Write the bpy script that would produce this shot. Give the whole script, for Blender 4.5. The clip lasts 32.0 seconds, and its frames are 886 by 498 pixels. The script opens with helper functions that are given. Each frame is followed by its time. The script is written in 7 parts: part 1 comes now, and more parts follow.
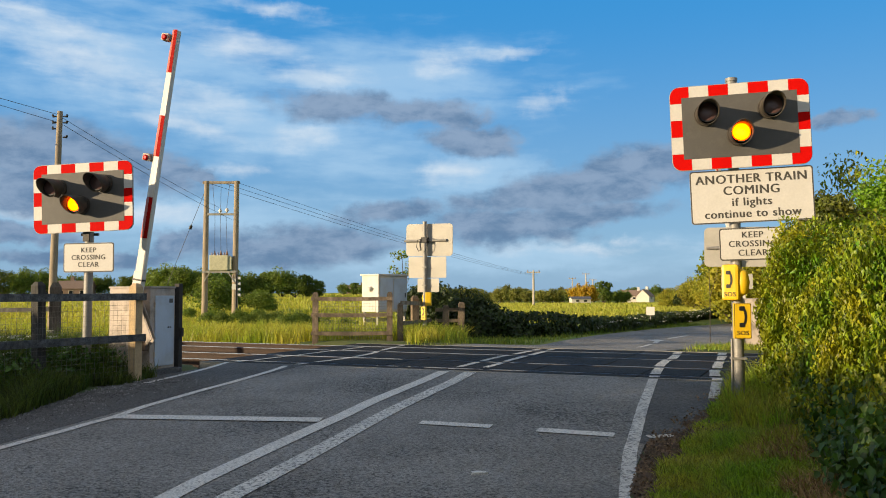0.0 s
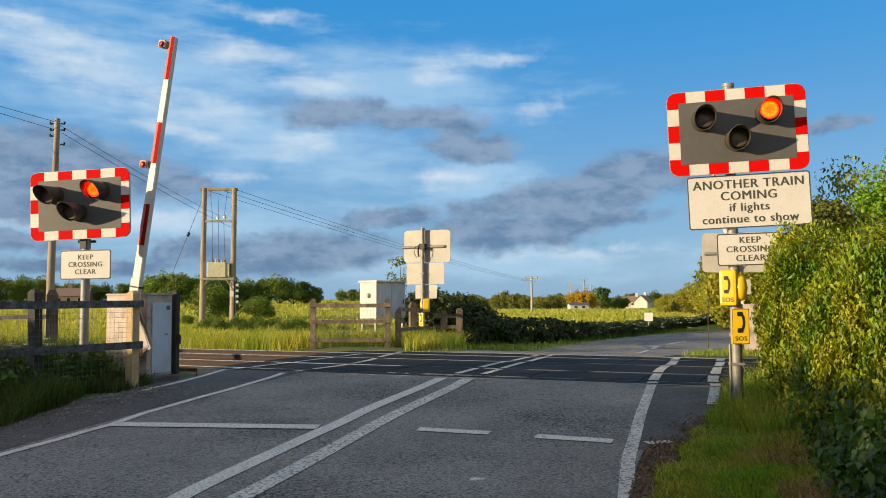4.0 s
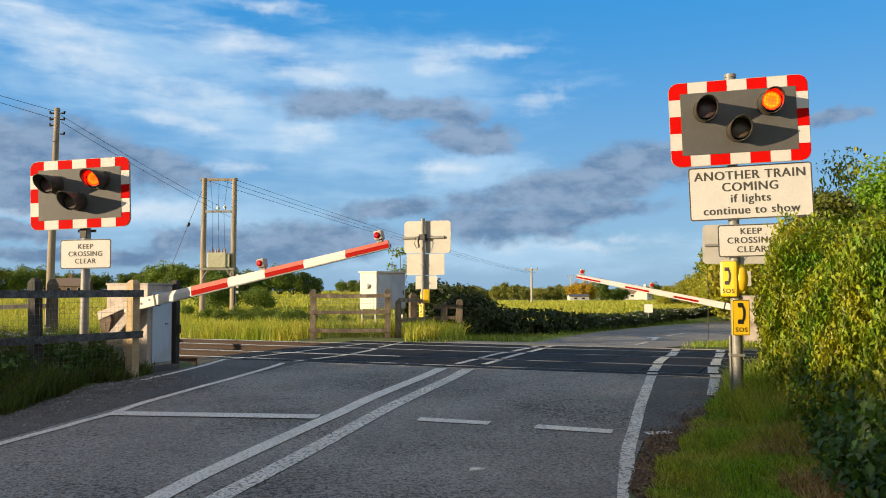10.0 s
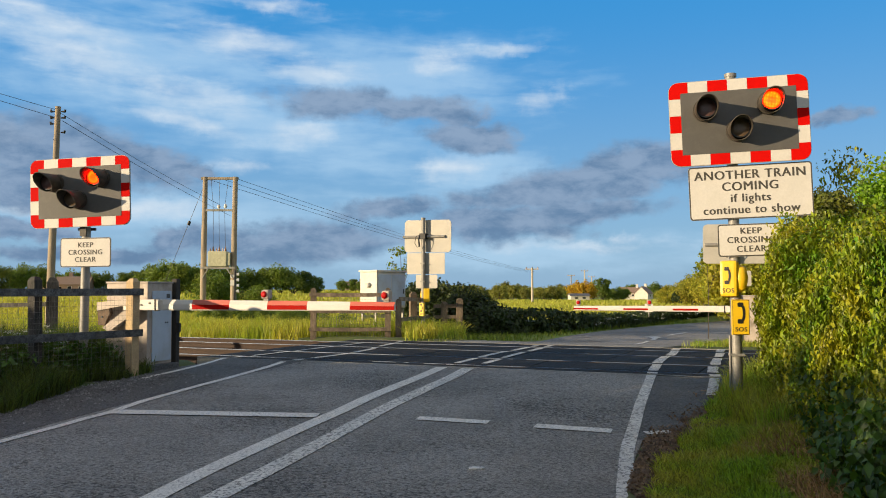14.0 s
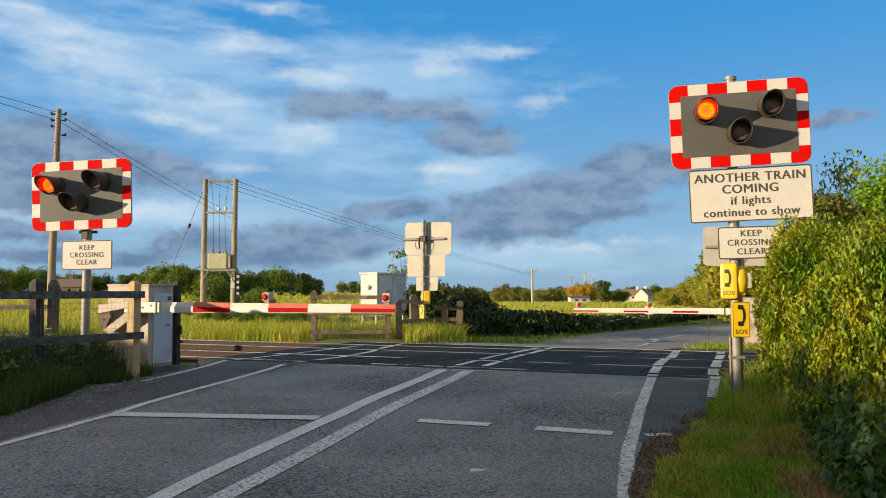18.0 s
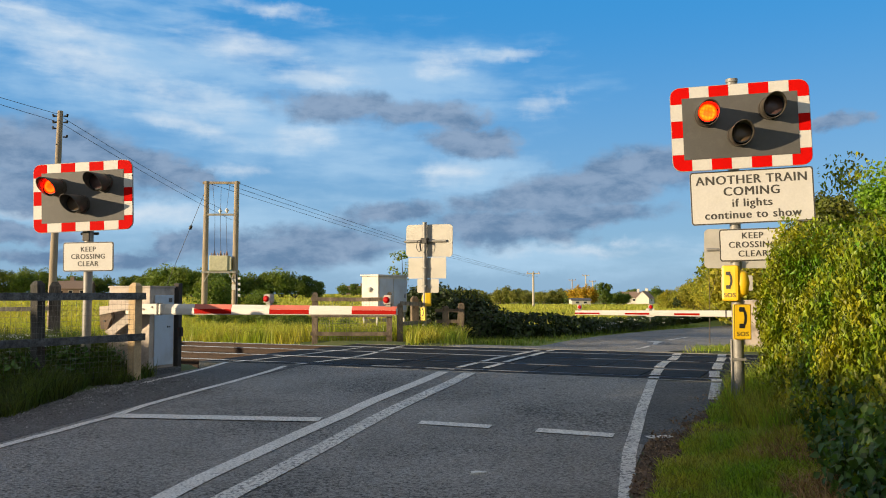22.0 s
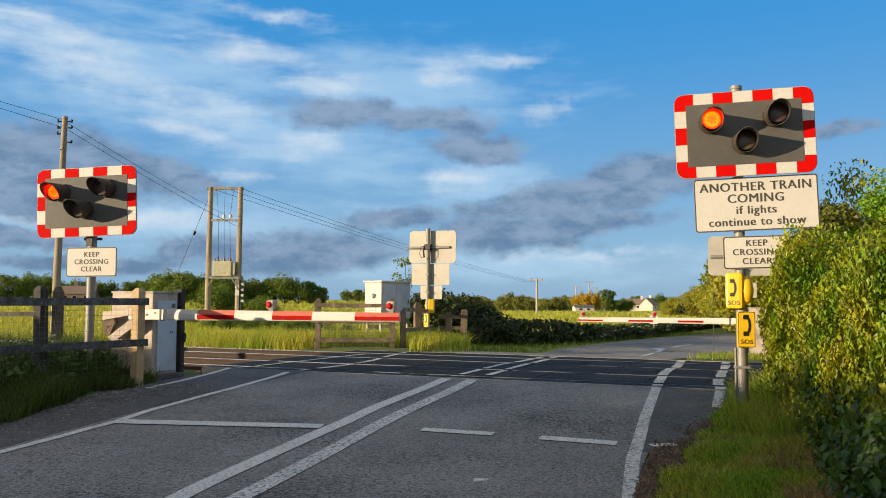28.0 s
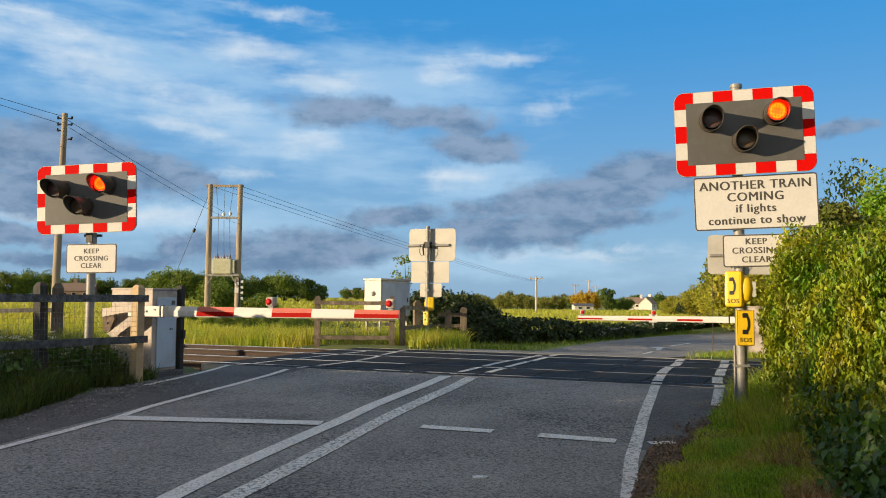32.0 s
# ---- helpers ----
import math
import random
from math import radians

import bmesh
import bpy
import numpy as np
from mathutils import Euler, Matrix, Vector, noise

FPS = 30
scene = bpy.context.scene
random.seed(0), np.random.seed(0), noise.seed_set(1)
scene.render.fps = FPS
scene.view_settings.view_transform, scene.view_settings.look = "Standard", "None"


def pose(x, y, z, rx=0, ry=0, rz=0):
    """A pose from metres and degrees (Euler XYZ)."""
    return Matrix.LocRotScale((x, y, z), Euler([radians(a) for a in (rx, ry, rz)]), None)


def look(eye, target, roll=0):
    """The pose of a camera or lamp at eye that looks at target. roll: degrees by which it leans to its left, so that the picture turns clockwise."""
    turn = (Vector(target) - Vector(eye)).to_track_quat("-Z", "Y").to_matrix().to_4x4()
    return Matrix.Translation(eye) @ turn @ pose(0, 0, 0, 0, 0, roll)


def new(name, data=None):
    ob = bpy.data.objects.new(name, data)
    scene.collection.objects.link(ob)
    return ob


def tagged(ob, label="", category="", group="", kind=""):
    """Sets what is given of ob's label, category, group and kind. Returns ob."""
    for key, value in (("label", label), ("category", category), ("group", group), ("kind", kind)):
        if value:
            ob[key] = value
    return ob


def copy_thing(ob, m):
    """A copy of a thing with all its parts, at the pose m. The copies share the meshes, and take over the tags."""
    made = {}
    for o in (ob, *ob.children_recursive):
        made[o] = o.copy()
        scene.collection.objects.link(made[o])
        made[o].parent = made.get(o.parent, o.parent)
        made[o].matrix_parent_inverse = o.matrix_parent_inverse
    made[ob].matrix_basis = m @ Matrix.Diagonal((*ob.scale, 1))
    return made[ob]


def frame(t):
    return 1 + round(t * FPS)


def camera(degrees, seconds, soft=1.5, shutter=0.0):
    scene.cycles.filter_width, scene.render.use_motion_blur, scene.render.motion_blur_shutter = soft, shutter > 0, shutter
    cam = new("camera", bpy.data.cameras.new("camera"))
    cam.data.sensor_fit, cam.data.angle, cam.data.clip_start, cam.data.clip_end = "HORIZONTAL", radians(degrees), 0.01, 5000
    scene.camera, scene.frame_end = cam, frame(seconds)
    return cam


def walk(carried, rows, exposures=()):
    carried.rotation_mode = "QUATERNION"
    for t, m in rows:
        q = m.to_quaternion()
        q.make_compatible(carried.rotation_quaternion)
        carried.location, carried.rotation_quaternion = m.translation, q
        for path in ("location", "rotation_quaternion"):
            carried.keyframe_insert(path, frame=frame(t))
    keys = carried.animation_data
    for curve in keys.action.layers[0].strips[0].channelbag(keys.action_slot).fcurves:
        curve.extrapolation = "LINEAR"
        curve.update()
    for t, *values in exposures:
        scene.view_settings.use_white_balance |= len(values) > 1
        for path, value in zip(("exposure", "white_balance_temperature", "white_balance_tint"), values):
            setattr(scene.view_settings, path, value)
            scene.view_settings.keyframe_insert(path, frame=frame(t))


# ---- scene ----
cam = camera(55.2, 32.0, 1.0)
PATH = [
    (0, (-0.013, -0.032, 1.281), (-0.036, 19.942, 2.306), -0.12),
    (0.5, (-0.013, -0.028, 1.279), (-0.029, 19.944, 2.326), -0.05),
    (1, (-0.017, -0.029, 1.283), (-0.023, 19.943, 2.341), -0.03),
    (1.5, (-0.015, -0.029, 1.280), (-0.015, 19.941, 2.377), -0.08),
    (2, (-0.010, -0.025, 1.283), (-0.013, 19.944, 2.405), -0.14),
    (2.5, (-0.010, -0.027, 1.285), (-0.006, 19.940, 2.429), -0.21),
    (3, (-0.003, -0.029, 1.287), (0.001, 19.938, 2.448), -0.23),
    (3.5, (-0.006, -0.022, 1.280), (0.007, 19.944, 2.457), -0.25),
    (5.5, (-0.007, -0.014, 1.277), (0.043, 19.952, 2.446), -0.28),
    (6, (-0.015, -0.013, 1.273), (0.038, 19.953, 2.437), -0.22),
    (6.5, (-0.015, -0.014, 1.276), (0.033, 19.953, 2.417), -0.20),
    (7, (-0.011, -0.012, 1.273), (0.031, 19.956, 2.401), -0.10),
    (7.5, (-0.004, -0.006, 1.267), (0.023, 19.963, 2.375), -0.23),
    (8, (-0.009, -0.003, 1.268), (0.026, 19.967, 2.351), -0.18),
    (8.5, (-0.003, 0.001, 1.274), (0.021, 19.973, 2.322), -0.20),
    (9, (-0.006, 0.003, 1.272), (0.021, 19.977, 2.296), -0.18),
    (9.5, (-0.008, 0.001, 1.273), (0.017, 19.977, 2.261), -0.17),
    (10, (-0.012, -0.004, 1.269), (0.009, 19.973, 2.236), -0.10),
    (10.5, (-0.012, -0.004, 1.270), (0.008, 19.973, 2.236), -0.10),
    (11, (-0.013, -0.010, 1.268), (0.005, 19.967, 2.236), -0.05),
    (11.5, (-0.013, -0.009, 1.270), (0.006, 19.968, 2.233), -0.02),
    (12, (-0.002, -0.000, 1.266), (0.003, 19.976, 2.229), -0.05),
    (12.5, (-0.000, 0.002, 1.266), (0.003, 19.978, 2.230), 0.04),
    (13, (0.000, -0.001, 1.267), (0.003, 19.977, 2.215), 0.01),
    (13.5, (0.000, -0.001, 1.267), (0.003, 19.977, 2.215), 0.01),
    (14, (-0.000, -0.001, 1.267), (0.004, 19.976, 2.215), 0.01),
    (14.5, (-0.006, -0.004, 1.267), (0.005, 19.973, 2.215), 0.01),
    (16.5, (-0.010, -0.027, 1.277), (-0.006, 19.950, 2.223), 0.01),
    (17, (-0.010, -0.026, 1.271), (-0.005, 19.950, 2.240), 0.07),
    (17.5, (-0.011, -0.029, 1.270), (-0.005, 19.946, 2.257), 0.05),
    (18, (-0.011, -0.024, 1.272), (-0.006, 19.952, 2.271), -0.01),
    (18.5, (-0.011, -0.027, 1.270), (-0.007, 19.947, 2.279), 0.03),
    (19, (-0.011, -0.024, 1.269), (-0.008, 19.949, 2.294), 0.03),
    (19.5, (-0.012, -0.022, 1.274), (-0.007, 19.952, 2.301), 0.05),
    (20, (-0.013, -0.026, 1.273), (-0.009, 19.947, 2.302), 0.05),
    (20.5, (-0.019, -0.031, 1.267), (-0.014, 19.942, 2.297), -0.00),
    (21, (-0.016, -0.027, 1.270), (-0.013, 19.946, 2.311), 0.01),
    (21.5, (-0.007, -0.027, 1.266), (-0.022, 19.945, 2.317), 0.00),
    (22, (-0.012, -0.025, 1.267), (-0.033, 19.947, 2.320), 0.05),
    (22.5, (-0.010, -0.018, 1.265), (-0.045, 19.954, 2.318), 0.06),
    (23, (-0.012, -0.019, 1.264), (-0.059, 19.953, 2.319), 0.06),
    (23.5, (-0.009, -0.019, 1.266), (-0.069, 19.953, 2.319), 0.04),
    (24, (0.001, -0.008, 1.263), (-0.082, 19.964, 2.317), 0.02),
    (24.5, (-0.004, -0.007, 1.266), (-0.094, 19.965, 2.318), -0.02),
    (25, (-0.005, -0.008, 1.266), (-0.104, 19.964, 2.319), -0.04),
    (25.5, (-0.005, -0.004, 1.269), (-0.110, 19.968, 2.324), -0.08),
    (27.5, (-0.012, -0.013, 1.268), (-0.114, 19.952, 2.432), 0.13),
    (28, (-0.008, -0.007, 1.270), (-0.112, 19.957, 2.471), 0.25),
    (28.5, (-0.004, -0.010, 1.267), (-0.108, 19.952, 2.494), 0.34),
    (29, (-0.006, -0.012, 1.266), (-0.107, 19.950, 2.494), 0.35),
    (29.5, (-0.004, -0.011, 1.268), (-0.106, 19.952, 2.489), 0.38),
    (30, (-0.011, -0.009, 1.262), (-0.106, 19.954, 2.478), 0.44),
    (30.5, (-0.014, -0.008, 1.261), (-0.106, 19.956, 2.461), 0.46),
    (31, (-0.021, -0.010, 1.260), (-0.099, 19.953, 2.460), 0.50),
    (31.5, (-0.017, -0.012, 1.262), (-0.100, 19.953, 2.441), 0.45),
    (32, (-0.010, -0.014, 1.261), (-0.104, 19.952, 2.420), 0.42),
]
walk(cam, [(t, look(e, g, r)) for t, e, g, r in PATH],
     [(0.0, 0.50), (7.3, 0.50), (7.9, 0.59), (10.1, 0.59), (10.9, 0.51), (32.0, 0.50)])

# ---------------------------------------------------------------- light
SUN_TO = Vector((-0.925, -0.38, 0.150)).normalized()      # low evening sun, from the left
SUN_EL = math.asin(SUN_TO.z)
scene.view_settings.exposure = 0.50


def nodes_of(tree):
    def add(kind, **values):
        n = tree.nodes.new(kind)
        for key, value in values.items():
            if key == "op":
                n.operation = value
            elif key == "blend":
                n.blend_type = value
            else:
                n.inputs[key].default_value = value
        return n
    return add


def world():
    w = bpy.data.worlds.new("evening_sky")
    scene.world = w
    w.use_nodes = True
    tree = w.node_tree
    tree.nodes.clear()
    add, link = nodes_of(tree), tree.links.new

    def m(op, a, b=None, c=None, clamp=False):
        n = add("ShaderNodeMath", op=op)
        n.use_clamp = clamp
        for i, v in enumerate((a, b, c)):
            if v is None:
                continue
            if isinstance(v, (int, float)):
                n.inputs[i].default_value = v
            else:
                link(v, n.inputs[i])
        return n.outputs[0]

    def ramp(v, lo, hi):
        n = add("ShaderNodeMapRange")
        n.interpolation_type = "SMOOTHSTEP"
        link(v, n.inputs["Value"])
        n.inputs["From Min"].default_value, n.inputs["From Max"].default_value = lo, hi
        return n.outputs["Result"]

    def mix(f, a, b):
        n = add("ShaderNodeMix")
        n.data_type = "RGBA"
        for sock, v in ((n.inputs["Factor"], f), (n.inputs[6], a), (n.inputs[7], b)):
            if isinstance(v, (int, float)):
                sock.default_value = v
            elif isinstance(v, tuple):
                sock.default_value = (*v, 1)
            else:
                link(v, sock)
        return n.outputs[2]

    def noise_at(vec, scale, detail, rough, distort=0.0):
        n = add("ShaderNodeTexNoise", Scale=scale, Detail=detail, Roughness=rough, Distortion=distort)
        link(vec, n.inputs["Vector"])
        return n.outputs[0]

    sky = add("ShaderNodeTexSky")
    sky.sky_type, sky.sun_disc = "NISHITA", False
    sky.sun_elevation, sky.sun_rotation = SUN_EL, math.atan2(SUN_TO.x, SUN_TO.y)
    sky.air_density, sky.dust_density, sky.ozone_density = 1.0, 0.4, 2.5
    coord = add("ShaderNodeTexCoord")
    sep = add("ShaderNodeSeparateXYZ")
    link(coord.outputs["Generated"], sep.inputs[0])
    x, y, z = sep.outputs
    # the clear sky, deep blue aloft and paler low down, over the sky texture's own light
    flat = m("MAXIMUM", m("SQRT", m("ADD", m("MULTIPLY", x, x), m("MULTIPLY", y, y))), 0.05)
    v = m("DIVIDE", z, flat)
    az = m("ARCTAN2", x, y)
    deep = mix(ramp(v, 0.0, 0.36), (0.22, 0.42, 0.66), (0.024, 0.280, 0.675))
    scaled = add("ShaderNodeVectorMath", op="SCALE")
    link(sky.outputs[0], scaled.inputs[0])
    scaled.inputs["Scale"].default_value = 0.10
    tint = mix(0.75, scaled.outputs[0], deep)
    # cloud layers, in azimuth and slope
    comb = add("ShaderNodeCombineXYZ")
    link(az, comb.inputs[0])
    link(v, comb.inputs[1])
    # a slow wander of the cloud outlines
    wander = add("ShaderNodeTexNoise", Scale=13.0, Detail=6.0, Roughness=0.62)
    link(comb.outputs[0], wander.inputs["Vector"])
    shift = add("ShaderNodeSeparateColor")
    link(wander.outputs["Color"], shift.inputs[0])
    az = m("ADD", az, m("MULTIPLY", m("SUBTRACT", shift.outputs[0], 0.5), 0.13))
    v = m("ADD", v, m("MULTIPLY", m("SUBTRACT", shift.outputs[1], 0.5), 0.045))
    mp = add("ShaderNodeMapping")
    link(comb.outputs[0], mp.inputs[0])
    mp.inputs["Scale"].default_value = (1.0, 2.0, 1.0)
    mp.inputs["Location"].default_value = (3.1, 0.4, 0.0)
    wisp = add("ShaderNodeMapping")
    link(comb.outputs[0], wisp.inputs[0])
    wisp.inputs["Rotation"].default_value = (0, 0, radians(16))
    wisp.inputs["Scale"].default_value = (1.0, 4.2, 1.0)
    n_big = noise_at(mp.outputs[0], 12.0, 8.0, 0.55, 0.1)
    n_fine = noise_at(mp.outputs[0], 22.0, 7.0, 0.6, 0.2)
    n_soft = noise_at(wisp.outputs[0], 6.5, 5.0, 0.5, 0.2)
    n_wisp = noise_at(wisp.outputs[0], 15.0, 7.0, 0.56, 0.25)

    def bank(u0, v0, ru, rv, tilt):
        """How far inside an elliptic cloud bank: 1 in the middle, 0 at its rim."""
        c, s = math.cos(tilt), math.sin(tilt)
        du, dv = m("SUBTRACT", az, u0), m("SUBTRACT", v, v0)
        a = m("DIVIDE", m("ADD", m("MULTIPLY", du, c), m("MULTIPLY", dv, s)), ru)
        b = m("DIVIDE", m("SUBTRACT", m("MULTIPLY", dv, c), m("MULTIPLY", du, s)), rv)
        return m("SUBTRACT", 1.0, m("SQRT", m("ADD", m("MULTIPLY", a, a), m("MULTIPLY", b, b))))

    def union(banks):
        out = bank(*banks[0])
        for row in banks[1:]:
            out = m("MAXIMUM", out, bank(*row))
        return out

    white = union(WHITE_CLOUDS)
    grey = union(GREY_CLOUDS)
    haze = union(HAZE_CLOUDS)
    # outside the view, behind and overhead, added warm broken cloud gives neutral fill light
    away = m("MAXIMUM", ramp(y, 0.35, 0.0), ramp(v, 0.42, 0.75))
    streak = m("ADD", m("MULTIPLY", m("SUBTRACT", n_soft, 0.5), 1.5), m("MULTIPLY", m("SUBTRACT", n_wisp, 0.5), 1.1))
    f_haze = m("MULTIPLY", ramp(m("ADD", haze, streak), -0.30, 0.95), 0.60)
    f_white = m("MULTIPLY", ramp(m("ADD", white, streak), -0.10, 1.25), 0.66)
    f_grey = m("MULTIPLY", ramp(m("ADD", grey, m("MULTIPLY", m("SUBTRACT", n_big, 0.5), 1.5)), -0.14, 0.50), 0.92)
    f_away = m("MULTIPLY", away, m("MULTIPLY", ramp(n_big, 0.33, 0.55), 0.90))
    lit = mix(ramp(n_fine, 0.35, 0.7), (0.50, 0.60, 0.71), (0.70, 0.745, 0.78))
    dim = mix(ramp(m("ADD", n_fine, m("MULTIPLY", v, 0.5)), 0.36, 0.72), (0.105, 0.185, 0.310), (0.225, 0.310, 0.440))
    c1 = mix(f_haze, tint, (0.40, 0.58, 0.75))
    c2 = mix(f_white, c1, lit)
    c3 = mix(f_grey, c2, dim)
    c4 = mix(f_away, c3, (0.515, 0.470, 0.405))
    bg = add("ShaderNodeBackground", Strength=0.84)
    link(c4, bg.inputs[0])
    link(bg.outputs[0], add("ShaderNodeOutputWorld").inputs[0])


# azimuth, slope, half width, half height, tilt
WHITE_CLOUDS = [(-0.410, 0.258, 0.140, 0.0355, -0.25), (-0.315, 0.232, 0.119, 0.0306, -0.30), (-0.439, 0.295, 0.110, 0.0218, -0.20), (-0.296, 0.192, 0.092, 0.0152, -0.20), (-0.169, 0.186, 0.055, 0.0236, 0.00),
                (-0.230, 0.142, 0.058, 0.0132, -0.05), (-0.475, 0.161, 0.020, 0.0170, 0.00), (-0.150, 0.261, 0.075, 0.0208, -0.05), (0.001, 0.272, 0.049, 0.0209, 0.00), (0.071, 0.283, 0.068, 0.0097, 0.10),
                (0.118, 0.228, 0.037, 0.0199, 0.00), (0.004, 0.144, 0.049, 0.0207, 0.10), (0.134, 0.065, 0.036, 0.0188, 0.00), (0.169, 0.051, 0.136, 0.0101, 0.00), (-0.467, 0.084, 0.036, 0.0099, 0.10),
                (-0.331, 0.089, 0.062, 0.0165, 0.10), (-0.200, 0.335, 0.070, 0.0120, -0.10), (-0.241, 0.290, 0.087, 0.0314, -0.20), (0.208, 0.059, 0.032, 0.0077, 0.00), (0.078, 0.078, 0.029, 0.0079, 0.10)]
GREY_CLOUDS = [(-0.447, 0.152, 0.112, 0.0450, 0.00), (-0.356, 0.140, 0.100, 0.0310, -0.25), (-0.295, 0.135, 0.041, 0.0123, -0.20), (-0.468, 0.109, 0.081, 0.0283, 0.00), (-0.123, 0.222, 0.082, 0.0255, -0.03),
               (-0.036, 0.216, 0.067, 0.0208, -0.10), (0.011, 0.211, 0.045, 0.0224, 0.00), (0.038, 0.178, 0.071, 0.0208, 0.00), (0.183, 0.129, 0.134, 0.0361, 0.12), (0.117, 0.112, 0.110, 0.0284, 0.10),
               (0.260, 0.145, 0.062, 0.0231, 0.10), (-0.063, 0.094, 0.075, 0.0159, 0.05), (-0.174, 0.053, 0.169, 0.0264, 0.00), (-0.294, 0.059, 0.041, 0.0182, 0.20), (0.071, 0.077, 0.111, 0.0269, 0.00),
               (0.150, 0.088, 0.122, 0.0172, 0.05), (0.438, 0.189, 0.043, 0.0109, 0.05), (-0.456, 0.062, 0.082, 0.0114, 0.00), (-0.400, 0.039, 0.105, 0.0101, 0.00)]
HAZE_CLOUDS = [(-0.346, 0.256, 0.234, 0.0912, -0.22), (-0.202, 0.193, 0.246, 0.0550, -0.15), (-0.057, 0.258, 0.196, 0.0563, -0.05), (-0.313, 0.085, 0.273, 0.0376, 0.00), (0.077, 0.042, 0.299, 0.0236, 0.00),
               (0.038, 0.143, 0.090, 0.0478, 0.00)]
world()

sun = new("sun", bpy.data.lights.new("sun", "SUN"))
sun.data.energy, sun.data.angle, sun.data.color = 5.0, radians(0.6), (1.0, 0.78, 0.50)
sun.matrix_basis = look(SUN_TO * 60, (0, 0, 0))


# ---------------------------------------------------------------- materials
def mat(name, base, rough=0.7, second=None, scale=6.0, amount=0.5, fine=60.0, bump=0.15, bump_scale=40.0, metal=0.0,
        island=0.0, per_object=0.0, spec=0.5, grain_span=(0.82, 1.16), speck=0.0, dirt=None, dirt_amount=0.0, dirt_scale=2.0, stretch=None, through_light=None, clear=0.42):
    """A surface with a large and a fine variation of colour, stains and a fine relief."""
    mt = bpy.data.materials.new(name)
    mt.use_nodes = True
    tree = mt.node_tree
    add, link = nodes_of(tree), tree.links.new
    shader = tree.nodes["Principled BSDF"]
    coord = add("ShaderNodeTexCoord").outputs["Object"]
    if stretch:
        mp = add("ShaderNodeMapping")
        mp.inputs["Scale"].default_value = stretch
        link(coord, mp.inputs[0])
        coord = mp.outputs[0]
    second = second or tuple(c * 0.72 for c in base)

    def tex(s, d=4.0):
        n = add("ShaderNodeTexNoise", Scale=s, Detail=d, Roughness=0.6)
        link(coord, n.inputs["Vector"])
        return n.outputs[0]

    def mix(f, a, b, blend="MIX"):
        n = add("ShaderNodeMix", blend=blend)
        n.data_type = "RGBA"
        for sock, v in ((n.inputs["Factor"], f), (n.inputs[6], a), (n.inputs[7], b)):
            if isinstance(v, (int, float)):
                sock.default_value = v
            elif isinstance(v, tuple):
                sock.default_value = (*v, 1)
            else:
                link(v, sock)
        return n.outputs[2]

    def span(v, lo, hi, a=0.0, b=1.0):
        n = add("ShaderNodeMapRange")
        link(v, n.inputs[0])
        for i, val in enumerate((lo, hi, a, b)):
            n.inputs[i + 1].default_value = val
        return n.outputs[0]

    colour = mix(span(tex(scale), 0.35, 0.65, 0.0, amount * 1.6), base, second)
    grain = span(tex(fine, 3.0), 0.3, 0.7, *grain_span)
    g = add("ShaderNodeMix", blend="MULTIPLY")
    g.data_type = "RGBA"
    g.inputs["Factor"].default_value = 1.0
    link(colour, g.inputs[6])
    link(grain, g.inputs[7])
    colour = g.outputs[2]
    if speck:
        vor = add("ShaderNodeTexVoronoi", Scale=speck)
        link(coord, vor.inputs["Vector"])
        sp = add("ShaderNodeSeparateColor")
        link(vor.outputs["Color"], sp.inputs[0])
        k = add("ShaderNodeMix", blend="MULTIPLY")
        k.data_type = "RGBA"
        k.inputs["Factor"].default_value = 1.0
        link(colour, k.inputs[6])
        link(span(sp.outputs[0], 0, 1, 0.58, 1.42), k.inputs[7])
        colour = k.outputs[2]
    if dirt:
        colour = mix(span(tex(dirt_scale, 6.0), 0.48, 0.68, 0.0, dirt_amount), colour, dirt)
    for on, source in ((island, "ShaderNodeNewGeometry"), (per_object, "ShaderNodeObjectInfo")):
        if on:
            n = add(source)
            out = n.outputs["Random Per Island"] if "Geometry" in source else n.outputs["Random"]
            k = add("ShaderNodeMix", blend="MULTIPLY")
            k.data_type = "RGBA"
            k.inputs["Factor"].default_value = 1.0
            link(colour, k.inputs[6])
            link(span(out, 0, 1, 1 - on, 1 + on), k.inputs[7])
            colour = k.outputs[2]
    link(colour, shader.inputs["Base Color"])
    shader.inputs["Roughness"].default_value = rough
    shader.inputs["Metallic"].default_value = metal
    shader.inputs["Specular IOR Level"].default_value = spec
    if bump:
        b = add("ShaderNodeBump", Strength=bump, Distance=0.02)
        link(tex(bump_scale, 5.0), b.inputs["Height"])
        link(b.outputs[0], shader.inputs["Normal"])
    if through_light:
        t = add("ShaderNodeBsdfTranslucent")
        k = add("ShaderNodeMix", blend="MULTIPLY")
        k.data_type = "RGBA"
        k.inputs["Factor"].default_value = 1.0
        link(colour, k.inputs[6])
        k.inputs[7].default_value = (*through_light, 1)
        link(k.outputs[2], t.inputs[0])
        s = add("ShaderNodeMixShader")
        s.inputs[0].default_value = clear
        link(shader.outputs[0], s.inputs[1])
        link(t.outputs[0], s.inputs[2])
        link(s.outputs[0], tree.nodes["Material Output"].inputs[0])
    return mt


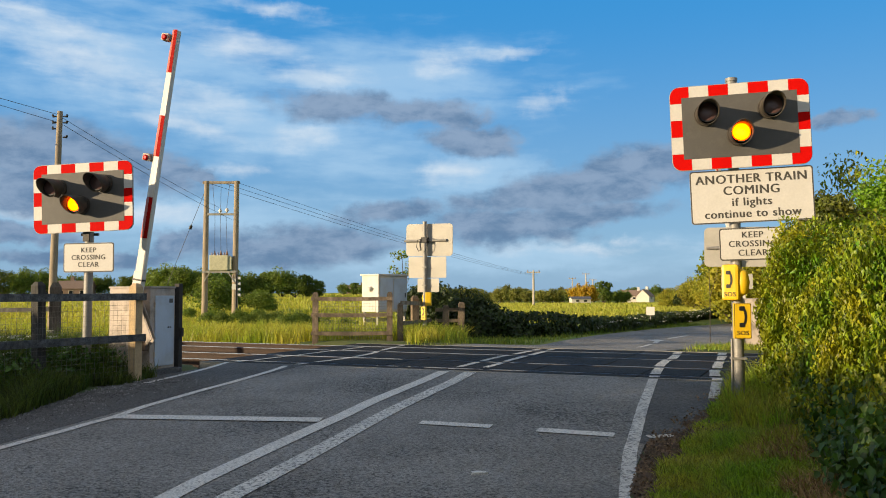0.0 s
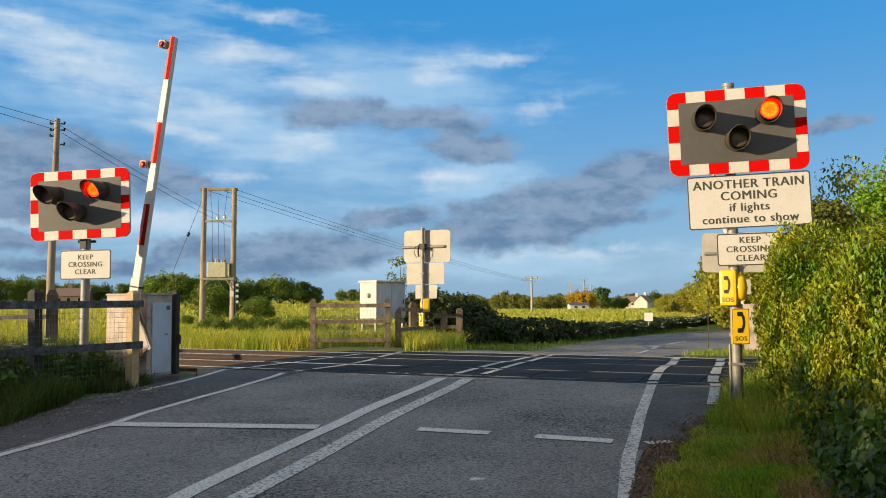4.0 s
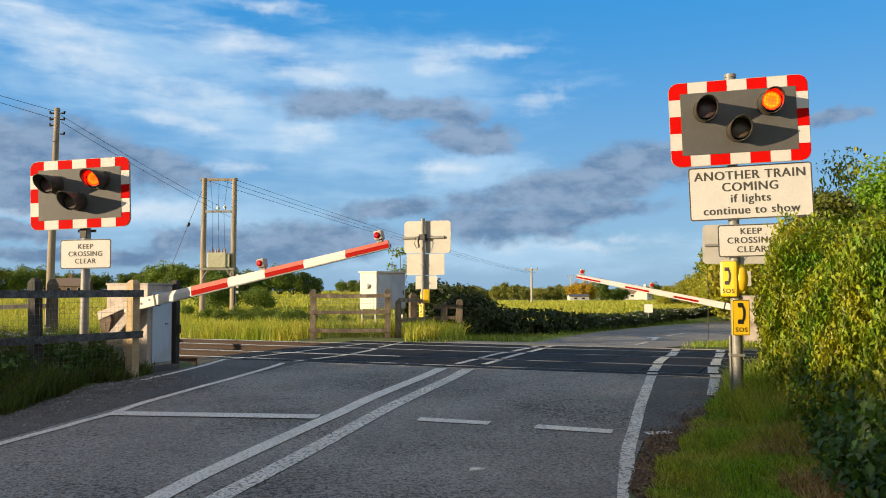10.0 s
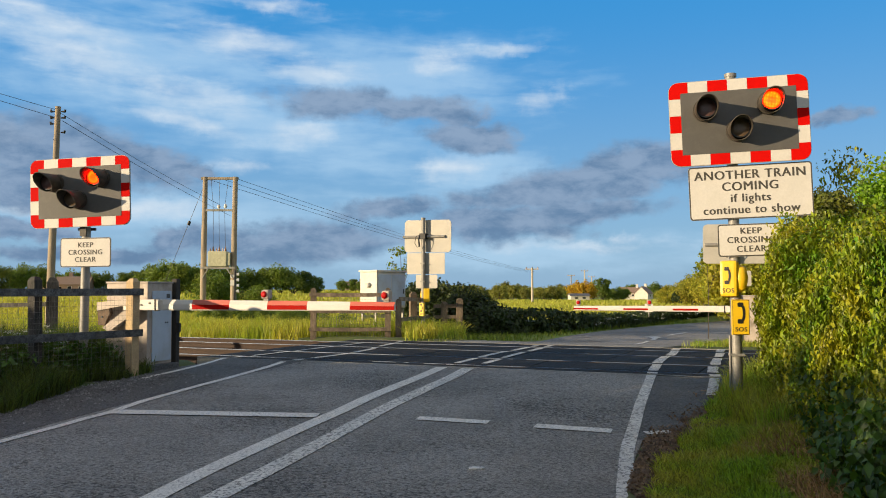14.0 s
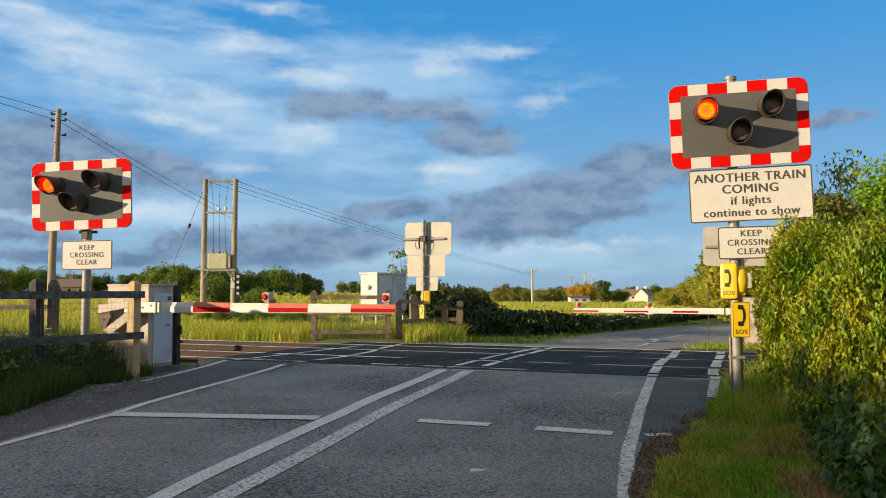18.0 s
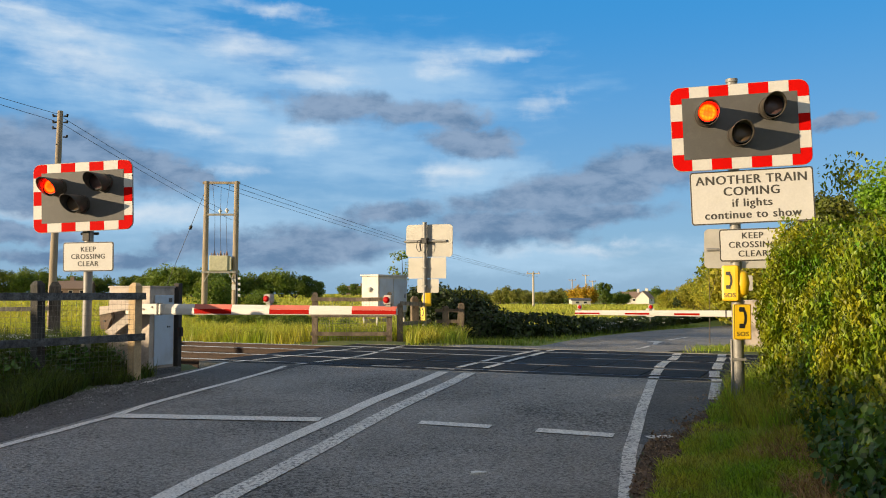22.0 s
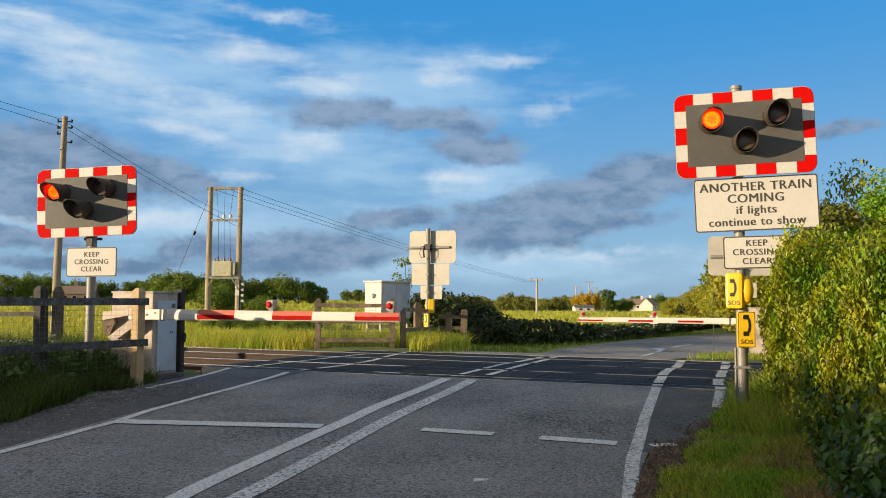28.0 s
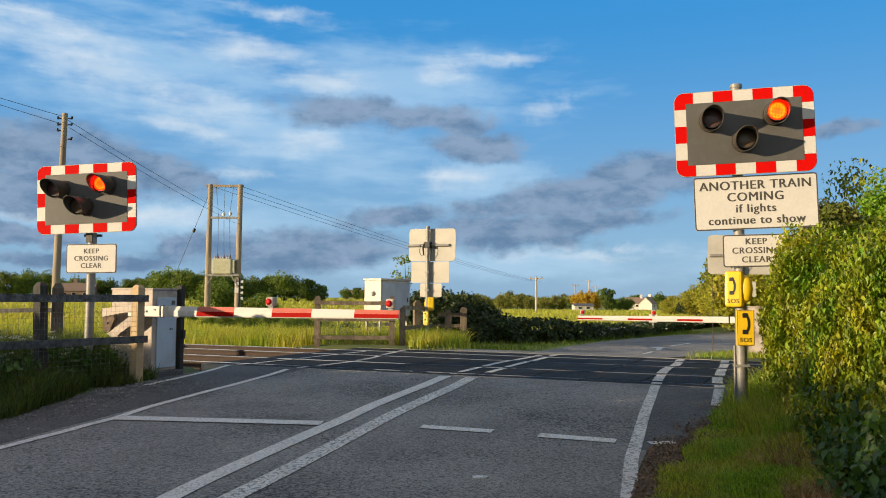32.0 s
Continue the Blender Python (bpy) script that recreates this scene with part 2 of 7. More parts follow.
def glow(name, colour, strength, cell=0.0):
    """A lit signal lens: an array of small bright points under a tinted cover."""
    mt = bpy.data.materials.new(name)
    mt.use_nodes = True
    tree = mt.node_tree
    add, link = nodes_of(tree), tree.links.new
    shader = tree.nodes["Principled BSDF"]
    shader.inputs["Base Color"].default_value = (*[c * 0.2 for c in colour], 1)
    shader.inputs["Roughness"].default_value = 0.3
    shader.inputs["Emission Strength"].default_value = strength
    if cell:
        coord = add("ShaderNodeTexCoord").outputs["Object"]
        vor = add("ShaderNodeTexVoronoi", Scale=cell, Randomness=0.1)
        link(coord, vor.inputs["Vector"])
        r = add("ShaderNodeValToRGB")
        r.color_ramp.elements[0].position, r.color_ramp.elements[1].position = 0.22, 0.55
        r.color_ramp.elements[0].color = (colour[0], min(1, colour[1] * 2.2), colour[2] * 3, 1)
        r.color_ramp.elements[1].color = (colour[0] * 0.9, colour[1] * 0.55, colour[2] * 0.3, 1)
        link(vor.outputs["Distance"], r.inputs[0])
        far = add("ShaderNodeVectorMath", op="LENGTH")
        link(coord, far.inputs[0])
        k = add("ShaderNodeMapRange")
        link(far.outputs["Value"], k.inputs[0])
        k.inputs[1].default_value, k.inputs[2].default_value = 0.080, 0.104
        rim = add("ShaderNodeMix")
        rim.data_type = "RGBA"
        link(k.outputs[0], rim.inputs["Factor"])
        link(r.outputs[0], rim.inputs[6])
        rim.inputs[7].default_value = (colour[0] * 0.8, colour[1] * 0.25, colour[2] * 0.3, 1)
        link(rim.outputs[2], shader.inputs["Emission Color"])
    else:
        shader.inputs["Emission Color"].default_value = (*colour, 1)
    return mt


def asphalt(name, base, worn, pits):
    """Chipped stone in binder: a chip texture, smoother wheel tracks, and pitted patches."""
    mt = mat(name, base, 0.85, worn, 0.45, 0.7, 160, 0.0, grain_span=(0.80, 1.2), dirt=tuple(c * 0.6 for c in base), dirt_amount=0.5, dirt_scale=0.8)
    tree = mt.node_tree
    add, link = nodes_of(tree), tree.links.new
    shader = tree.nodes["Principled BSDF"]
    colour = shader.inputs["Base Color"].links[0].from_socket
    coord = add("ShaderNodeTexCoord").outputs["Object"]

    def span(v, lo, hi, a=0.0, b=1.0):
        n = add("ShaderNodeMapRange")
        link(v, n.inputs[0])
        for i, val in enumerate((lo, hi, a, b)):
            n.inputs[i + 1].default_value = val
        return n.outputs[0]

    def times(c, f):
        k = add("ShaderNodeMix", blend="MULTIPLY")
        k.data_type = "RGBA"
        k.inputs["Factor"].default_value = 1.0
        link(c, k.inputs[6])
        link(f, k.inputs[7])
        return k.outputs[2]
    chips = add("ShaderNodeTexVoronoi", Scale=58.0)
    link(coord, chips.inputs["Vector"])
    tone = add("ShaderNodeSeparateColor")
    link(chips.outputs["Color"], tone.inputs[0])
    colour = times(colour, span(tone.outputs[0], 0, 1, 0.55, 1.45))
    patch = add("ShaderNodeTexNoise", Scale=0.55, Detail=3.0)
    link(coord, patch.inputs["Vector"])
    pit = add("ShaderNodeTexNoise", Scale=26.0, Detail=3.0, Roughness=0.6)
    link(coord, pit.inputs["Vector"])
    deep = add("ShaderNodeMath", op="ADD")
    link(pit.outputs[0], deep.inputs[0])
    link(span(patch.outputs[0], 0.38, 0.66, -0.06, pits), deep.inputs[1])
    colour = times(colour, span(deep.outputs[0], 0.58, 0.67, 1.0, 0.34))
    link(colour, shader.inputs["Base Color"])
    height = add("ShaderNodeMath", op="SUBTRACT")
    link(span(chips.outputs["Distance"], 0.0, 0.6, 1.0, 0.0), height.inputs[0])
    link(span(deep.outputs[0], 0.56, 0.70, 0.0, 1.2), height.inputs[1])
    b = add("ShaderNodeBump", Strength=0.9, Distance=0.010)
    link(height.outputs[0], b.inputs["Height"])
    link(b.outputs[0], shader.inputs["Normal"])
    return mt


M = {
    "asphalt": asphalt("asphalt", (0.205, 0.196, 0.182), (0.252, 0.242, 0.226), 0.10),
    "asphalt_dark": asphalt("asphalt_dark", (0.088, 0.086, 0.084), (0.115, 0.112, 0.108), 0.06),
    "paint": mat("road_paint", (0.74, 0.71, 0.655), 0.7, (0.60, 0.575, 0.53), 2, 0.5, 90, 0.3, 70, grain_span=(0.85, 1.12), dirt=(0.16, 0.155, 0.15), dirt_amount=0.9, dirt_scale=42),
    "paint_worn": mat("worn_road_paint", (0.70, 0.675, 0.62), 0.7, (0.55, 0.53, 0.49), 2, 0.6, 80, 0.3, 70, grain_span=(0.8, 1.15), dirt=(0.12, 0.115, 0.11), dirt_amount=1.5, dirt_scale=30),
    "rubber": mat("deck_rubber", (0.008, 0.008, 0.009), 0.66, (0.017, 0.0155, 0.0145), 2.0, 0.8, 60, 0.4, 90, spec=0.09, per_object=0.35, dirt=(0.042, 0.035, 0.029), dirt_amount=0.5, dirt_scale=3.0, stretch=(0.25, 1.6, 1)),
    "rail_top": mat("polished_rail", (0.11, 0.135, 0.18), 0.5, metal=1.0, bump=0.02),
    "rail_rust": mat("rusty_rail", (0.050, 0.026, 0.015), 0.8, (0.036, 0.021, 0.014), 9, 0.7, 80, 0.3),
    "ballast": mat("ballast", (0.034, 0.022, 0.014), 0.95, (0.014, 0.010, 0.008), 6, 0.8, 50, 0.9, 30, island=0.45),
    "sleeper": mat("sleeper", (0.036, 0.028, 0.022), 0.9, bump=0.3),
    "concrete": mat("concrete", (0.36, 0.34, 0.30), 0.9, (0.24, 0.23, 0.2), 3, 0.6, 70, 0.3, 50, dirt=(0.12, 0.12, 0.09), dirt_amount=0.5, dirt_scale=3),
    "soil": mat("soil", (0.17, 0.108, 0.064), 0.95, (0.085, 0.058, 0.038), 5, 0.8, 60, 0.8, 40, island=0.45),
    "galv": mat("galvanised_steel", (0.29, 0.28, 0.255), 0.5, (0.21, 0.205, 0.19), 7, 0.6, 60, 0.06, 60, metal=0.15, dirt=(0.22, 0.2, 0.17), dirt_amount=0.4, dirt_scale=4),
    "white": mat("reflective_white", (0.66, 0.63, 0.57), 0.42, (0.60, 0.575, 0.52), 3, 0.35, 40, 0.02, dirt=(0.58, 0.55, 0.48), dirt_amount=0.2, dirt_scale=3, grain_span=(0.95, 1.04)),
    "red": mat("reflective_red", (0.62, 0.004, 0.002), 0.7, (0.55, 0.004, 0.002), 4, 0.4, 40, 0.0, spec=0.06, grain_span=(0.96, 1.03)),
    "red_boom": mat("boom_red_band", (0.40, 0.006, 0.003), 0.7, (0.33, 0.006, 0.003), 4, 0.5, 40, 0.02, spec=0.08, dirt=(0.22, 0.02, 0.012), dirt_amount=0.35, dirt_scale=5),
    "grit": mat("grit", (0.25, 0.243, 0.235), 0.95, (0.09, 0.088, 0.085), 5, 0.8, 60, 0.3, 40, island=0.5),
    "litter": mat("dead_leaf", (0.27, 0.175, 0.10), 0.9, (0.14, 0.09, 0.055), 9, 0.8, 40, 0.0, island=0.5),
    "panel": mat("board_grey", (0.105, 0.100, 0.091), 0.6, (0.084, 0.080, 0.073), 2, 0.6, 60, 0.04, dirt=(0.17, 0.16, 0.14), dirt_amount=0.25, dirt_scale=8, grain_span=(0.95, 1.04)),
    "back": mat("board_back", (0.44, 0.415, 0.36), 0.5, (0.37, 0.355, 0.315), 2, 0.5, 40, 0.03, metal=0.1, dirt=(0.33, 0.31, 0.26), dirt_amount=0.35, dirt_scale=3, grain_span=(0.95, 1.04)),
    "black": mat("black_plastic", (0.014, 0.014, 0.015), 0.5, bump=0.04),
    "hood": mat("hood_black", (0.042, 0.036, 0.030), 0.55, (0.07, 0.058, 0.042), 12, 0.4, bump=0.05, dirt=(0.13, 0.105, 0.07), dirt_amount=0.35, dirt_scale=14, grain_span=(0.95, 1.04)),
    "ink": mat("sign_ink", (0.075, 0.068, 0.055), 0.6, bump=0),
    "lens_red_off": mat("lens_red_off", (0.16, 0.085, 0.080), 0.25, (0.10, 0.06, 0.058), 60, 0.6, bump=0.1),
    "lens_amber_off": mat("lens_amber_off", (0.17, 0.110, 0.065), 0.25, (0.11, 0.075, 0.05), 60, 0.6, bump=0.1),
    "lens_red_on": glow("lens_red_on", (1.0, 0.0060, 0.00013), 42.0, 62.0),
    "lens_deep_on": glow("lens_deep_on", (1.0, 0.0036, 0.0001), 48.0, 62.0),
    "lens_amber_on": glow("lens_amber_on", (1.0, 0.098, 0.0), 11.0, 62.0),
    "yellow": mat("phone_yellow", (0.80, 0.52, 0.012), 0.4, (0.70, 0.42, 0.012), 5, 0.4, 40, 0.03, grain_span=(0.95, 1.04)),
    "cabinet": mat("cabinet_cream", (0.54, 0.455, 0.38), 0.6, (0.43, 0.365, 0.31), 2.5, 0.7, 50, 0.06, dirt=(0.20, 0.165, 0.125), dirt_amount=0.8, dirt_scale=3.5, grain_span=(0.9, 1.06)),
    "relay": mat("relay_cabinet_paint", (0.64, 0.60, 0.53), 0.55, (0.56, 0.53, 0.47), 2.5, 0.6, 50, 0.05, dirt=(0.36, 0.33, 0.28), dirt_amount=0.35, dirt_scale=3, grain_span=(0.95, 1.04)),
    "door": mat("cabinet_door", (0.50, 0.58, 0.68), 0.5, (0.43, 0.49, 0.57), 2, 0.5, 50, 0.04, dirt=(0.3, 0.28, 0.24), dirt_amount=0.3, dirt_scale=3, grain_span=(0.95, 1.04)),
    "weight": mat("rusty_weight", (0.17, 0.115, 0.075), 0.8, (0.11, 0.075, 0.05), 9, 0.7, 40, 0.2),
    "tarred": mat("tarred_timber", (0.024, 0.022, 0.020), 0.8, (0.04, 0.034, 0.028), 5, 0.7, 40, 0.3),
    "railwood": mat("grey_rail_wood", (0.115, 0.122, 0.130), 0.9, (0.050, 0.052, 0.055), 9, 0.9, 60, 0.6, 40, per_object=0.15, grain_span=(0.45, 1.5), dirt=(0.17, 0.17, 0.15), dirt_amount=0.5, dirt_scale=14),
    "oldwood": mat("weathered_wood", (0.085, 0.078, 0.070), 0.9, (0.036, 0.034, 0.031), 7, 0.9, 50, 0.5, 30, stretch=(1, 1, 0.25), per_object=0.15, grain_span=(0.6, 1.4), dirt=(0.13, 0.14, 0.11), dirt_amount=0.4, dirt_scale=6),
    "brownwood": mat("brown_wood", (0.27, 0.205, 0.14), 0.9, (0.13, 0.10, 0.07), 4, 0.9, 50, 0.4, 30, per_object=0.2, grain_span=(0.6, 1.4), stretch=(1, 1, 0.4)),
    # the boom's red with sun and sky glare mixed in as a paler tone
    "red_glare": mat("glare_red", (0.56, 0.14, 0.09), 0.5, (0.50, 0.11, 0.075), 5, 0.5, 40, 0.02, grain_span=(0.95, 1.04)),
    "newwood": mat("pale_wood", (0.60, 0.44, 0.25), 0.85, (0.46, 0.34, 0.19), 4, 0.7, 50, 0.3, 30, per_object=0.12),
    "pole": mat("pole_wood", (0.40, 0.32, 0.22), 0.85, (0.26, 0.21, 0.15), 2, 0.7, 40, 0.3, 25, stretch=(3, 3, 0.4)),
    "wire": mat("wire", (0.045, 0.045, 0.05), 0.5, bump=0),
    "mesh": mat("netting", (0.20, 0.19, 0.17), 0.5, metal=0.5, bump=0),
    "transformer": mat("transformer_green", (0.56, 0.54, 0.36), 0.6, bump=0.05),
    "ceramic": mat("ceramic", (0.30, 0.17, 0.10), 0.3, bump=0),
    "leaf_ivy": mat("leaf_ivy", (0.095, 0.200, 0.008), 0.42, (0.285, 0.280, 0.010), 2.2, 0.7, 30, 0.0, island=0.6, spec=0.40, through_light=(1.25, 1.2, 0.3), clear=0.28),
    "leaf_olive": mat("leaf_olive", (0.200, 0.180, 0.022), 0.5, (0.120, 0.150, 0.016), 2.0, 0.8, 20, 0.0, island=0.5, through_light=(1.2, 1.0, 0.4)),
    "leaf_broad": mat("broad_leaf", (0.045, 0.115, 0.014), 0.42, (0.070, 0.130, 0.016), 3.0, 0.8, 20, 0.0, island=0.5, spec=0.45, through_light=(1.2, 1.2, 0.4), clear=0.22),
    # leaf green with shade put in: sunless hedges, bushes, hedge insides
    "leaf_shaded": mat("leaf_shaded", (0.022, 0.044, 0.009), 0.6, (0.040, 0.062, 0.011), 0.6, 0.8, 20, 0.0, island=0.5, through_light=(1.3, 1.2, 0.5), clear=0.25),
    "leaf_field": mat("leaf_tree", (0.095, 0.165, 0.022), 0.65, (0.145, 0.20, 0.026), 0.3, 0.8, 10, 0.0, island=0.4, per_object=0.25, through_light=(1.3, 1.15, 0.5)),
    "leaf_light": mat("leaf_light", (0.140, 0.300, 0.012), 0.45, (0.220, 0.320, 0.014), 0.8, 0.8, 20, 0.0, island=0.45, through_light=(1.3, 1.2, 0.4)),
    "leaf_bank": mat("leaf_bank", (0.24, 0.275, 0.022), 0.65, (0.32, 0.29, 0.026), 0.3, 0.8, 10, 0.0, island=0.35, per_object=0.2, through_light=(1.3, 1.15, 0.5)),
    "leaf_far": mat("leaf_far", (0.19, 0.225, 0.045), 0.65, (0.25, 0.25, 0.05), 0.1, 0.8, 4, 0.0, island=0.35, per_object=0.25, through_light=(1.3, 1.15, 0.5)),
    "leaf_yellow": mat("leaf_yellow", (0.50, 0.33, 0.015), 0.65, (0.38, 0.28, 0.02), 0.3, 0.8, 10, 0.0, island=0.35, through_light=(1.2, 1.0, 0.4)),
    "grass": mat("grass_blade", (0.225, 0.375, 0.026), 0.55, (0.370, 0.370, 0.055), 1.6, 0.8, 20, 0.0, island=0.55, through_light=(1.3, 1.2, 0.5)),
    "grass_tall": mat("grass_tall", (0.27, 0.37, 0.030), 0.55, (0.42, 0.40, 0.055), 0.7, 0.8, 20, 0.0, island=0.5, through_light=(1.3, 1.2, 0.5)),
    "crop": mat("crop_blade", (0.36, 0.40, 0.045), 0.6, (0.44, 0.42, 0.06), 0.05, 0.8, 2, 0.0, island=0.25, through_light=(1.2, 1.1, 0.5)),
    # grass darkened for the far verge, whose soft shade is in the colour
    "grass_soft_shade": mat("grass_soft_shade", (0.105, 0.190, 0.018), 0.6, (0.160, 0.200, 0.026), 1.0, 0.8, 20, 0.0, island=0.5, through_light=(1.2, 1.2, 0.5)),
    # darker copy of the grass, with the left verge's shade in its green
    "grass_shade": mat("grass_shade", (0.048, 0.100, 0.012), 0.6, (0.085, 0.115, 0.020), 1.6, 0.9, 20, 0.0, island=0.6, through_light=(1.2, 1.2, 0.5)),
    "pole_far": mat("pale_pole", (0.52, 0.45, 0.35), 0.85, bump=0),
    "straw": mat("dry_stalk", (0.50, 0.31, 0.12), 0.8, (0.30, 0.17, 0.06), 3.0, 0.8, island=0.5, bump=0),
    "flower": mat("cow_parsley", (0.75, 0.76, 0.68), 0.7, island=0.15, bump=0),
    "turf": mat("turf", (0.060, 0.095, 0.020), 0.95, (0.10, 0.105, 0.03), 0.9, 0.8, 30, 0.9, 12),
    "bark": mat("bark", (0.11, 0.085, 0.06), 0.95, bump=0.5),
    "render_white": mat("house_render", (0.66, 0.62, 0.54), 0.8, bump=0.1),
    "roof": mat("roof_tile", (0.26, 0.18, 0.13), 0.8, bump=0.3),
    "slate": mat("slate", (0.12, 0.12, 0.13), 0.7, bump=0.2),
    "glass": mat("window_glass", (0.02, 0.025, 0.03), 0.08, bump=0),
}


# ---------------------------------------------------------------- mesh helpers
class Geo:
    """Collects vertices and faces of one mesh."""

    def __init__(self):
        self.v, self.f, self.smooth = [], [], set()

    def add(self, verts, faces, m=None, smooth=False):
        k = len(self.v)
        self.v += [tuple(m @ Vector(p)) if m else tuple(p) for p in verts]
        if smooth:
            self.smooth |= set(range(len(self.f), len(self.f) + len(faces)))
        self.f += [tuple(i + k for i in f) for f in faces]
        return self

    def box(self, x0, y0, z0, x1, y1, z1, b=0.0, m=None):
        if b <= 0:
            vs = [(x, y, z) for z in (z0, z1) for y in (y0, y1) for x in (x0, x1)]
            return self.add(vs, [(0, 2, 3, 1), (4, 5, 7, 6), (0, 1, 5, 4), (1, 3, 7, 5), (3, 2, 6, 7), (2, 0, 4, 6)], m)
        bm = bmesh.new()
        bmesh.ops.create_cube(bm, size=1.0)
        for p in bm.verts:
            p.co = ((x0 + x1) / 2 + p.co.x * (x1 - x0), (y0 + y1) / 2 + p.co.y * (y1 - y0), (z0 + z1) / 2 + p.co.z * (z1 - z0))
        bmesh.ops.bevel(bm, geom=bm.edges[:], offset=b, segments=2, profile=0.6, affect="EDGES")
        return self.bm(bm, m)

    def bm(self, bm, m=None, smooth=False):
        bm.verts.index_update()
        self.add([p.co.copy() for p in bm.verts], [tuple(p.index for p in f.verts) for f in bm.faces], m, smooth)
        bm.free()
        return self

    def tube(self, pts, r, seg=10, caps=True, m=None, smooth=True):
        """A round bar through the points; r is a number or one radius a point."""
        pts = [Vector(p) for p in pts]
        rs = [r] * len(pts) if isinstance(r, (int, float)) else r
        vs, fs = [], []
        for i, p in enumerate(pts):
            d = (pts[min(i + 1, len(pts) - 1)] - pts[max(i - 1, 0)]).normalized()
            a = d.orthogonal().normalized() if i == 0 else (a - d * a.dot(d)).normalized()
            b = d.cross(a)
            vs += [p + (a * math.cos(2 * math.pi * j / seg) + b * math.sin(2 * math.pi * j / seg)) * rs[i] for j in range(seg)]
        for i in range(len(pts) - 1):
            fs += [(i * seg + j, i * seg + (j + 1) % seg, (i + 1) * seg + (j + 1) % seg, (i + 1) * seg + j) for j in range(seg)]
        self.add(vs, fs, m, smooth)
        if caps:
            n = len(pts) - 1
            self.add(vs[:seg], [tuple(range(seg))[::-1]], m)
            self.add(vs[n * seg:], [tuple(range(seg))], m)
        return self

    def prism(self, poly, y0, y1, m=None):
        """A flat plate: a polygon in x and z, between y0 and y1."""
        n = len(poly)
        vs = [(x, y0, z) for x, z in poly] + [(x, y1, z) for x, z in poly]
        fs = [tuple(range(n)), tuple(range(2 * n - 1, n - 1, -1))] + [(i, i + n, (i + 1) % n + n, (i + 1) % n) for i in range(n)]
        return self.add(vs, fs, m)

    def mesh(self, name):
        me = bpy.data.meshes.new(name)
        me.from_pydata(self.v, [], self.f)
        if self.smooth:
            me.polygons.foreach_set("use_smooth", [i in self.smooth for i in range(len(self.f))])
        me.update()
        return me


def part(name, g, material, parent=None, label="", m=None):
    """One mesh object, under its thing or part."""
    me = g.mesh(name) if isinstance(g, Geo) else g
    if not me.materials:
        me.materials.append(M[material])
    ob = new(name, me)
    if parent:
        ob.parent = parent
    if m:
        ob.matrix_basis = m
    if label:
        tagged(ob, label)
    return ob


def thing(name, m, label, category, group=""):
    ob = new(name)
    ob.empty_display_size = 0.2
    ob.matrix_basis = m
    return tagged(ob, label, category, group)


def rounded(x0, z0, x1, z1, r, seg=5):
    out = []
    for cx, cz, a0 in ((x1 - r, z0 + r, -90), (x1 - r, z1 - r, 0), (x0 + r, z1 - r, 90), (x0 + r, z0 + r, 180)):
        out += [(cx + r * math.cos(radians(a0 + 90 * i / seg)), cz + r * math.sin(radians(a0 + 90 * i / seg))) for i in range(seg + 1)]
    return out


def words(name, text, size, material, parent, m, spacing=1.0, bold=0.0):
    """Raised lettering in x and z, facing -y: each letter is a mesh of its own."""
    cu = bpy.data.curves.new(name, "FONT")
    cu.body, cu.size, cu.align_x, cu.align_y = text, size, "CENTER", "CENTER"
    cu.extrude, cu.space_character, cu.resolution_u = 0.001, spacing, 3
    ob = bpy.data.objects.new(name, cu)
    me = bpy.data.meshes.new_from_object(ob)
    bpy.data.objects.remove(ob)
    me.transform(pose(0, 0, 0, 90))
    co = [tuple(v.co) for v in me.vertices]
    root = list(range(len(co)))

    def find(i):
        while root[i] != i:
            root[i] = root[root[i]]
            i = root[i]
        return i
    for p in me.polygons:
        for k in p.vertices[1:]:
            root[find(k)] = find(p.vertices[0])
    pieces = {}
    for p in me.polygons:
        pieces.setdefault(find(p.vertices[0]), []).append(tuple(p.vertices))
    groups = []
    for faces in sorted(pieces.values(), key=lambda fs: min(co[i][0] for f in fs for i in f)):
        xs = [co[i][0] for f in faces for i in f]
        lo, hi = min(xs), max(xs)
        if groups and min(hi, groups[-1][1]) - max(lo, groups[-1][0]) > 0.4 * min(hi - lo, groups[-1][1] - groups[-1][0]):
            groups[-1] = (min(lo, groups[-1][0]), max(hi, groups[-1][1]), groups[-1][2] + faces)
        else:
            groups.append((lo, hi, faces))
    for lo, hi, faces in groups:
        g = Geo()
        used = sorted({i for f in faces for i in f})
        index = {v: k for k, v in enumerate(used)}
        for k, dx in enumerate((-bold, bold)):
            g.add([(co[i][0] + dx, co[i][1] - k * 0.0004, co[i][2]) for i in used], [tuple(index[i] for i in f) for f in faces])
        part("letter", g, material, parent, m=m)


def fast_mesh(name, verts, tris):
    """A mesh of triangles from two arrays."""
    me = bpy.data.meshes.new(name)
    nv, nf = len(verts), len(tris)
    me.vertices.add(nv)
    me.vertices.foreach_set("co", np.asarray(verts, np.float32).ravel())
    me.loops.add(nf * 3)
    me.loops.foreach_set("vertex_index", np.asarray(tris, np.int32).ravel())
    me.polygons.add(nf)
    me.polygons.foreach_set("loop_start", np.arange(0, nf * 3, 3, dtype=np.int32))
    me.update(calc_edges=True)
    return me


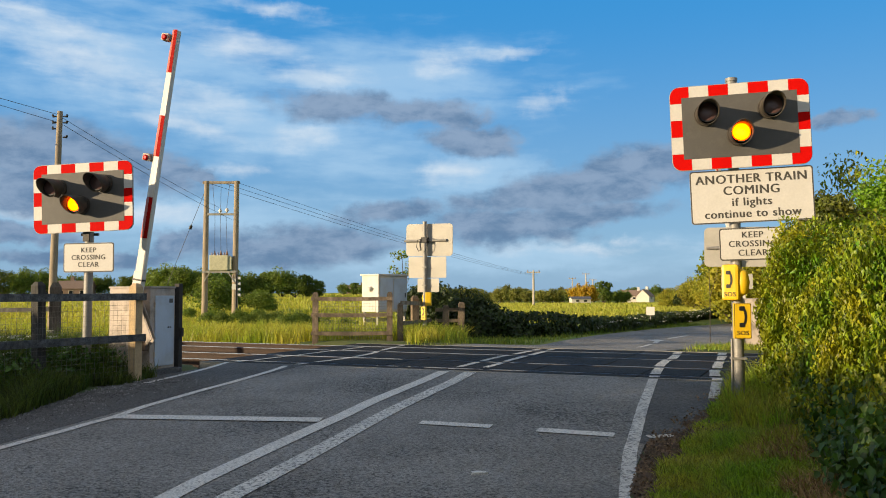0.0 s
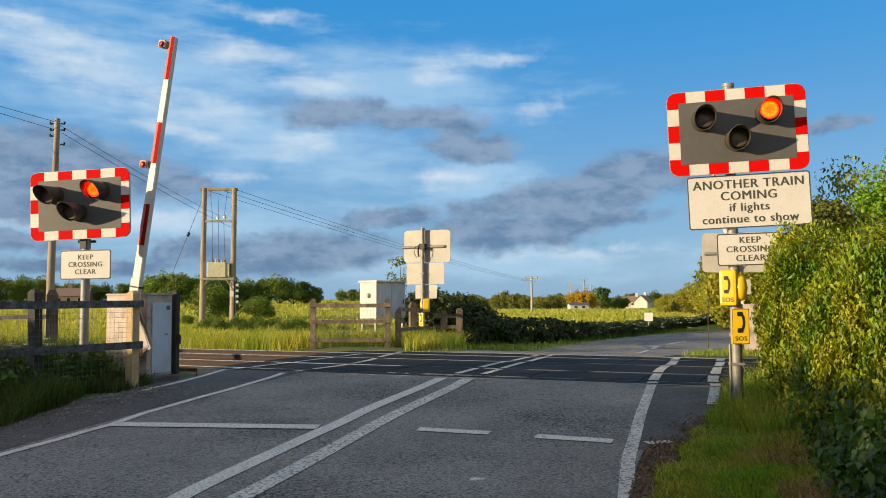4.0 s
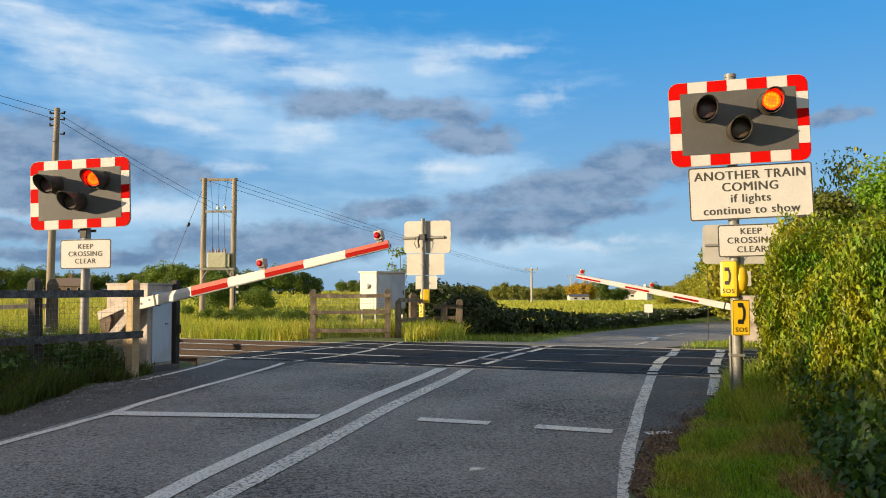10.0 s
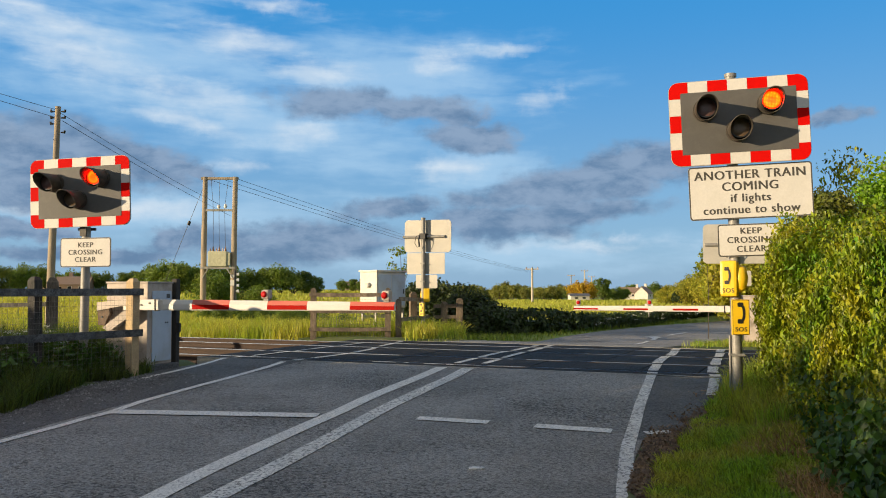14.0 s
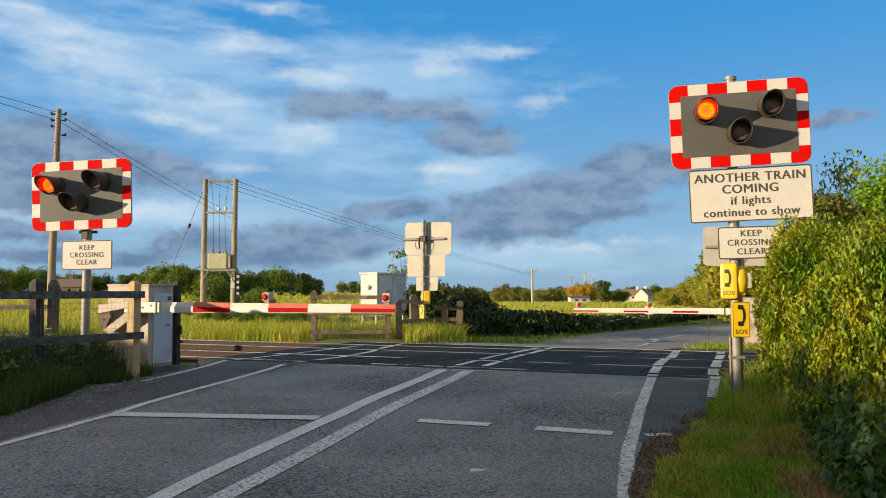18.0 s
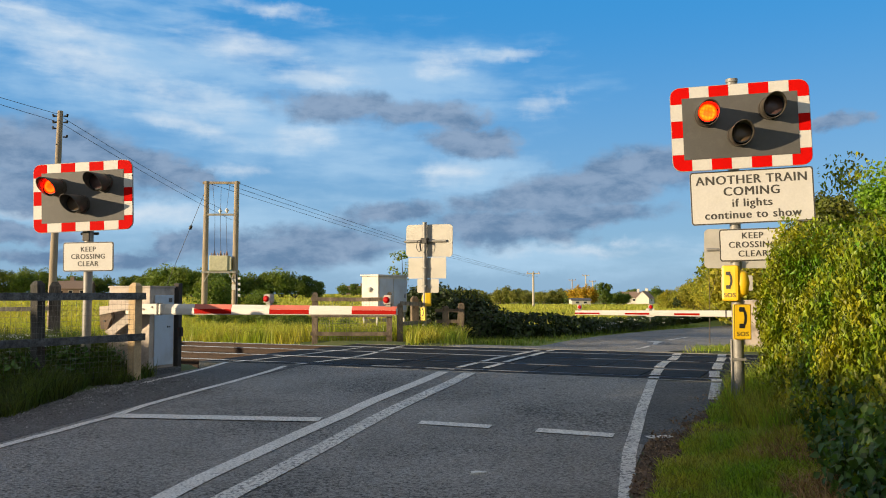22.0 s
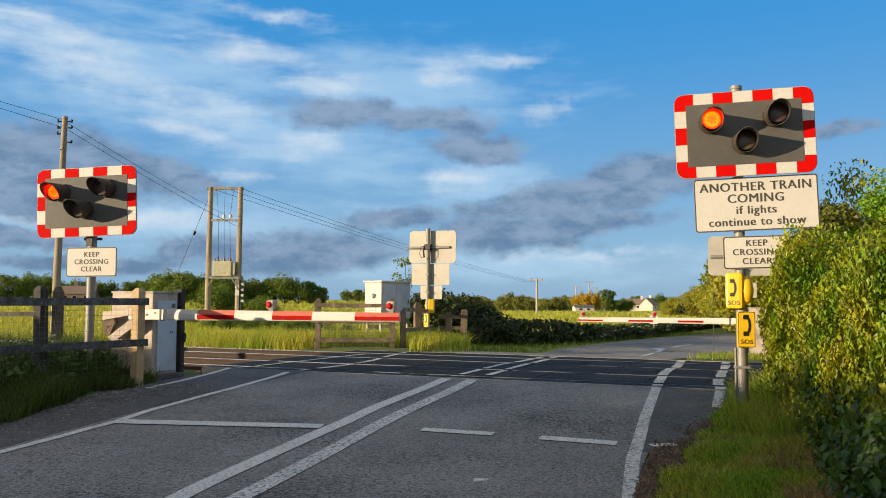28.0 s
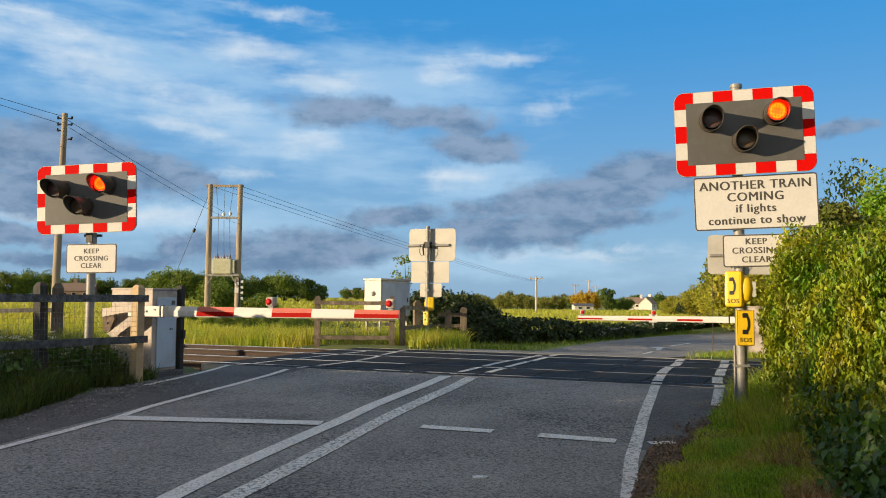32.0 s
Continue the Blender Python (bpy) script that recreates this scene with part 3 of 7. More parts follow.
def leaves_mesh(name, centres, size, rng, droop=0.5, out=None, aspect=0.55):
    """Folded leaves at the centres: each a diamond of two triangles, turned at random or roughly along out."""
    n = len(centres)
    nrm = rng.normal(size=(n, 3))
    if out is not None:
        nrm = nrm * 0.55 + out
    nrm /= np.linalg.norm(nrm, axis=1)[:, None] + 1e-9
    along = np.cross(nrm, rng.normal(size=(n, 3)))
    along[:, 2] -= droop
    along -= nrm * (along * nrm).sum(1)[:, None]
    along /= np.linalg.norm(along, axis=1)[:, None] + 1e-9
    side = np.cross(nrm, along)
    s = (size * rng.uniform(0.6, 1.25, n))[:, None]
    a = centres - along * s * 0.5
    b = centres + side * s * aspect * 0.5 + nrm * s * 0.12 - along * s * 0.08
    c = centres + along * s * 0.5 - nrm * s * 0.05
    d = centres - side * s * aspect * 0.5 + nrm * s * 0.12 - along * s * 0.08
    verts = np.stack([a, b, c, d], 1).reshape(-1, 3)
    k = np.arange(n)[:, None] * 4
    tris = np.stack([k + [0, 1, 2], k + [0, 2, 3]], 1).reshape(-1, 3)
    return fast_mesh(name, verts, tris)


def ivy_mesh(name, centres, size, rng, out, loose=0.45, aspect=0.58):
    """Hanging pointed leaves, folded along the midrib: four triangles each."""
    n = len(centres)
    nrm = rng.normal(size=(n, 3)) * loose + out
    nrm /= np.linalg.norm(nrm, axis=1)[:, None] + 1e-9
    along = rng.normal(size=(n, 3)) * 0.45 + [0, 0, -1.0]
    along -= nrm * (along * nrm).sum(1)[:, None]
    along /= np.linalg.norm(along, axis=1)[:, None] + 1e-9
    side = np.cross(nrm, along)
    s = (size * rng.uniform(0.55, 1.35, n))[:, None]
    fold = rng.uniform(0.06, 0.20, n)[:, None]
    a = centres - along * s * 0.48
    b = centres + side * s * aspect * 0.5 + nrm * s * fold - along * s * 0.16
    c = centres + along * s * 0.56 - nrm * s * 0.16
    d = centres - side * s * aspect * 0.5 + nrm * s * fold - along * s * 0.16
    e = centres - along * s * 0.10
    verts = np.stack([a, b, c, d, e], 1).reshape(-1, 3)
    k = np.arange(n)[:, None] * 5
    tris = np.stack([k + [0, 1, 4], k + [1, 2, 4], k + [2, 3, 4], k + [3, 0, 4]], 1).reshape(-1, 3)
    return fast_mesh(name, verts, tris)


def blades_mesh(name, roots, height, width, rng, lean=0.35):
    """Grass blades: bent, tapering, three triangles each."""
    n = len(roots)
    h = (height * rng.uniform(0.5, 1.2, n))[:, None]
    ang = rng.uniform(0, 2 * np.pi, n)
    bend = np.stack([np.cos(ang), np.sin(ang), np.zeros(n)], 1)
    ang2 = rng.uniform(0, 2 * np.pi, n)
    side = np.stack([np.cos(ang2), np.sin(ang2), np.zeros(n)], 1) * (width * rng.uniform(0.6, 1.3, n))[:, None]
    ln = (lean * rng.uniform(0.2, 1.4, n))[:, None]
    up = np.array([0, 0, 1.0])
    mid = roots + up * h * 0.6 + bend * h * ln * 0.35
    tip = roots + up * h * (1.0 - 0.25 * ln) + bend * h * ln
    verts = np.stack([roots - side, roots + side, mid - side * 0.7, mid + side * 0.7, tip], 1).reshape(-1, 3)
    k = np.arange(n)[:, None] * 5
    tris = np.stack([k + [0, 1, 3], k + [0, 3, 2], k + [2, 3, 4]], 1).reshape(-1, 3)
    return fast_mesh(name, verts, tris)


def stuff(name, me, material, label, category):
    me.materials.append(M[material])
    return tagged(new(name, me), label, category, kind="stuff")


# ---------------------------------------------------------------- the lie of the land
TRACK = Vector((0.917, -0.399))          # along the rails
ACROSS = Vector((0.399, 0.917))          # from the near side of the crossing to the far side
DECK0, DECK1 = 12.86, 18.75              # the crossing deck, measured across the rails
CREST = 12.63                            # where the road's climb ends
CENTRE = [(-5.6, -9.0), (-4.0, -1.0), (-2.95, 4.0), (-2.12, 6.9), (-1.1, 10.06), (0.2, 13.8), (2.3, 18.8), (4.75, 22.9),
          (6.95, 27.9), (9.5, 33.0), (14.0, 40.5), (22.0, 50.5), (36.0, 63.0), (60.0, 80.0)]


def spline(pts, step=0.5):
    out = []
    p = [Vector(q) for q in pts]
    for i in range(len(p) - 1):
        a, b, c, d = p[max(i - 1, 0)], p[i], p[i + 1], p[min(i + 2, len(p) - 1)]
        n = max(2, int((c - b).length / step))
        for j in range(n):
            t = j / n
            out.append(0.5 * (2 * b + (c - a) * t + (2 * a - 5 * b + 4 * c - d) * t * t + (3 * b - a - 3 * c + d) * t ** 3))
    out.append(p[-1])
    return out


ROAD_LINE = spline(CENTRE, 0.8)
ROAD_NP = np.array([tuple(p) for p in ROAD_LINE])


def smooth(a, b, x):
    t = np.clip((x - a) / (b - a), 0, 1)
    return t * t * (3 - 2 * t)


def road_z(x, y):
    """Height of the road: it climbs to the crossing and falls away beyond it."""
    q = 0.399 * x + 0.917 * y - CREST
    up = np.where(q < 0, np.maximum(0.052 * q, -0.38 + 0.012 * (q + 7.3)), 0.0)
    up = np.maximum(up, -0.50)
    down = -0.32 * smooth(6.0, 13.0, q) - 0.20 * smooth(13, 40, q)
    # the near approach also falls a little to the right
    side = (x - (-1.1 + 0.345 * (y - 10.0))) * 0.94
    up = up - 0.021 * np.clip(side, -6, 6) * smooth(0.3, 3.0, -q)
    return np.where(q < 0, up, np.where(q > 6.0, down, 0.0))


def to_road(x, y):
    """Distance from the road's centre line; more than 0 on its right-hand side."""
    x, y = np.asarray(x, float), np.asarray(y, float)
    shape = x.shape
    best, sign = np.full(x.size, 1e9), np.ones(x.size)
    xf, yf = x.ravel(), y.ravel()
    for i in range(len(ROAD_NP) - 1):
        a, d = ROAD_NP[i], ROAD_NP[i + 1] - ROAD_NP[i]
        t = np.clip(((xf - a[0]) * d[0] + (yf - a[1]) * d[1]) / (d @ d), 0, 1)
        ex, ey = xf - a[0] - t * d[0], yf - a[1] - t * d[1]
        r = np.hypot(ex, ey)
        near = r < best
        best = np.where(near, r, best)
        sign = np.where(near, np.sign(ey * -d[0] + ex * d[1]), sign)
    return (best * sign).reshape(shape)


def foot_edge(q):
    """Where the verge begins beside the footway: distance from the centre line, by the distance from the deck."""
    return np.interp(q, [-4.3, -3.4, -2.4, -0.8, 0.0], [3.32, 3.72, 3.90, 4.22, 4.45])


def land_z(x, y):
    """Height of the open ground."""
    x, y = np.asarray(x, float), np.asarray(y, float)
    base = -0.33 + 0 * x
    u = x / np.maximum(y, 5.0)
    far = np.clip(y - 60, 0, 320)
    base = base + far * (0.0032 * (1 - smooth(-0.12, 0.06, u)) - 0.0105 * smooth(-0.12, 0.06, u))
    base = base + 0.05 * np.sin(x * 0.37 + 1) * np.cos(y * 0.29)
    r = to_road(x, y)
    rz = road_z(x, y)
    a = np.abs(r)
    q = 0.399 * x + 0.917 * y - DECK0
    verge = rz + np.where(r > 0, 0.02 + 0.20 * smooth(3.9, 5.2, r), 0.04 + 0.06 * smooth(4.4, 5.5, a)) * np.where(y < 19, 1, 0.35)
    out = verge * (1 - smooth(5.5, 13.0, a)) + base * smooth(5.5, 13.0, a)
    under = rz - 0.16
    edge = np.where(r > 0, foot_edge(q) - 0.12, np.where(q > -3.5, 4.40, np.where(q > -6, 4.0, 3.2)))
    edge = np.where(q > 6.3, np.where(r > 0, 2.15, 2.7), edge)
    out = np.where(a < edge, under, np.where(a < edge + 0.25, under + (out - under) * (a - edge) / 0.25, out))
    # the trackbed is a shallow cutting in the verge
    on_track = smooth(-0.9, -0.3, q) * (1 - smooth(6.4, 7.0, q))
    return out * (1 - on_track) + np.minimum(out, -0.30) * on_track


# ---------------------------------------------------------------- ground and road
def build_ground():
    xs = sorted(set([round(v, 2) for v in np.arange(-16, 16.01, 0.35)] + [round(v, 2) for v in np.arange(1.2, 5.0, 0.1)] + [s * v for s in (-1, 1) for v in (18, 21, 25, 30, 36, 44, 54, 66, 82, 104, 135, 180, 250, 360, 540, 850, 1400, 2300, 3600)]))
    ys = sorted(set([round(v, 2) for v in np.arange(-4, 30.01, 0.35)] + [round(v, 2) for v in np.arange(5.0, 12.6, 0.12)] + [-8, -14, -22, -35, -60, -120, -300, -900, -2500] + [32, 34.5, 37, 40, 43, 47, 52, 58, 65, 73, 83, 95, 110, 130, 155, 190, 235, 290, 360, 460, 620, 900, 1500, 2500, 3600]))
    gx, gy = np.meshgrid(xs, ys)
    gz = land_z(gx, gy)
    nx, ny = len(xs), len(ys)
    verts = np.stack([gx, gy, gz], -1).reshape(-1, 3)
    i = (np.arange(ny - 1)[:, None] * nx + np.arange(nx - 1)[None]).ravel()
    tris = np.concatenate([np.stack([i, i + 1, i + nx + 1], 1), np.stack([i, i + nx + 1, i + nx], 1)])
    me = fast_mesh("ground", verts, tris)
    me.polygons.foreach_set("use_smooth", [True] * len(me.polygons))
    me.materials.append(field_material())
    tagged(new("ground", me), "rough green verge and flat grass fields", "ground", kind="structure")


def field_material():
    """Turf near by, mown and cropped fields further out."""
    mt = mat("field", (0.050, 0.080, 0.018), 0.95, (0.085, 0.095, 0.028), 0.8, 0.8, 30, 0.8, 10)
    tree = mt.node_tree
    add, link = nodes_of(tree), tree.links.new
    shader = tree.nodes["Principled BSDF"]
    near = shader.inputs["Base Color"].links[0].from_socket
    coord = add("ShaderNodeTexCoord").outputs["Object"]
    mp = add("ShaderNodeMapping")
    mp.inputs["Rotation"].default_value = (0, 0, radians(20))
    mp.inputs["Scale"].default_value = (0.05, 0.6, 1)
    link(coord, mp.inputs[0])
    n = add("ShaderNodeTexNoise", Scale=1.0, Detail=6.0)
    link(mp.outputs[0], n.inputs["Vector"])
    r = add("ShaderNodeValToRGB")
    r.color_ramp.elements[0].position, r.color_ramp.elements[1].position = 0.38, 0.62
    r.color_ramp.elements[0].color, r.color_ramp.elements[1].color = (0.17, 0.235, 0.028, 1), (0.27, 0.31, 0.045, 1)
    link(n.outputs[0], r.inputs[0])
    sep = add("ShaderNodeSeparateXYZ")
    link(coord, sep.inputs[0])
    k = add("ShaderNodeMapRange")
    k.interpolation_type = "SMOOTHSTEP"
    link(sep.outputs[1], k.inputs[0])
    k.inputs[1].default_value, k.inputs[2].default_value = 21.0, 30.0
    mx = add("ShaderNodeMix")
    mx.data_type = "RGBA"
    link(k.outputs[0], mx.inputs["Factor"])
    link(near, mx.inputs[6])
    link(r.outputs[0], mx.inputs[7])
    link(mx.outputs[2], shader.inputs["Base Color"])
    return mt


def strip(line, left, right, lift, thick=0.0, close=True):
    """A ribbon along a line in plan, from left to right of it (metres), on the road's height plus lift."""
    g = Geo()
    pts = [Vector(p) for p in line]
    rows = []
    n_cross = max(1, int((right - left) / 0.7))
    for i, p in enumerate(pts):
        d = (pts[min(i + 1, len(pts) - 1)] - pts[max(i - 1, 0)]).normalized()
        s = Vector((d.y, -d.x))
        row = []
        for j in range(n_cross + 1):
            q = p + s * (left + (right - left) * j / n_cross)
            row.append((q.x, q.y, float(road_z(q.x, q.y)) + lift))
        rows.append(row)
    n = n_cross + 1
    vs = [v for row in rows for v in row]
    fs = [(i * n + j, i * n + j + 1, (i + 1) * n + j + 1, (i + 1) * n + j) for i in range(len(rows) - 1) for j in range(n - 1)]
    g.add(vs, fs, smooth=True)
    if thick:
        k = len(vs)
        for a in (0, n - 1):
            side = [rows[i][a] for i in range(len(rows))]
            low = [(x, y, z - thick) for x, y, z in side]
            m = len(side)
            fs = [(i, i + 1, i + 1 + m, i + m) for i in range(m - 1)]
            g.add(side + low, fs if a else [f[::-1] for f in fs])
    return g


def cut_line(line, lo, hi):
    """The part of a line whose distance across the rails lies between lo and hi."""
    return [p for p in line if lo <= ACROSS.dot(p) <= hi]


def build_road():
    fine = spline(CENTRE, 0.25)
    near = cut_line(fine, -40, DECK0 + 0.9)
    far = cut_line(fine, DECK1 - 0.9, 900)

    # the tarmac runs out square to the rails at the deck
    for line, end, name in ((near, DECK0, "road"), (far, DECK1, "road")):
        g = strip(line, *((-3.45, 3.4) if line is near else (-2.9, 2.3)), 0.0, 0.18)
        lo, hi = (-999, end) if line is near else (end, 999)
        for i, v in enumerate(g.v):
            k = 0.399 * v[0] + 0.917 * v[1]
            shift = min(max(k, lo), hi) - k
            g.v[i] = (v[0] + shift * ACROSS.x, v[1] + shift * ACROSS.y, v[2])
        ob = part(name, g, "asphalt")
        tagged(ob, "worn dark grey asphalt lane in evening shade", "road", kind="structure")
    # footway strips of darker tarmac beside both edge lines
    for side, l, r in (("left", -4.5, -2.93), ("right", 3.20, 4.62)):
        seg = cut_line(fine, 1.0 if side == "left" else DECK0 - 4.6, DECK0 + 1.6)
        g = strip(seg, l, r, 0.004 if side == "left" else 0.003, 0.15)
        for i, v in enumerate(g.v):
            shift = min(0.399 * v[0] + 0.917 * v[1], DECK0) - (0.399 * v[0] + 0.917 * v[1])
            g.v[i] = (v[0] + shift * ACROSS.x, v[1] + shift * ACROSS.y, v[2])
        tagged(part("pavement", g, "asphalt_dark"), "dark tarmac footway beside the carriageway", "pavement", kind="structure")


def marking(pts, width, label, lift=0.0085, name="road_marking", paint="paint"):
    """A painted line through points in plan."""
    line = spline(pts, 0.3) if len(pts) > 2 else [Vector(pts[0]).lerp(Vector(pts[1]), i / 12) for i in range(13)]
    ob = part(name, strip(line, -width / 2, width / 2, lift), paint)
    return tagged(ob, label, "road marking", kind="structure")


def build_markings():
    marking([(-5.4, 5.4), (-4.86, 7.2), (-4.478, 8.652), (-4.224, 9.346), (-4.097, 9.776), (-3.945, 10.163), (-3.818, 10.807), (-3.641, 11.366), (-3.445, 11.988), (-3.229, 12.696), (-3.031, 13.698), (-2.79, 14.9)], 0.115, "thin worn white edge line on asphalt")
    marking([(-4.46, 12.65), (-4.295, 13.393), (-4.166, 14.482), (-4.0, 15.62)], 0.10, "thin worn white footway line on asphalt")
    marking([(-2.66, 5.2), (-2.28, 6.766), (-2.121, 7.418), (-1.837, 8.338), (-1.472, 9.48), (-1.232, 10.18), (-0.982, 11.03), (-0.662, 11.94), (-0.289, 12.96), (-0.02, 13.78)], 0.195, "worn white double centre line on asphalt")
    marking([(-2.20, 5.2), (-1.80, 6.76), (-1.608, 7.36), (-1.293, 8.381), (-1.09, 9.07), (-0.872, 9.82), (-0.595, 10.71), (-0.26, 11.66), (0.137, 12.74), (0.40, 13.60)], 0.205, "chipped and worn white double centre line on asphalt", paint="paint_worn")
    marking([(-3.92, 10.163), (-1.45, 9.93)], 0.235, "white stop line across the lane", 0.0115)
    marking([(-0.29, 9.792), (0.514, 9.56)], 0.185, "short white transverse dash on asphalt")
    marking([(1.013, 9.382), (1.803, 9.115)], 0.200, "short white transverse dash on asphalt")
    marking([(1.22, 5.6), (1.432, 6.758), (1.546, 7.266), (1.774, 8.236), (1.904, 8.701), (2.139, 9.509), (2.397, 10.40), (2.599, 11.033), (2.834, 11.774), (3.06, 12.50)], 0.135, "chipped and worn white edge line on asphalt", paint="paint_worn")
    marking([(3.44, 10.91), (3.86, 12.10)], 0.135, "short white footway line on asphalt", paint="paint_worn")
    marking([(2.132, 9.007), (2.42, 9.055)], 0.13, "short worn white mark beside the edge line", 0.012, paint="paint_worn")
    marking([(5.42, 24.0), (6.25, 25.9)], 0.12, "white centre dash on the far road")
    marking([(7.75, 29.4), (9.1, 31.8)], 0.12, "white centre dash on the far road")
    # the bent arrow on the far road
    g = Geo()
    for poly in ([(6.5, 26.6), (6.85, 27.7), (7.0, 27.65), (6.64, 26.55)], [(6.85, 27.7), (6.75, 28.5), (7.2, 28.7), (7.25, 28.1), (7.0, 27.65)]):
        g.add([(x, y, float(road_z(x, y)) + 0.008) for x, y in poly], [tuple(range(len(poly)))[::-1]])
    tagged(part("road_marking", g, "paint"), "small white deflection arrow on the far road", "road marking", kind="structure")


def build_deck():
    """Rubber panels between and beside four rails, and the two tracks running off through ballast."""
    deck = thing("crossing_deck", pose(0, 0, 0), "dark rubber panel level crossing deck, scuffed and shiny", "crossing deck")
    deck["kind"] = "structure"
    rails = [13.29, 14.725, 16.45, 17.885]
    edges = [DECK0, rails[0] - 0.06, rails[0] + 0.10, rails[1] - 0.10, rails[1] + 0.06, rails[2] - 0.06, rails[2] + 0.10, rails[3] - 0.10, rails[3] + 0.06, DECK1]
    rot = Matrix(((TRACK.x, ACROSS.x, 0, 0), (TRACK.y, ACROSS.y, 0, 0), (0, 0, 1, 0), (0, 0, 0, 1)))
    t0, t1 = -10.6, 1.2
    rng = random.Random(3)
    k = 0
    for a, b in ((edges[0], edges[1]), (edges[2], edges[3]), (edges[4], edges[5]), (edges[6], edges[7]), (edges[8], edges[9])):
        wide = b - a
        me = None
        t = t0
        while t < t1:
            if me is None:
                g = Geo().box(0.004, 0.004, -0.16, 0.596 * 1.5 - 0.004, wide - 0.004, 0.0, 0.008)
                me = g.mesh("deck_panel")
                me.materials.append(M["rubber"])
            ob = new("deck_panel", me)
            ob.parent = deck
            ob.matrix_basis = rot @ Matrix.Translation((t, a, rng.uniform(-0.006, 0.002)))
            t += 0.6 * 1.5
            k += 1
    # a pale steel edge beam along both sides
    for a in (DECK0 - 0.05, DECK1 + 0.01):
        part("edge_beam", Geo().box(t0, a, -0.15, t1, a + 0.05, 0.004, m=rot), "concrete", deck, "pale concrete edge beam")
    for r in rails:
        rail = thing("rail", rot @ Matrix.Translation((0, r, 0)), "steel running rail with polished head and rusty web", "rail", "rails")
        rail["kind"] = "structure"
        part("rail_head", Geo().box(-120, -0.017, -0.006, 90, 0.017, 0.003, 0.0), "rail_top", rail, "polished steel rail head")
        part("rail_web", Geo().box(-120, -0.033, -0.036, 90, 0.033, -0.0065).box(-120, -0.012, -0.14, 90, 0.012, -0.037).box(-120, -0.065, -0.155, 90, 0.065, -0.13), "rail_rust", rail)
    bed = Geo()
    for a, b in ((-120, t0 - 0.05), (t1 + 0.05, 90)):
        prof = [(DECK0 - 0.6, -0.34), (DECK0 - 0.1, -0.22), (DECK1 + 0.1, -0.22), (DECK1 + 0.7, -0.34)]
        vs = [rot @ Vector((x, y, z)) for x in (a, b) for y, z in prof]
        bed.add(vs, [(i, i + 4, i + 5, i + 1)[::-1] for i in range(3)])
    tagged(part("trackbed", bed, "ballast"), "brown stone ballast trackbed", "trackbed", kind="structure")
    rs = np.random.default_rng(5)
    # loose ballast stones near the deck
    n = 9000
    tt = np.where(rs.random(n) < 0.8, rs.uniform(t0 - 13, t0 - 0.1, n), rs.uniform(t1 + 0.1, t1 + 6, n))
    cc = rs.uniform(DECK0 - 0.4, DECK1 + 0.5, n)
    zz = -0.21 + rs.uniform(-0.02, 0.05, n)
    base = np.array([[0, 0, 1], [1, 0, 0], [0, 1, 0], [-1, 0, 0], [0, -1, 0], [0, 0, -1]], float)
    tri = np.array([[0, 1, 2], [0, 2, 3], [0, 3, 4], [0, 4, 1], [5, 2, 1], [5, 3, 2], [5, 4, 3], [5, 1, 4]])
    sc = rs.uniform(0.02, 0.05, (n, 1, 1)) * rs.uniform(0.6, 1.3, (n, 1, 3))
    jit = base[None] + rs.uniform(-0.35, 0.35, (n, 6, 3))
    xy = np.stack([TRACK.x * tt + ACROSS.x * cc, TRACK.y * tt + ACROSS.y * cc, zz], 1)
    verts = (jit * sc + xy[:, None]).reshape(-1, 3)
    tris = (tri[None] + np.arange(n)[:, None, None] * 6).reshape(-1, 3)
    stuff("ballast_stone", fast_mesh("ballast_stone", verts, tris), "ballast", "loose brown ballast stones between the rails", "ballast")
    me = Geo().box(-0.12, -1.25, -0.20, 0.12, 1.25, -0.165, 0.01).mesh("sleeper")
    me.materials.append(M["sleeper"])
    for c in ((rails[0] + rails[1]) / 2, (rails[2] + rails[3]) / 2):
        for i in range(22):
            ob = new("sleeper", me)
            ob.matrix_basis = rot @ Matrix.Translation((t0 - 0.45 - 0.65 * i, c, 0))
            tagged(ob, "weathered concrete sleeper in ballast", "sleeper", "sleepers", "structure")
    # white lines carried over the deck, broken at the rails
    lines = [([(-2.76, 14.95), (-2.295, 15.814), (-1.994, 16.40), (-1.784, 16.95), (-1.483, 18.05), (-1.40, 18.9), (-1.00, 20.6)], 0.13), ([(-3.9, 15.7), (-3.513, 16.40), (-3.044, 17.40), (-2.635, 18.35), (-2.10, 19.5), (-1.9, 19.9)], 0.11),
             ([(0.10, 14.2), (0.413, 15.074), (0.975, 16.60), (1.144, 17.0), (1.458, 17.65), (2.113, 19.14)], 0.13), ([(0.55, 14.1), (0.686, 14.505), (1.519, 16.79), (1.80, 17.5), (2.431, 19.14)], 0.13),
             ([(3.07, 12.55), (3.123, 12.773), (3.633, 14.40), (4.042, 15.57), (4.429, 16.51), (5.0, 18.1), (5.25, 18.6)], 0.17), ([(3.911, 12.285), (4.254, 13.398), (4.778, 14.965), (5.259, 16.231), (5.806, 17.732), (6.0, 18.2)], 0.17)]
    rng = random.Random(8)
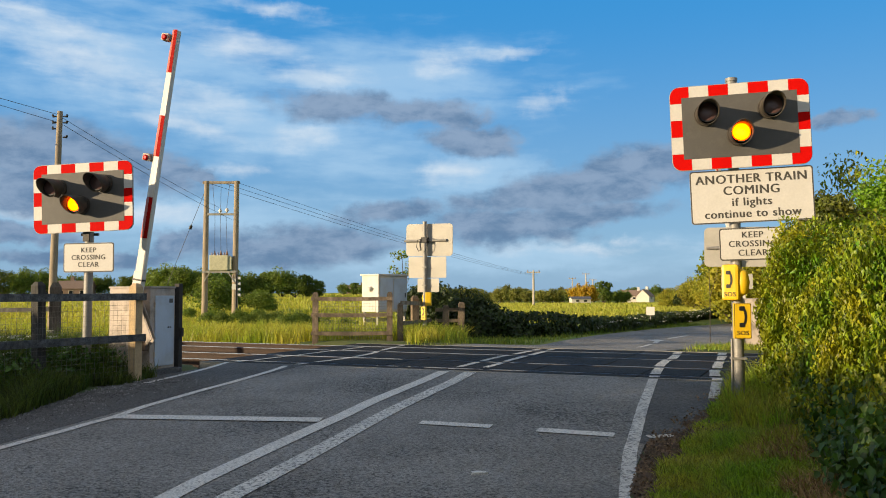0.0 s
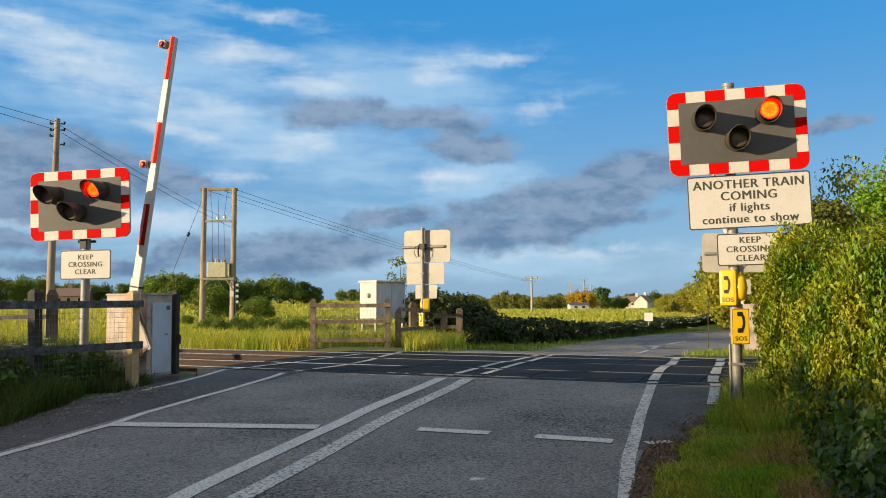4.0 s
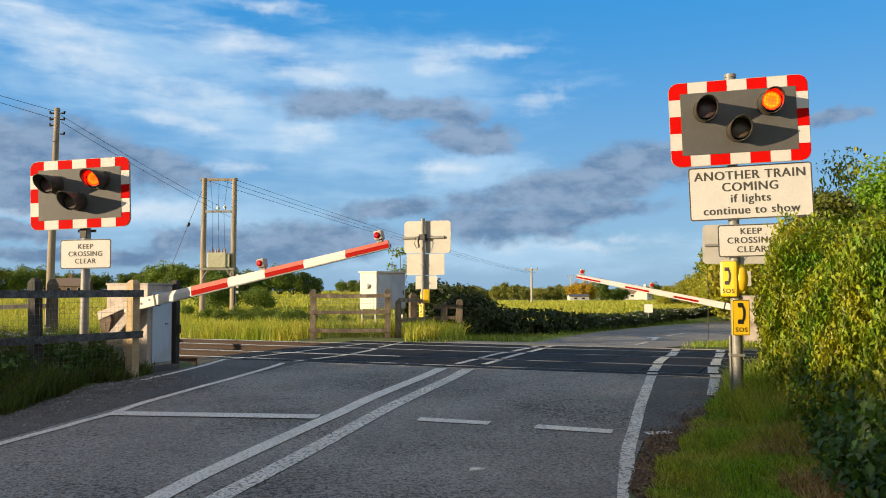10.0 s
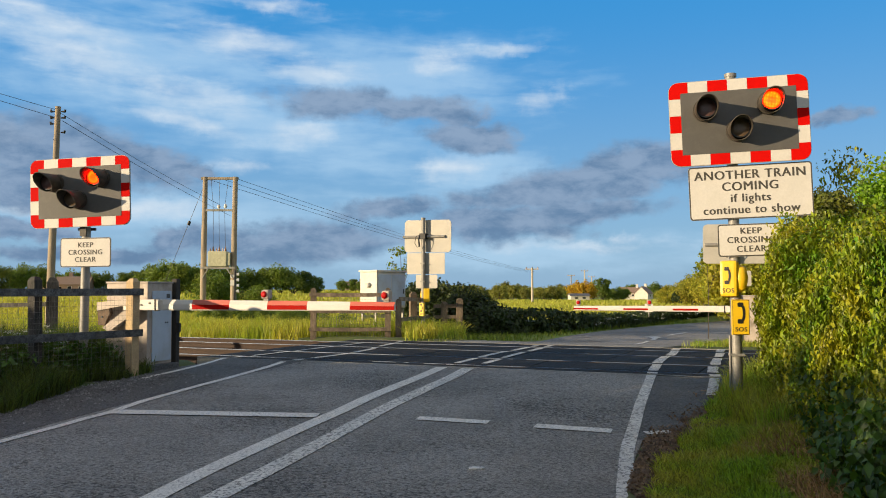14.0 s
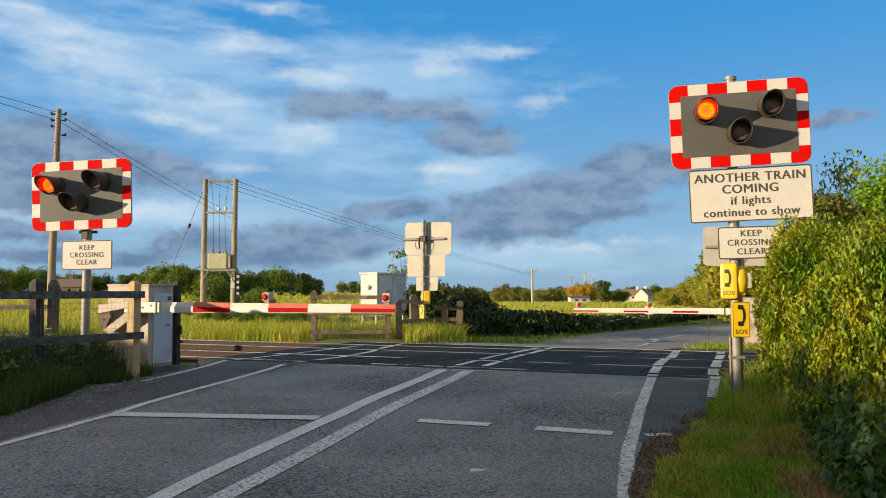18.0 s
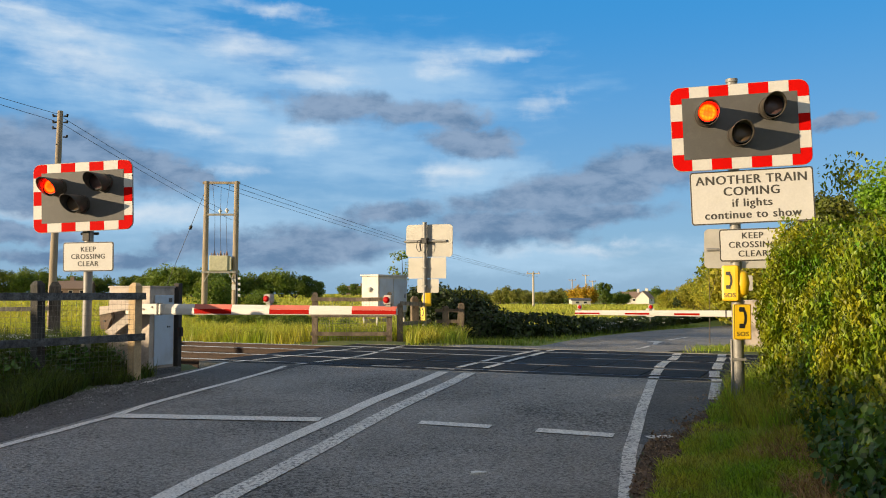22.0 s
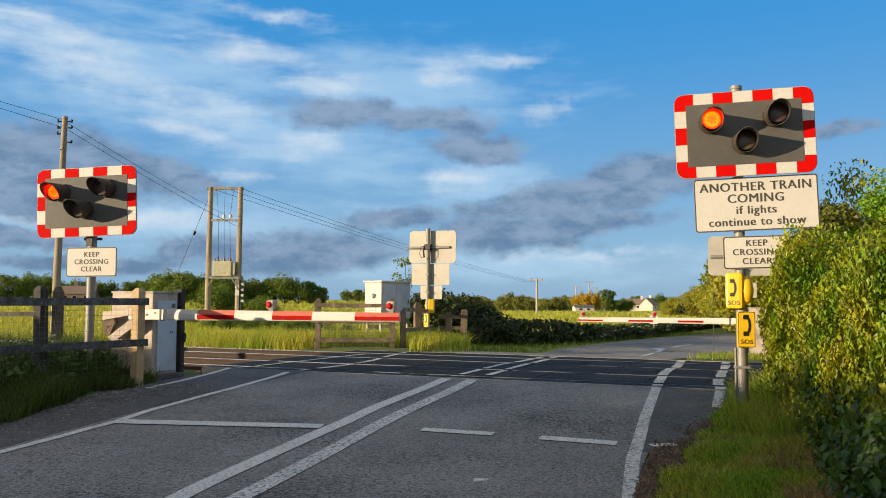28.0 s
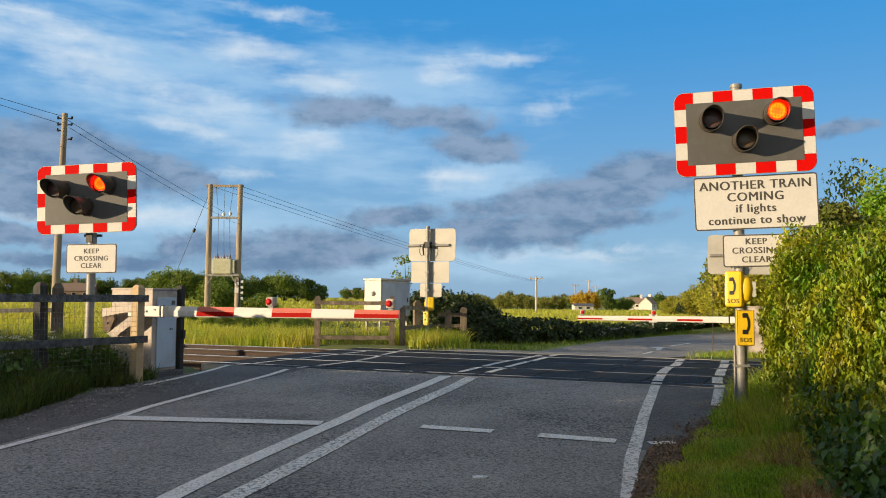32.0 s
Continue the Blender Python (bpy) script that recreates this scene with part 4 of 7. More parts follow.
    for pts, w in lines:
        fine = spline(pts, 0.08)
        for e0, e1 in ((edges[0], edges[1]), (edges[2], edges[3]), (edges[4], edges[5]), (edges[6], edges[7]), (edges[8], edges[9])):
            run = cut_line(fine, e0 + 0.01, e1 - 0.01)
            if len(run) < 2:
                continue
            g = Geo()
            off = rng.uniform(-0.025, 0.025)
            rows = []
            for i, q in enumerate(run):
                d = (run[min(i + 1, len(run) - 1)] - run[max(i - 1, 0)]).normalized()
                n = Vector((d.y, -d.x))
                wide = w / 2 * rng.uniform(0.82, 1.08)
                rows += [(*(q + n * (off - wide)), 0.0065), (*(q + n * (off + wide)), 0.0065)]
            g.add(rows, [(2 * i, 2 * i + 1, 2 * i + 3, 2 * i + 2) for i in range(len(run) - 1)])
            tagged(part("road_marking", g, "paint_worn"), "scuffed white line painted over the rubber deck", "road marking", kind="structure")


build_ground()
build_road()
build_markings()
build_deck()


# ---------------------------------------------------------------- crossing signals
LENSES = []          # (lens, kind, home pose): turned by motions()


def lens_part(parent, x, z, kind, red="lens_red_on"):
    """A two-sided lens drum: a lit face and a dark one. It turns round its upright diameter."""
    on, off = (red, "lens_red_off") if kind != "amber" else ("lens_amber_on", "lens_amber_off")
    g = Geo()
    seg, r = 32, 0.116
    rings = [(0.0, 0.022), (0.03, 0.0215), (0.06, 0.019), (0.09, 0.013), (r, 0.003)]
    for side in (-1, 1):
        vs = [(0, side * rings[0][1], 0)]
        for rad, depth in rings[1:]:
            vs += [(rad * math.cos(2 * math.pi * i / seg), side * depth, rad * math.sin(2 * math.pi * i / seg)) for i in range(seg)]
        fs = [(0, 1 + i, 1 + (i + 1) % seg) for i in range(seg)]
        for k in range(len(rings) - 2):
            fs += [(1 + k * seg + i, 1 + (k + 1) * seg + i, 1 + (k + 1) * seg + (i + 1) % seg, 1 + k * seg + (i + 1) % seg) for i in range(seg)]
        g.add(vs, fs if side < 0 else [f[::-1] for f in fs], smooth=True)
    # the black seal round both faces
    ring = [(rad * math.cos(2 * math.pi * i / seg), y, rad * math.sin(2 * math.pi * i / seg)) for rad, y in ((r - 0.002, -0.004), (0.1196, -0.003), (0.1196, 0.003), (r - 0.002, 0.004)) for i in range(seg)]
    g.add(ring, [(k * seg + i, (k + 1) * seg + i, (k + 1) * seg + (i + 1) % seg, k * seg + (i + 1) % seg) for k in range(3) for i in range(seg)])
    me = g.mesh("lens")
    me.materials.append(M[on])
    me.materials.append(M[off])
    me.materials.append(M["black"])
    half = (len(me.polygons) - 3 * seg) // 2
    me.polygons.foreach_set("material_index", [0] * half + [1] * half + [2] * (3 * seg))
    lens = new("lens", me)
    lens.parent = parent
    tagged(lens, "round signal lens with an array of bright points")
    home = pose(x, -0.200, z)
    lens.matrix_basis = home
    LENSES.append((lens, kind, home))
    return lens


def hood_part(parent, x, z):
    """A cowl round the lens: long above, cut away below, with a back ring."""
    g = Geo()
    seg, r, t = 32, 0.128, 0.008
    vs = []
    for rr in (r, r - t):
        for i in range(seg):
            a = 2 * math.pi * i / seg
            up = math.sin(a)
            reach = 0.12 + 0.27 * (0.5 + 0.5 * up) ** 0.9
            for y in (-0.0, -0.07, -0.07 - reach):
                vs.append((x + rr * math.cos(a), y, z + rr * up - (0.02 if y < -0.08 else 0.0)))
    fs = []
    n = seg * 3
    for i in range(seg):
        j = (i + 1) % seg
        for k in range(2):
            fs.append((i * 3 + k, i * 3 + k + 1, j * 3 + k + 1, j * 3 + k))
            fs.append((n + i * 3 + k, n + j * 3 + k, n + j * 3 + k + 1, n + i * 3 + k + 1))
        fs.append((i * 3 + 2, n + i * 3 + 2, n + j * 3 + 2, j * 3 + 2))
    g.add(vs, fs, smooth=True)
    hood = part("hood", g, "hood", parent, "black signal hood, cut away below")
    ring = Geo().tube([(x, -0.002, z), (x, -0.075, z)], 0.140, 32)
    part("lamp_housing", ring, "hood", parent)
    rim = Geo()
    n = 32
    rows = [(0.1205, -0.060), (0.1205, -0.2125), (0.107, -0.2125), (0.107, -0.2085)]
    vs = [(x + r * math.cos(2 * math.pi * i / n), y, z + r * math.sin(2 * math.pi * i / n)) for r, y in rows for i in range(n)]
    rim.add(vs, [(k * n + i, k * n + (i + 1) % n, (k + 1) * n + (i + 1) % n, (k + 1) * n + i) for k in range(3) for i in range(n)], smooth=False)
    part("lens_rim", rim, "black", parent)
    return hood


def backing_board(parent, m, red, w=1.60, h=1.03):
    """The black and grey light board with its red and white chequered rim."""
    board = part("backing_board", Geo().prism(rounded(-w / 2, -h / 2, w / 2, h / 2, 0.12), -0.012, 0.012), "back", parent, "grey light board with red and white rim", m=m)
    b = 0.142
    part("board_face", Geo().prism([(-w / 2 + b - 0.004, -h / 2 + b - 0.004), (w / 2 - b + 0.004, -h / 2 + b - 0.004), (w / 2 - b + 0.004, h / 2 - b + 0.004), (-w / 2 + b - 0.004, h / 2 - b + 0.004)], -0.020, -0.0125), "panel", board, "dark grey board face")
    cw, ch = w / 7, h / 5
    for i in range(7):
        for j in (0, 1):
            if i in (0, 6):
                continue
            z0, z1 = (-h / 2 + 0.006, -h / 2 + b) if j == 0 else (h / 2 - b, h / 2 - 0.006)
            x0 = -w / 2 + i * cw
            part("red_patch" if i % 2 == 0 else "white_patch", Geo().box(x0 + 0.001, -0.0165, z0, x0 + cw - 0.001, -0.0122, z1), "red" if i % 2 == 0 else "white", board)
    for i in range(1, 4):
        for s in (-1, 1):
            z0 = -h / 2 + i * ch
            x0, x1 = (-w / 2 + 0.006, -w / 2 + b) if s < 0 else (w / 2 - b, w / 2 - 0.006)
            part("red_patch" if i == 2 else "white_patch", Geo().box(x0, -0.0165, z0 + 0.001, x1, -0.0122, z0 + ch - 0.001), "red" if i == 2 else "white", board)
    for sx in (-1, 1):
        for sz in (-1, 1):
            r = 0.11
            xo, zo = w / 2 - 0.006, h / 2 - 0.006
            arc = [(xo - r + r * math.sin(a), zo - r + r * math.cos(a)) for a in [math.pi / 2 * i / 6 for i in range(7)]]
            poly = [(w / 2 - cw + 0.001, zo)] + arc + [(xo, h / 2 - ch + 0.001), (w / 2 - b, h / 2 - ch + 0.001), (w / 2 - b, h / 2 - b), (w / 2 - cw + 0.001, h / 2 - b)]
            poly = [(sx * x, sz * z) for x, z in poly]
            if sx * sz > 0:
                poly = poly[::-1]
            part("red_patch", Geo().prism(poly, -0.0165, -0.0122), "red", board)
    for x, z, kind in ((-0.385, 0.150, "left"), (0.350, 0.185, "right"), (-0.015, -0.115, "amber")):
        hood_part(board, x, z)
        lens_part(board, x, z, kind, red)
    return board


def sign_plate(parent, m, w, h, lines, name="sign_plate"):
    """A white plate with a dark rim and lines of text: (text, size, z, spacing)."""
    plate = part(name, Geo().prism(rounded(-w / 2, -h / 2, w / 2, h / 2, 0.035), -0.002, 0.004), "back", parent, "white enamel plate with dark rim and lettering", m=m)
    part("rim", Geo().prism(rounded(-w / 2 + 0.002, -h / 2 + 0.002, w / 2 - 0.002, h / 2 - 0.002, 0.034), -0.004, -0.0025), "ink", plate)
    part("plate_face", Geo().prism(rounded(-w / 2 + 0.016, -h / 2 + 0.016, w / 2 - 0.016, h / 2 - 0.016, 0.024), -0.006, -0.0042), "white", plate)
    for text, size, z, sp in lines:
        words("lettering", text, size, "ink", plate, pose(0, -0.0075, z), sp, size * 0.026)
    return plate


KEEP = [("KEEP", 0.105, 0.108, 1.12), ("CROSSING", 0.105, 0.0, 1.12), ("CLEAR", 0.105, -0.108, 1.12)]
TRAIN = [("ANOTHER TRAIN", 0.150, 0.205, 1.10), ("COMING", 0.150, 0.065, 1.10), ("if lights", 0.140, -0.075, 1.12), ("continue to show", 0.140, -0.215, 1.10)]


def handset(parent, m, s):
    """The black telephone handset sign."""
    g = Geo()
    pts = [(0.018 * s * 0 + 0.030 * s * math.cos(a) - 0.01 * s, 0, 0.085 * s * math.sin(a)) for a in [radians(-75 + 150 * i / 10) for i in range(11)]]
    out = [(x + 0.013 * s, z) for x, _, z in pts] + [(x - 0.013 * s, z) for x, _, z in pts[::-1]]
    g.prism(out, -0.002, 0)
    for z in (0.085, -0.085):
        g.prism(rounded(-0.045 * s, z * s - 0.024 * s, 0.012 * s, z * s + 0.024 * s, 0.011 * s, 3), -0.002, 0)
    return part("handset_symbol", g, "black", parent, "black telephone handset symbol", m=m)


def phone_box(parent, m):
    """A yellow emergency telephone in a rounded hood, open at its side."""
    box = part("telephone_box", Geo().box(-0.10, -0.13, -0.215, 0.10, 0.10, 0.215, 0.035), "yellow", parent, "yellow emergency telephone hood", m=m)
    part("telephone_cover", Geo().tube([(0.10, -0.02, -0.16), (0.118, -0.02, -0.12), (0.125, -0.02, 0.0), (0.118, -0.02, 0.12), (0.10, -0.02, 0.16)], [0.02, 0.07, 0.085, 0.07, 0.02], 16), "yellow", box)
    handset(box, pose(0, -0.1325, 0.035), 0.95)
    words("lettering", "SOS", 0.075, "black", box, pose(0, -0.1325, -0.145), 1.1, 0.0015)
    return box


def phone_plate(parent, m):
    plate = part("telephone_sign", Geo().box(-0.10, -0.03, -0.21, 0.10, 0.03, 0.21, 0.006), "yellow", parent, "yellow telephone sign plate", m=m)
    part("rim", Geo().prism(rounded(-0.096, -0.206, 0.096, 0.206, 0.012), -0.0325, -0.0302), "black", plate)
    part("plate_face", Geo().prism(rounded(-0.090, -0.200, 0.090, 0.200, 0.010), -0.035, -0.0327), "yellow", plate)
    handset(plate, pose(0.012, -0.0362, 0.05), 1.15)
    words("lettering", "SOS", 0.075, "black", plate, pose(0, -0.0362, -0.145), 1.1, 0.0015)
    return plate


def signal(m, height, board_z, label, plates, roll=1.8, phones=(), lean=0.0, board_x=0.0, red="lens_red_on"):
    """A crossing signal: post, light board, and what is bolted to the post."""
    s = thing("crossing_signal", m, label, "crossing signal", "crossing signals")
    part("post", Geo().tube([(0, 0, -0.3), (lean * height, 0, height)], 0.064, 20), "galv", s, "galvanised steel post")
    part("post_cap", Geo().tube([(lean * height, 0, height - 0.01), (lean * height, 0, height + 0.03)], 0.072, 20), "galv", s)
    board = backing_board(s, pose(board_x + lean * board_z, -0.13, board_z, 0, -roll, 0), red)
    # brackets and wiring behind the board
    part("bracket", Geo().tube([(-0.70, -0.085, board_z - 0.02), (0.74, -0.085, board_z - 0.02)], 0.042, 12), "galv", s, "steel tube bracket behind the board")
    part("clamp", Geo().box(-0.10, -0.12, board_z - 0.10, 0.10, 0.09, board_z + 0.08, 0.01), "black", s)
    part("cable", Geo().tube([(0.10, 0.0, board_z + 0.05), (0.24, 0.03, board_z - 0.02), (0.27, 0.05, board_z - 0.22), (0.20, 0.03, board_z - 0.36), (0.12, 0.0, board_z - 0.30)], 0.011, 6).tube([(-0.02, 0.06, board_z), (-0.11, 0.08, board_z - 0.14), (-0.07, 0.08, board_z - 0.30), (0.0, 0.07, board_z - 0.4)], 0.011, 6).tube([(0.10, 0.08, board_z + 0.02), (0.12, 0.1, board_z - 0.12), (0.10, 0.08, board_z - 0.34)], 0.028, 8), "black", s, "black signal cable")
    for px, pz, w, h, lines, r in plates:
        sign_plate(s, pose(px, -0.085, pz, 0, -r, 0), w, h, lines)
        part("clip", Geo().box(-0.075, -0.083, pz - 0.02, 0.075, 0.07, pz + 0.02, 0.006), "galv", s)
    for kind, pm in phones:
        (phone_box if kind == "box" else phone_plate)(s, pm)
    return s


near_right = signal(pose(3.53, 10.20, -0.03, 0, 0, -11.5), 3.885, 3.31, "tall crossing signal with striped light board beside an ivy hedge",
                    [(0.165, 2.466, 1.41, 0.645, TRAIN, 1.9), (0.165, 1.885, 0.76, 0.39, KEEP, 1.2)], 1.8,
                    [("box", pose(-0.07, -0.02, 1.425, 0, 0, -18)), ("plate", pose(0.03, -0.085, 0.965, 0, 0, 4))], -0.008, 0.065)
part("conduit", Geo().tube([(-0.085, -0.02, -0.1), (-0.085, -0.02, 0.75)], 0.014, 8), "galv", near_right)
part("clip", Geo().box(-0.10, -0.075, 0.5, 0.075, 0.07, 0.53, 0.004), "galv", near_right)
near_left = signal(pose(-5.437, 12.87, -0.005, 0, 0, -9.0) @ Matrix.Scale(1.02, 4), 3.05, 2.68, "crossing signal with striped light board behind a wooden fence",
                   [(0.06, 1.79, 0.81, 0.435, KEEP, 0.6)], 1.9, (), 0.006, -0.035, "lens_deep_on")
part("clamp", Geo().box(-0.055, -0.07, 2.03, 0.055, 0.06, 2.20, 0.008).box(-0.14, 0.02, 2.12, 0.14, 0.06, 2.16, 0.004), "hood", near_left, "dark steel board clamp")
far_left = signal(pose(-0.62, 26.8, -0.42, 0, 0, 158), 3.92, 3.37, "far crossing signal seen from behind beside a wooden fence",
                  [(-0.05, 2.50, 1.30, 0.67, TRAIN, 0), (-0.08, 1.93, 0.74, 0.43, KEEP, 0)], 0.5,
                  [("box", pose(-0.10, -0.05, 1.50, 0, 0, 20)), ("plate", pose(0.0, 0.085, 1.05, 0, 0, 160))], 0.0, -0.10)
far_right = signal(pose(7.56, 21.9, -0.35, 0, 0, 160), 3.35, 2.80, "far crossing signal seen from behind, half hidden by the hedge",
                   [(0.0, 1.9, 0.77, 0.39, KEEP, 0)], 0.5)


# ---------------------------------------------------------------- barriers
def barrier(m, label):
    """A half barrier: machine cabinet and a boom. The boom turns round the pivot; lowered it lies along x."""
    b = thing("barrier", m, label, "barrier", "crossing barriers")
    part("plinth", Geo().box(-0.90, -0.06, -0.30, 0.10, 0.70, 0.05, 0.02), "asphalt_dark", b, "rough concrete plinth")
    body = part("cabinet_body", Geo().box(-0.815, 0.0, 0.05, 0.0, 0.617, 1.36, 0.012), "cabinet", b, "weathered cream steel machine cabinet")
    part("cabinet_lid", Geo().box(-0.83, -0.012, 1.36, 0.012, 0.63, 1.39, 0.008), "cabinet", b)
    door = part("cabinet_door", Geo().box(0.004, 0.10, 0.10, 0.022, 0.57, 1.24, 0.006), "door", b, "pale blue-grey steel door")
    part("lock", Geo().tube([(0.022, 0.42, 0.72), (0.030, 0.42, 0.72)], 0.014, 10).tube([(0.022, 0.47, 0.72), (0.030, 0.47, 0.72)], 0.012, 10), "black", door)
    part("notice", Geo().box(0.0222, 0.44, 1.12, 0.024, 0.53, 1.19), "panel", door, "small grey notice plate")
    part("hinge", Geo().tube([(0.012, 0.095, 1.05), (0.012, 0.095, 1.13)], 0.012, 8).tube([(0.012, 0.095, 0.25), (0.012, 0.095, 0.33)], 0.012, 8), "cabinet", door)
    part("side_panel", Geo().box(-0.79, -0.016, 0.12, -0.30, -0.003, 1.30, 0.004), "cabinet", b)
    part("guard_post", Geo().box(-0.05, 0.66, -0.25, 0.05, 0.76, 1.44, 0.012).box(0.05, 0.68, 0.55, 0.09, 0.74, 0.70, 0.004), "tarred", b, "dark timber guard post")
    part("bearing", Geo().tube([(-0.20, 0.01, 1.0), (-0.20, -0.09, 1.0)], 0.085, 20), "cabinet", b)
    boom = thing("boom", pose(-0.20, -0.13, 1.02, 0, 0, 1.6), "", "")
    boom.parent = b
    for key in ("label", "category", "group"):
        if key in boom:
            del boom[key]
    tagged(boom, "red and white banded barrier boom with red lamps")

    def half(x):
        return 0.086 - 0.024 * max(0, x - 0.4) / 4.1

    def section(x0, x1, lift=0.0):
        vs = []
        for x in (x0, x1):
            a, t = half(x) + lift, 0.046 + lift
            vs += [(x, -t, -a * 0.80), (x, -t * 0.75, -a), (x, t * 0.75, -a), (x, t, -a * 0.80), (x, t, a * 0.12), (x, t * 0.35, a), (x, -t * 0.35, a), (x, -t, a * 0.12)]
        return Geo().add(vs, [tuple(range(8)), tuple(range(15, 7, -1))] + [(i, 8 + i, 8 + (i + 1) % 8, (i + 1) % 8) for i in range(8)])

    part("boom_tube", section(0.48, 4.56), "white", boom, "white tapered boom")
    for x0, x1 in ((1.166, 1.836), (2.5, 3.17), (3.87, 4.57)):
        front, back, cap = Geo(), Geo(), Geo()
        ends = [(x, half(x), 0.0482) for x in (x0, x1)]
        for g, sy, lo, hi in ((front, -1, -0.80, 0.11), (back, 1, -0.62, 0.05)):
            vs = [(x, sy * t, a * k) for x, a, t in ends for k in (lo, hi)] + [(x, sy * (t - 0.004), a * k) for x, a, t in ends for k in (lo, hi)]
            fs = [(0, 2, 3, 1), (4, 5, 7, 6), (0, 4, 6, 2), (1, 3, 7, 5), (0, 1, 5, 4), (2, 6, 7, 3)]
            g.add(vs, fs if sy < 0 else [f[::-1] for f in fs])
        # upper facet of each band: the glare on it is painted paler
        vs = [p for x, a, t in ends for p in ((x, -t, a * 0.13), (x, -t * 0.38, a + 0.002), (x, t * 0.38, a + 0.002))]
        cap.add(vs, [(0, 3, 4, 1), (1, 4, 5, 2)])
        part("red_band", front, "red_boom", boom, "red reflective band")
        part("red_band", back, "red_boom", boom, "red reflective band")
        part("faded_band", cap, "red_glare", boom, "red upper band, sun glare put in as a paler colour")
    part("root_bracket", Geo().box(-0.13, -0.05, -0.085, 0.62, 0.05, 0.085, 0.012), "white", boom)
    part("joint_collar", Geo().box(0.47, -0.058, -0.095, 0.50, 0.058, 0.095, 0.004), "black", boom)
    part("bolt", Geo().tube([(0.22, -0.052, 0.0), (0.22, -0.066, 0.0)], 0.018, 6).tube([(0.38, -0.052, 0.03), (0.38, -0.066, 0.03)], 0.015, 6), "galv", boom)
    upper = [(0.08, 0.075), (-0.15, 0.075), (-0.64, 0.035), (-0.64, -0.10), (-0.15, -0.02), (0.08, -0.04)]
    lower = [(0.10, -0.01), (0.11, -0.12), (-0.40, -0.44), (-0.52, -0.37), (-0.10, -0.09)]
    weight = [(-0.64, -0.085), (-0.42, -0.055), (-0.40, -0.14), (-0.50, -0.34), (-0.62, -0.33)]
    for y in (-0.056, 0.044):
        part("counterweight_arm", Geo().prism(upper, y, y + 0.012), "cabinet", boom, "cream steel counterweight arm")
        part("counterweight_brace", Geo().prism(lower, y - 0.004, y + 0.010), "cabinet", boom, "cream steel diagonal brace")
    part("counterweight", Geo().prism(weight, -0.040, 0.040), "weight", boom, "brown rusty counterweight")
    part("weight_bolt", Geo().tube([(-0.54, -0.040, -0.20), (-0.54, -0.056, -0.20)], 0.02, 6), "black", boom)
    for x in (2.46, 4.43):
        z = half(x)
        lamp = part("boom_lamp", Geo().box(x - 0.05, -0.075, z + 0.03, x + 0.07, 0.055, z + 0.165, 0.02), "cabinet", boom, "grey boom lamp with a red lens")
        part("lamp_foot", Geo().box(x - 0.03, -0.03, z - 0.005, x + 0.05, 0.03, z + 0.035, 0.004), "galv", lamp)
        part("lamp_lens", Geo().tube([(x, -0.074, z + 0.095), (x, -0.090, z + 0.095), (x, -0.098, z + 0.095)], [0.048, 0.044, 0.022], 18), "boom_red", lamp, "red lamp lens")
        part("lamp_lens", Geo().tube([(x, 0.054, z + 0.095), (x, 0.07, z + 0.095), (x, 0.076, z + 0.095)], [0.052, 0.048, 0.025], 18), "boom_red", lamp)
    for ob in boom.children_recursive:
        ob.data.transform(Matrix.Diagonal((0.988, 1, 1, 1)))
    return b, boom


M["boom_red"] = mat("boom_lamp_red", (0.50, 0.006, 0.004), 0.35, bump=0, spec=0.25)
near_barrier, near_boom = barrier(pose(-4.73, 13.6, 0.0, 0, 0, -20), "half barrier with weathered cream machine cabinet beside a fence")
far_barrier, far_boom = barrier(pose(7.74, 22.45, -0.28, 0, 0, 160), "far half barrier with red and white boom beyond the rails")


# ---------------------------------------------------------------- fences
def post_geo(w, d, h, top=0.05, sink=0.3):
    """A timber post with a weathered, sloped top."""
    g = Geo()
    vs = [(-w / 2, -d / 2, -sink), (w / 2, -d / 2, -sink), (w / 2, d / 2, -sink), (-w / 2, d / 2, -sink),
          (-w / 2, -d / 2, h - top), (w / 2, -d / 2, h - top), (w / 2, d / 2, h - top), (-w / 2, d / 2, h - top),
          (-w / 4, -d / 4, h), (w / 4, -d / 4, h), (w / 4, d / 4, h), (-w / 4, d / 4, h)]
    return g.add(vs, [(3, 2, 1, 0), (0, 1, 5, 4), (1, 2, 6, 5), (2, 3, 7, 6), (3, 0, 4, 7), (4, 5, 9, 8), (5, 6, 10, 9), (6, 7, 11, 10), (7, 4, 8, 11), (8, 9, 10, 11)])


def bar(a, b, h, d, sag=0.0):
    """A sawn rail between two points."""
    a, b = Vector(a), Vector(b)
    along = (b - a).normalized()
    side = Vector((along.y, -along.x, 0)).normalized() * d / 2
    up = Vector((0, 0, h / 2))
    g = Geo()
    n = 4
    vs = []
    for i in range(n + 1):
        p = a.lerp(b, i / n) - Vector((0, 0, sag * 4 * (i / n) * (1 - i / n)))
        vs += [p - side - up, p + side - up, p + side + up, p - side + up]
    fs = [(3, 2, 1, 0), tuple(n * 4 + i for i in range(4))]
    for i in range(n):
        k = i * 4
        fs += [(k + j, k + (j + 1) % 4, k + 4 + (j + 1) % 4, k + 4 + j) for j in range(4)]
    return g.add(vs, fs)


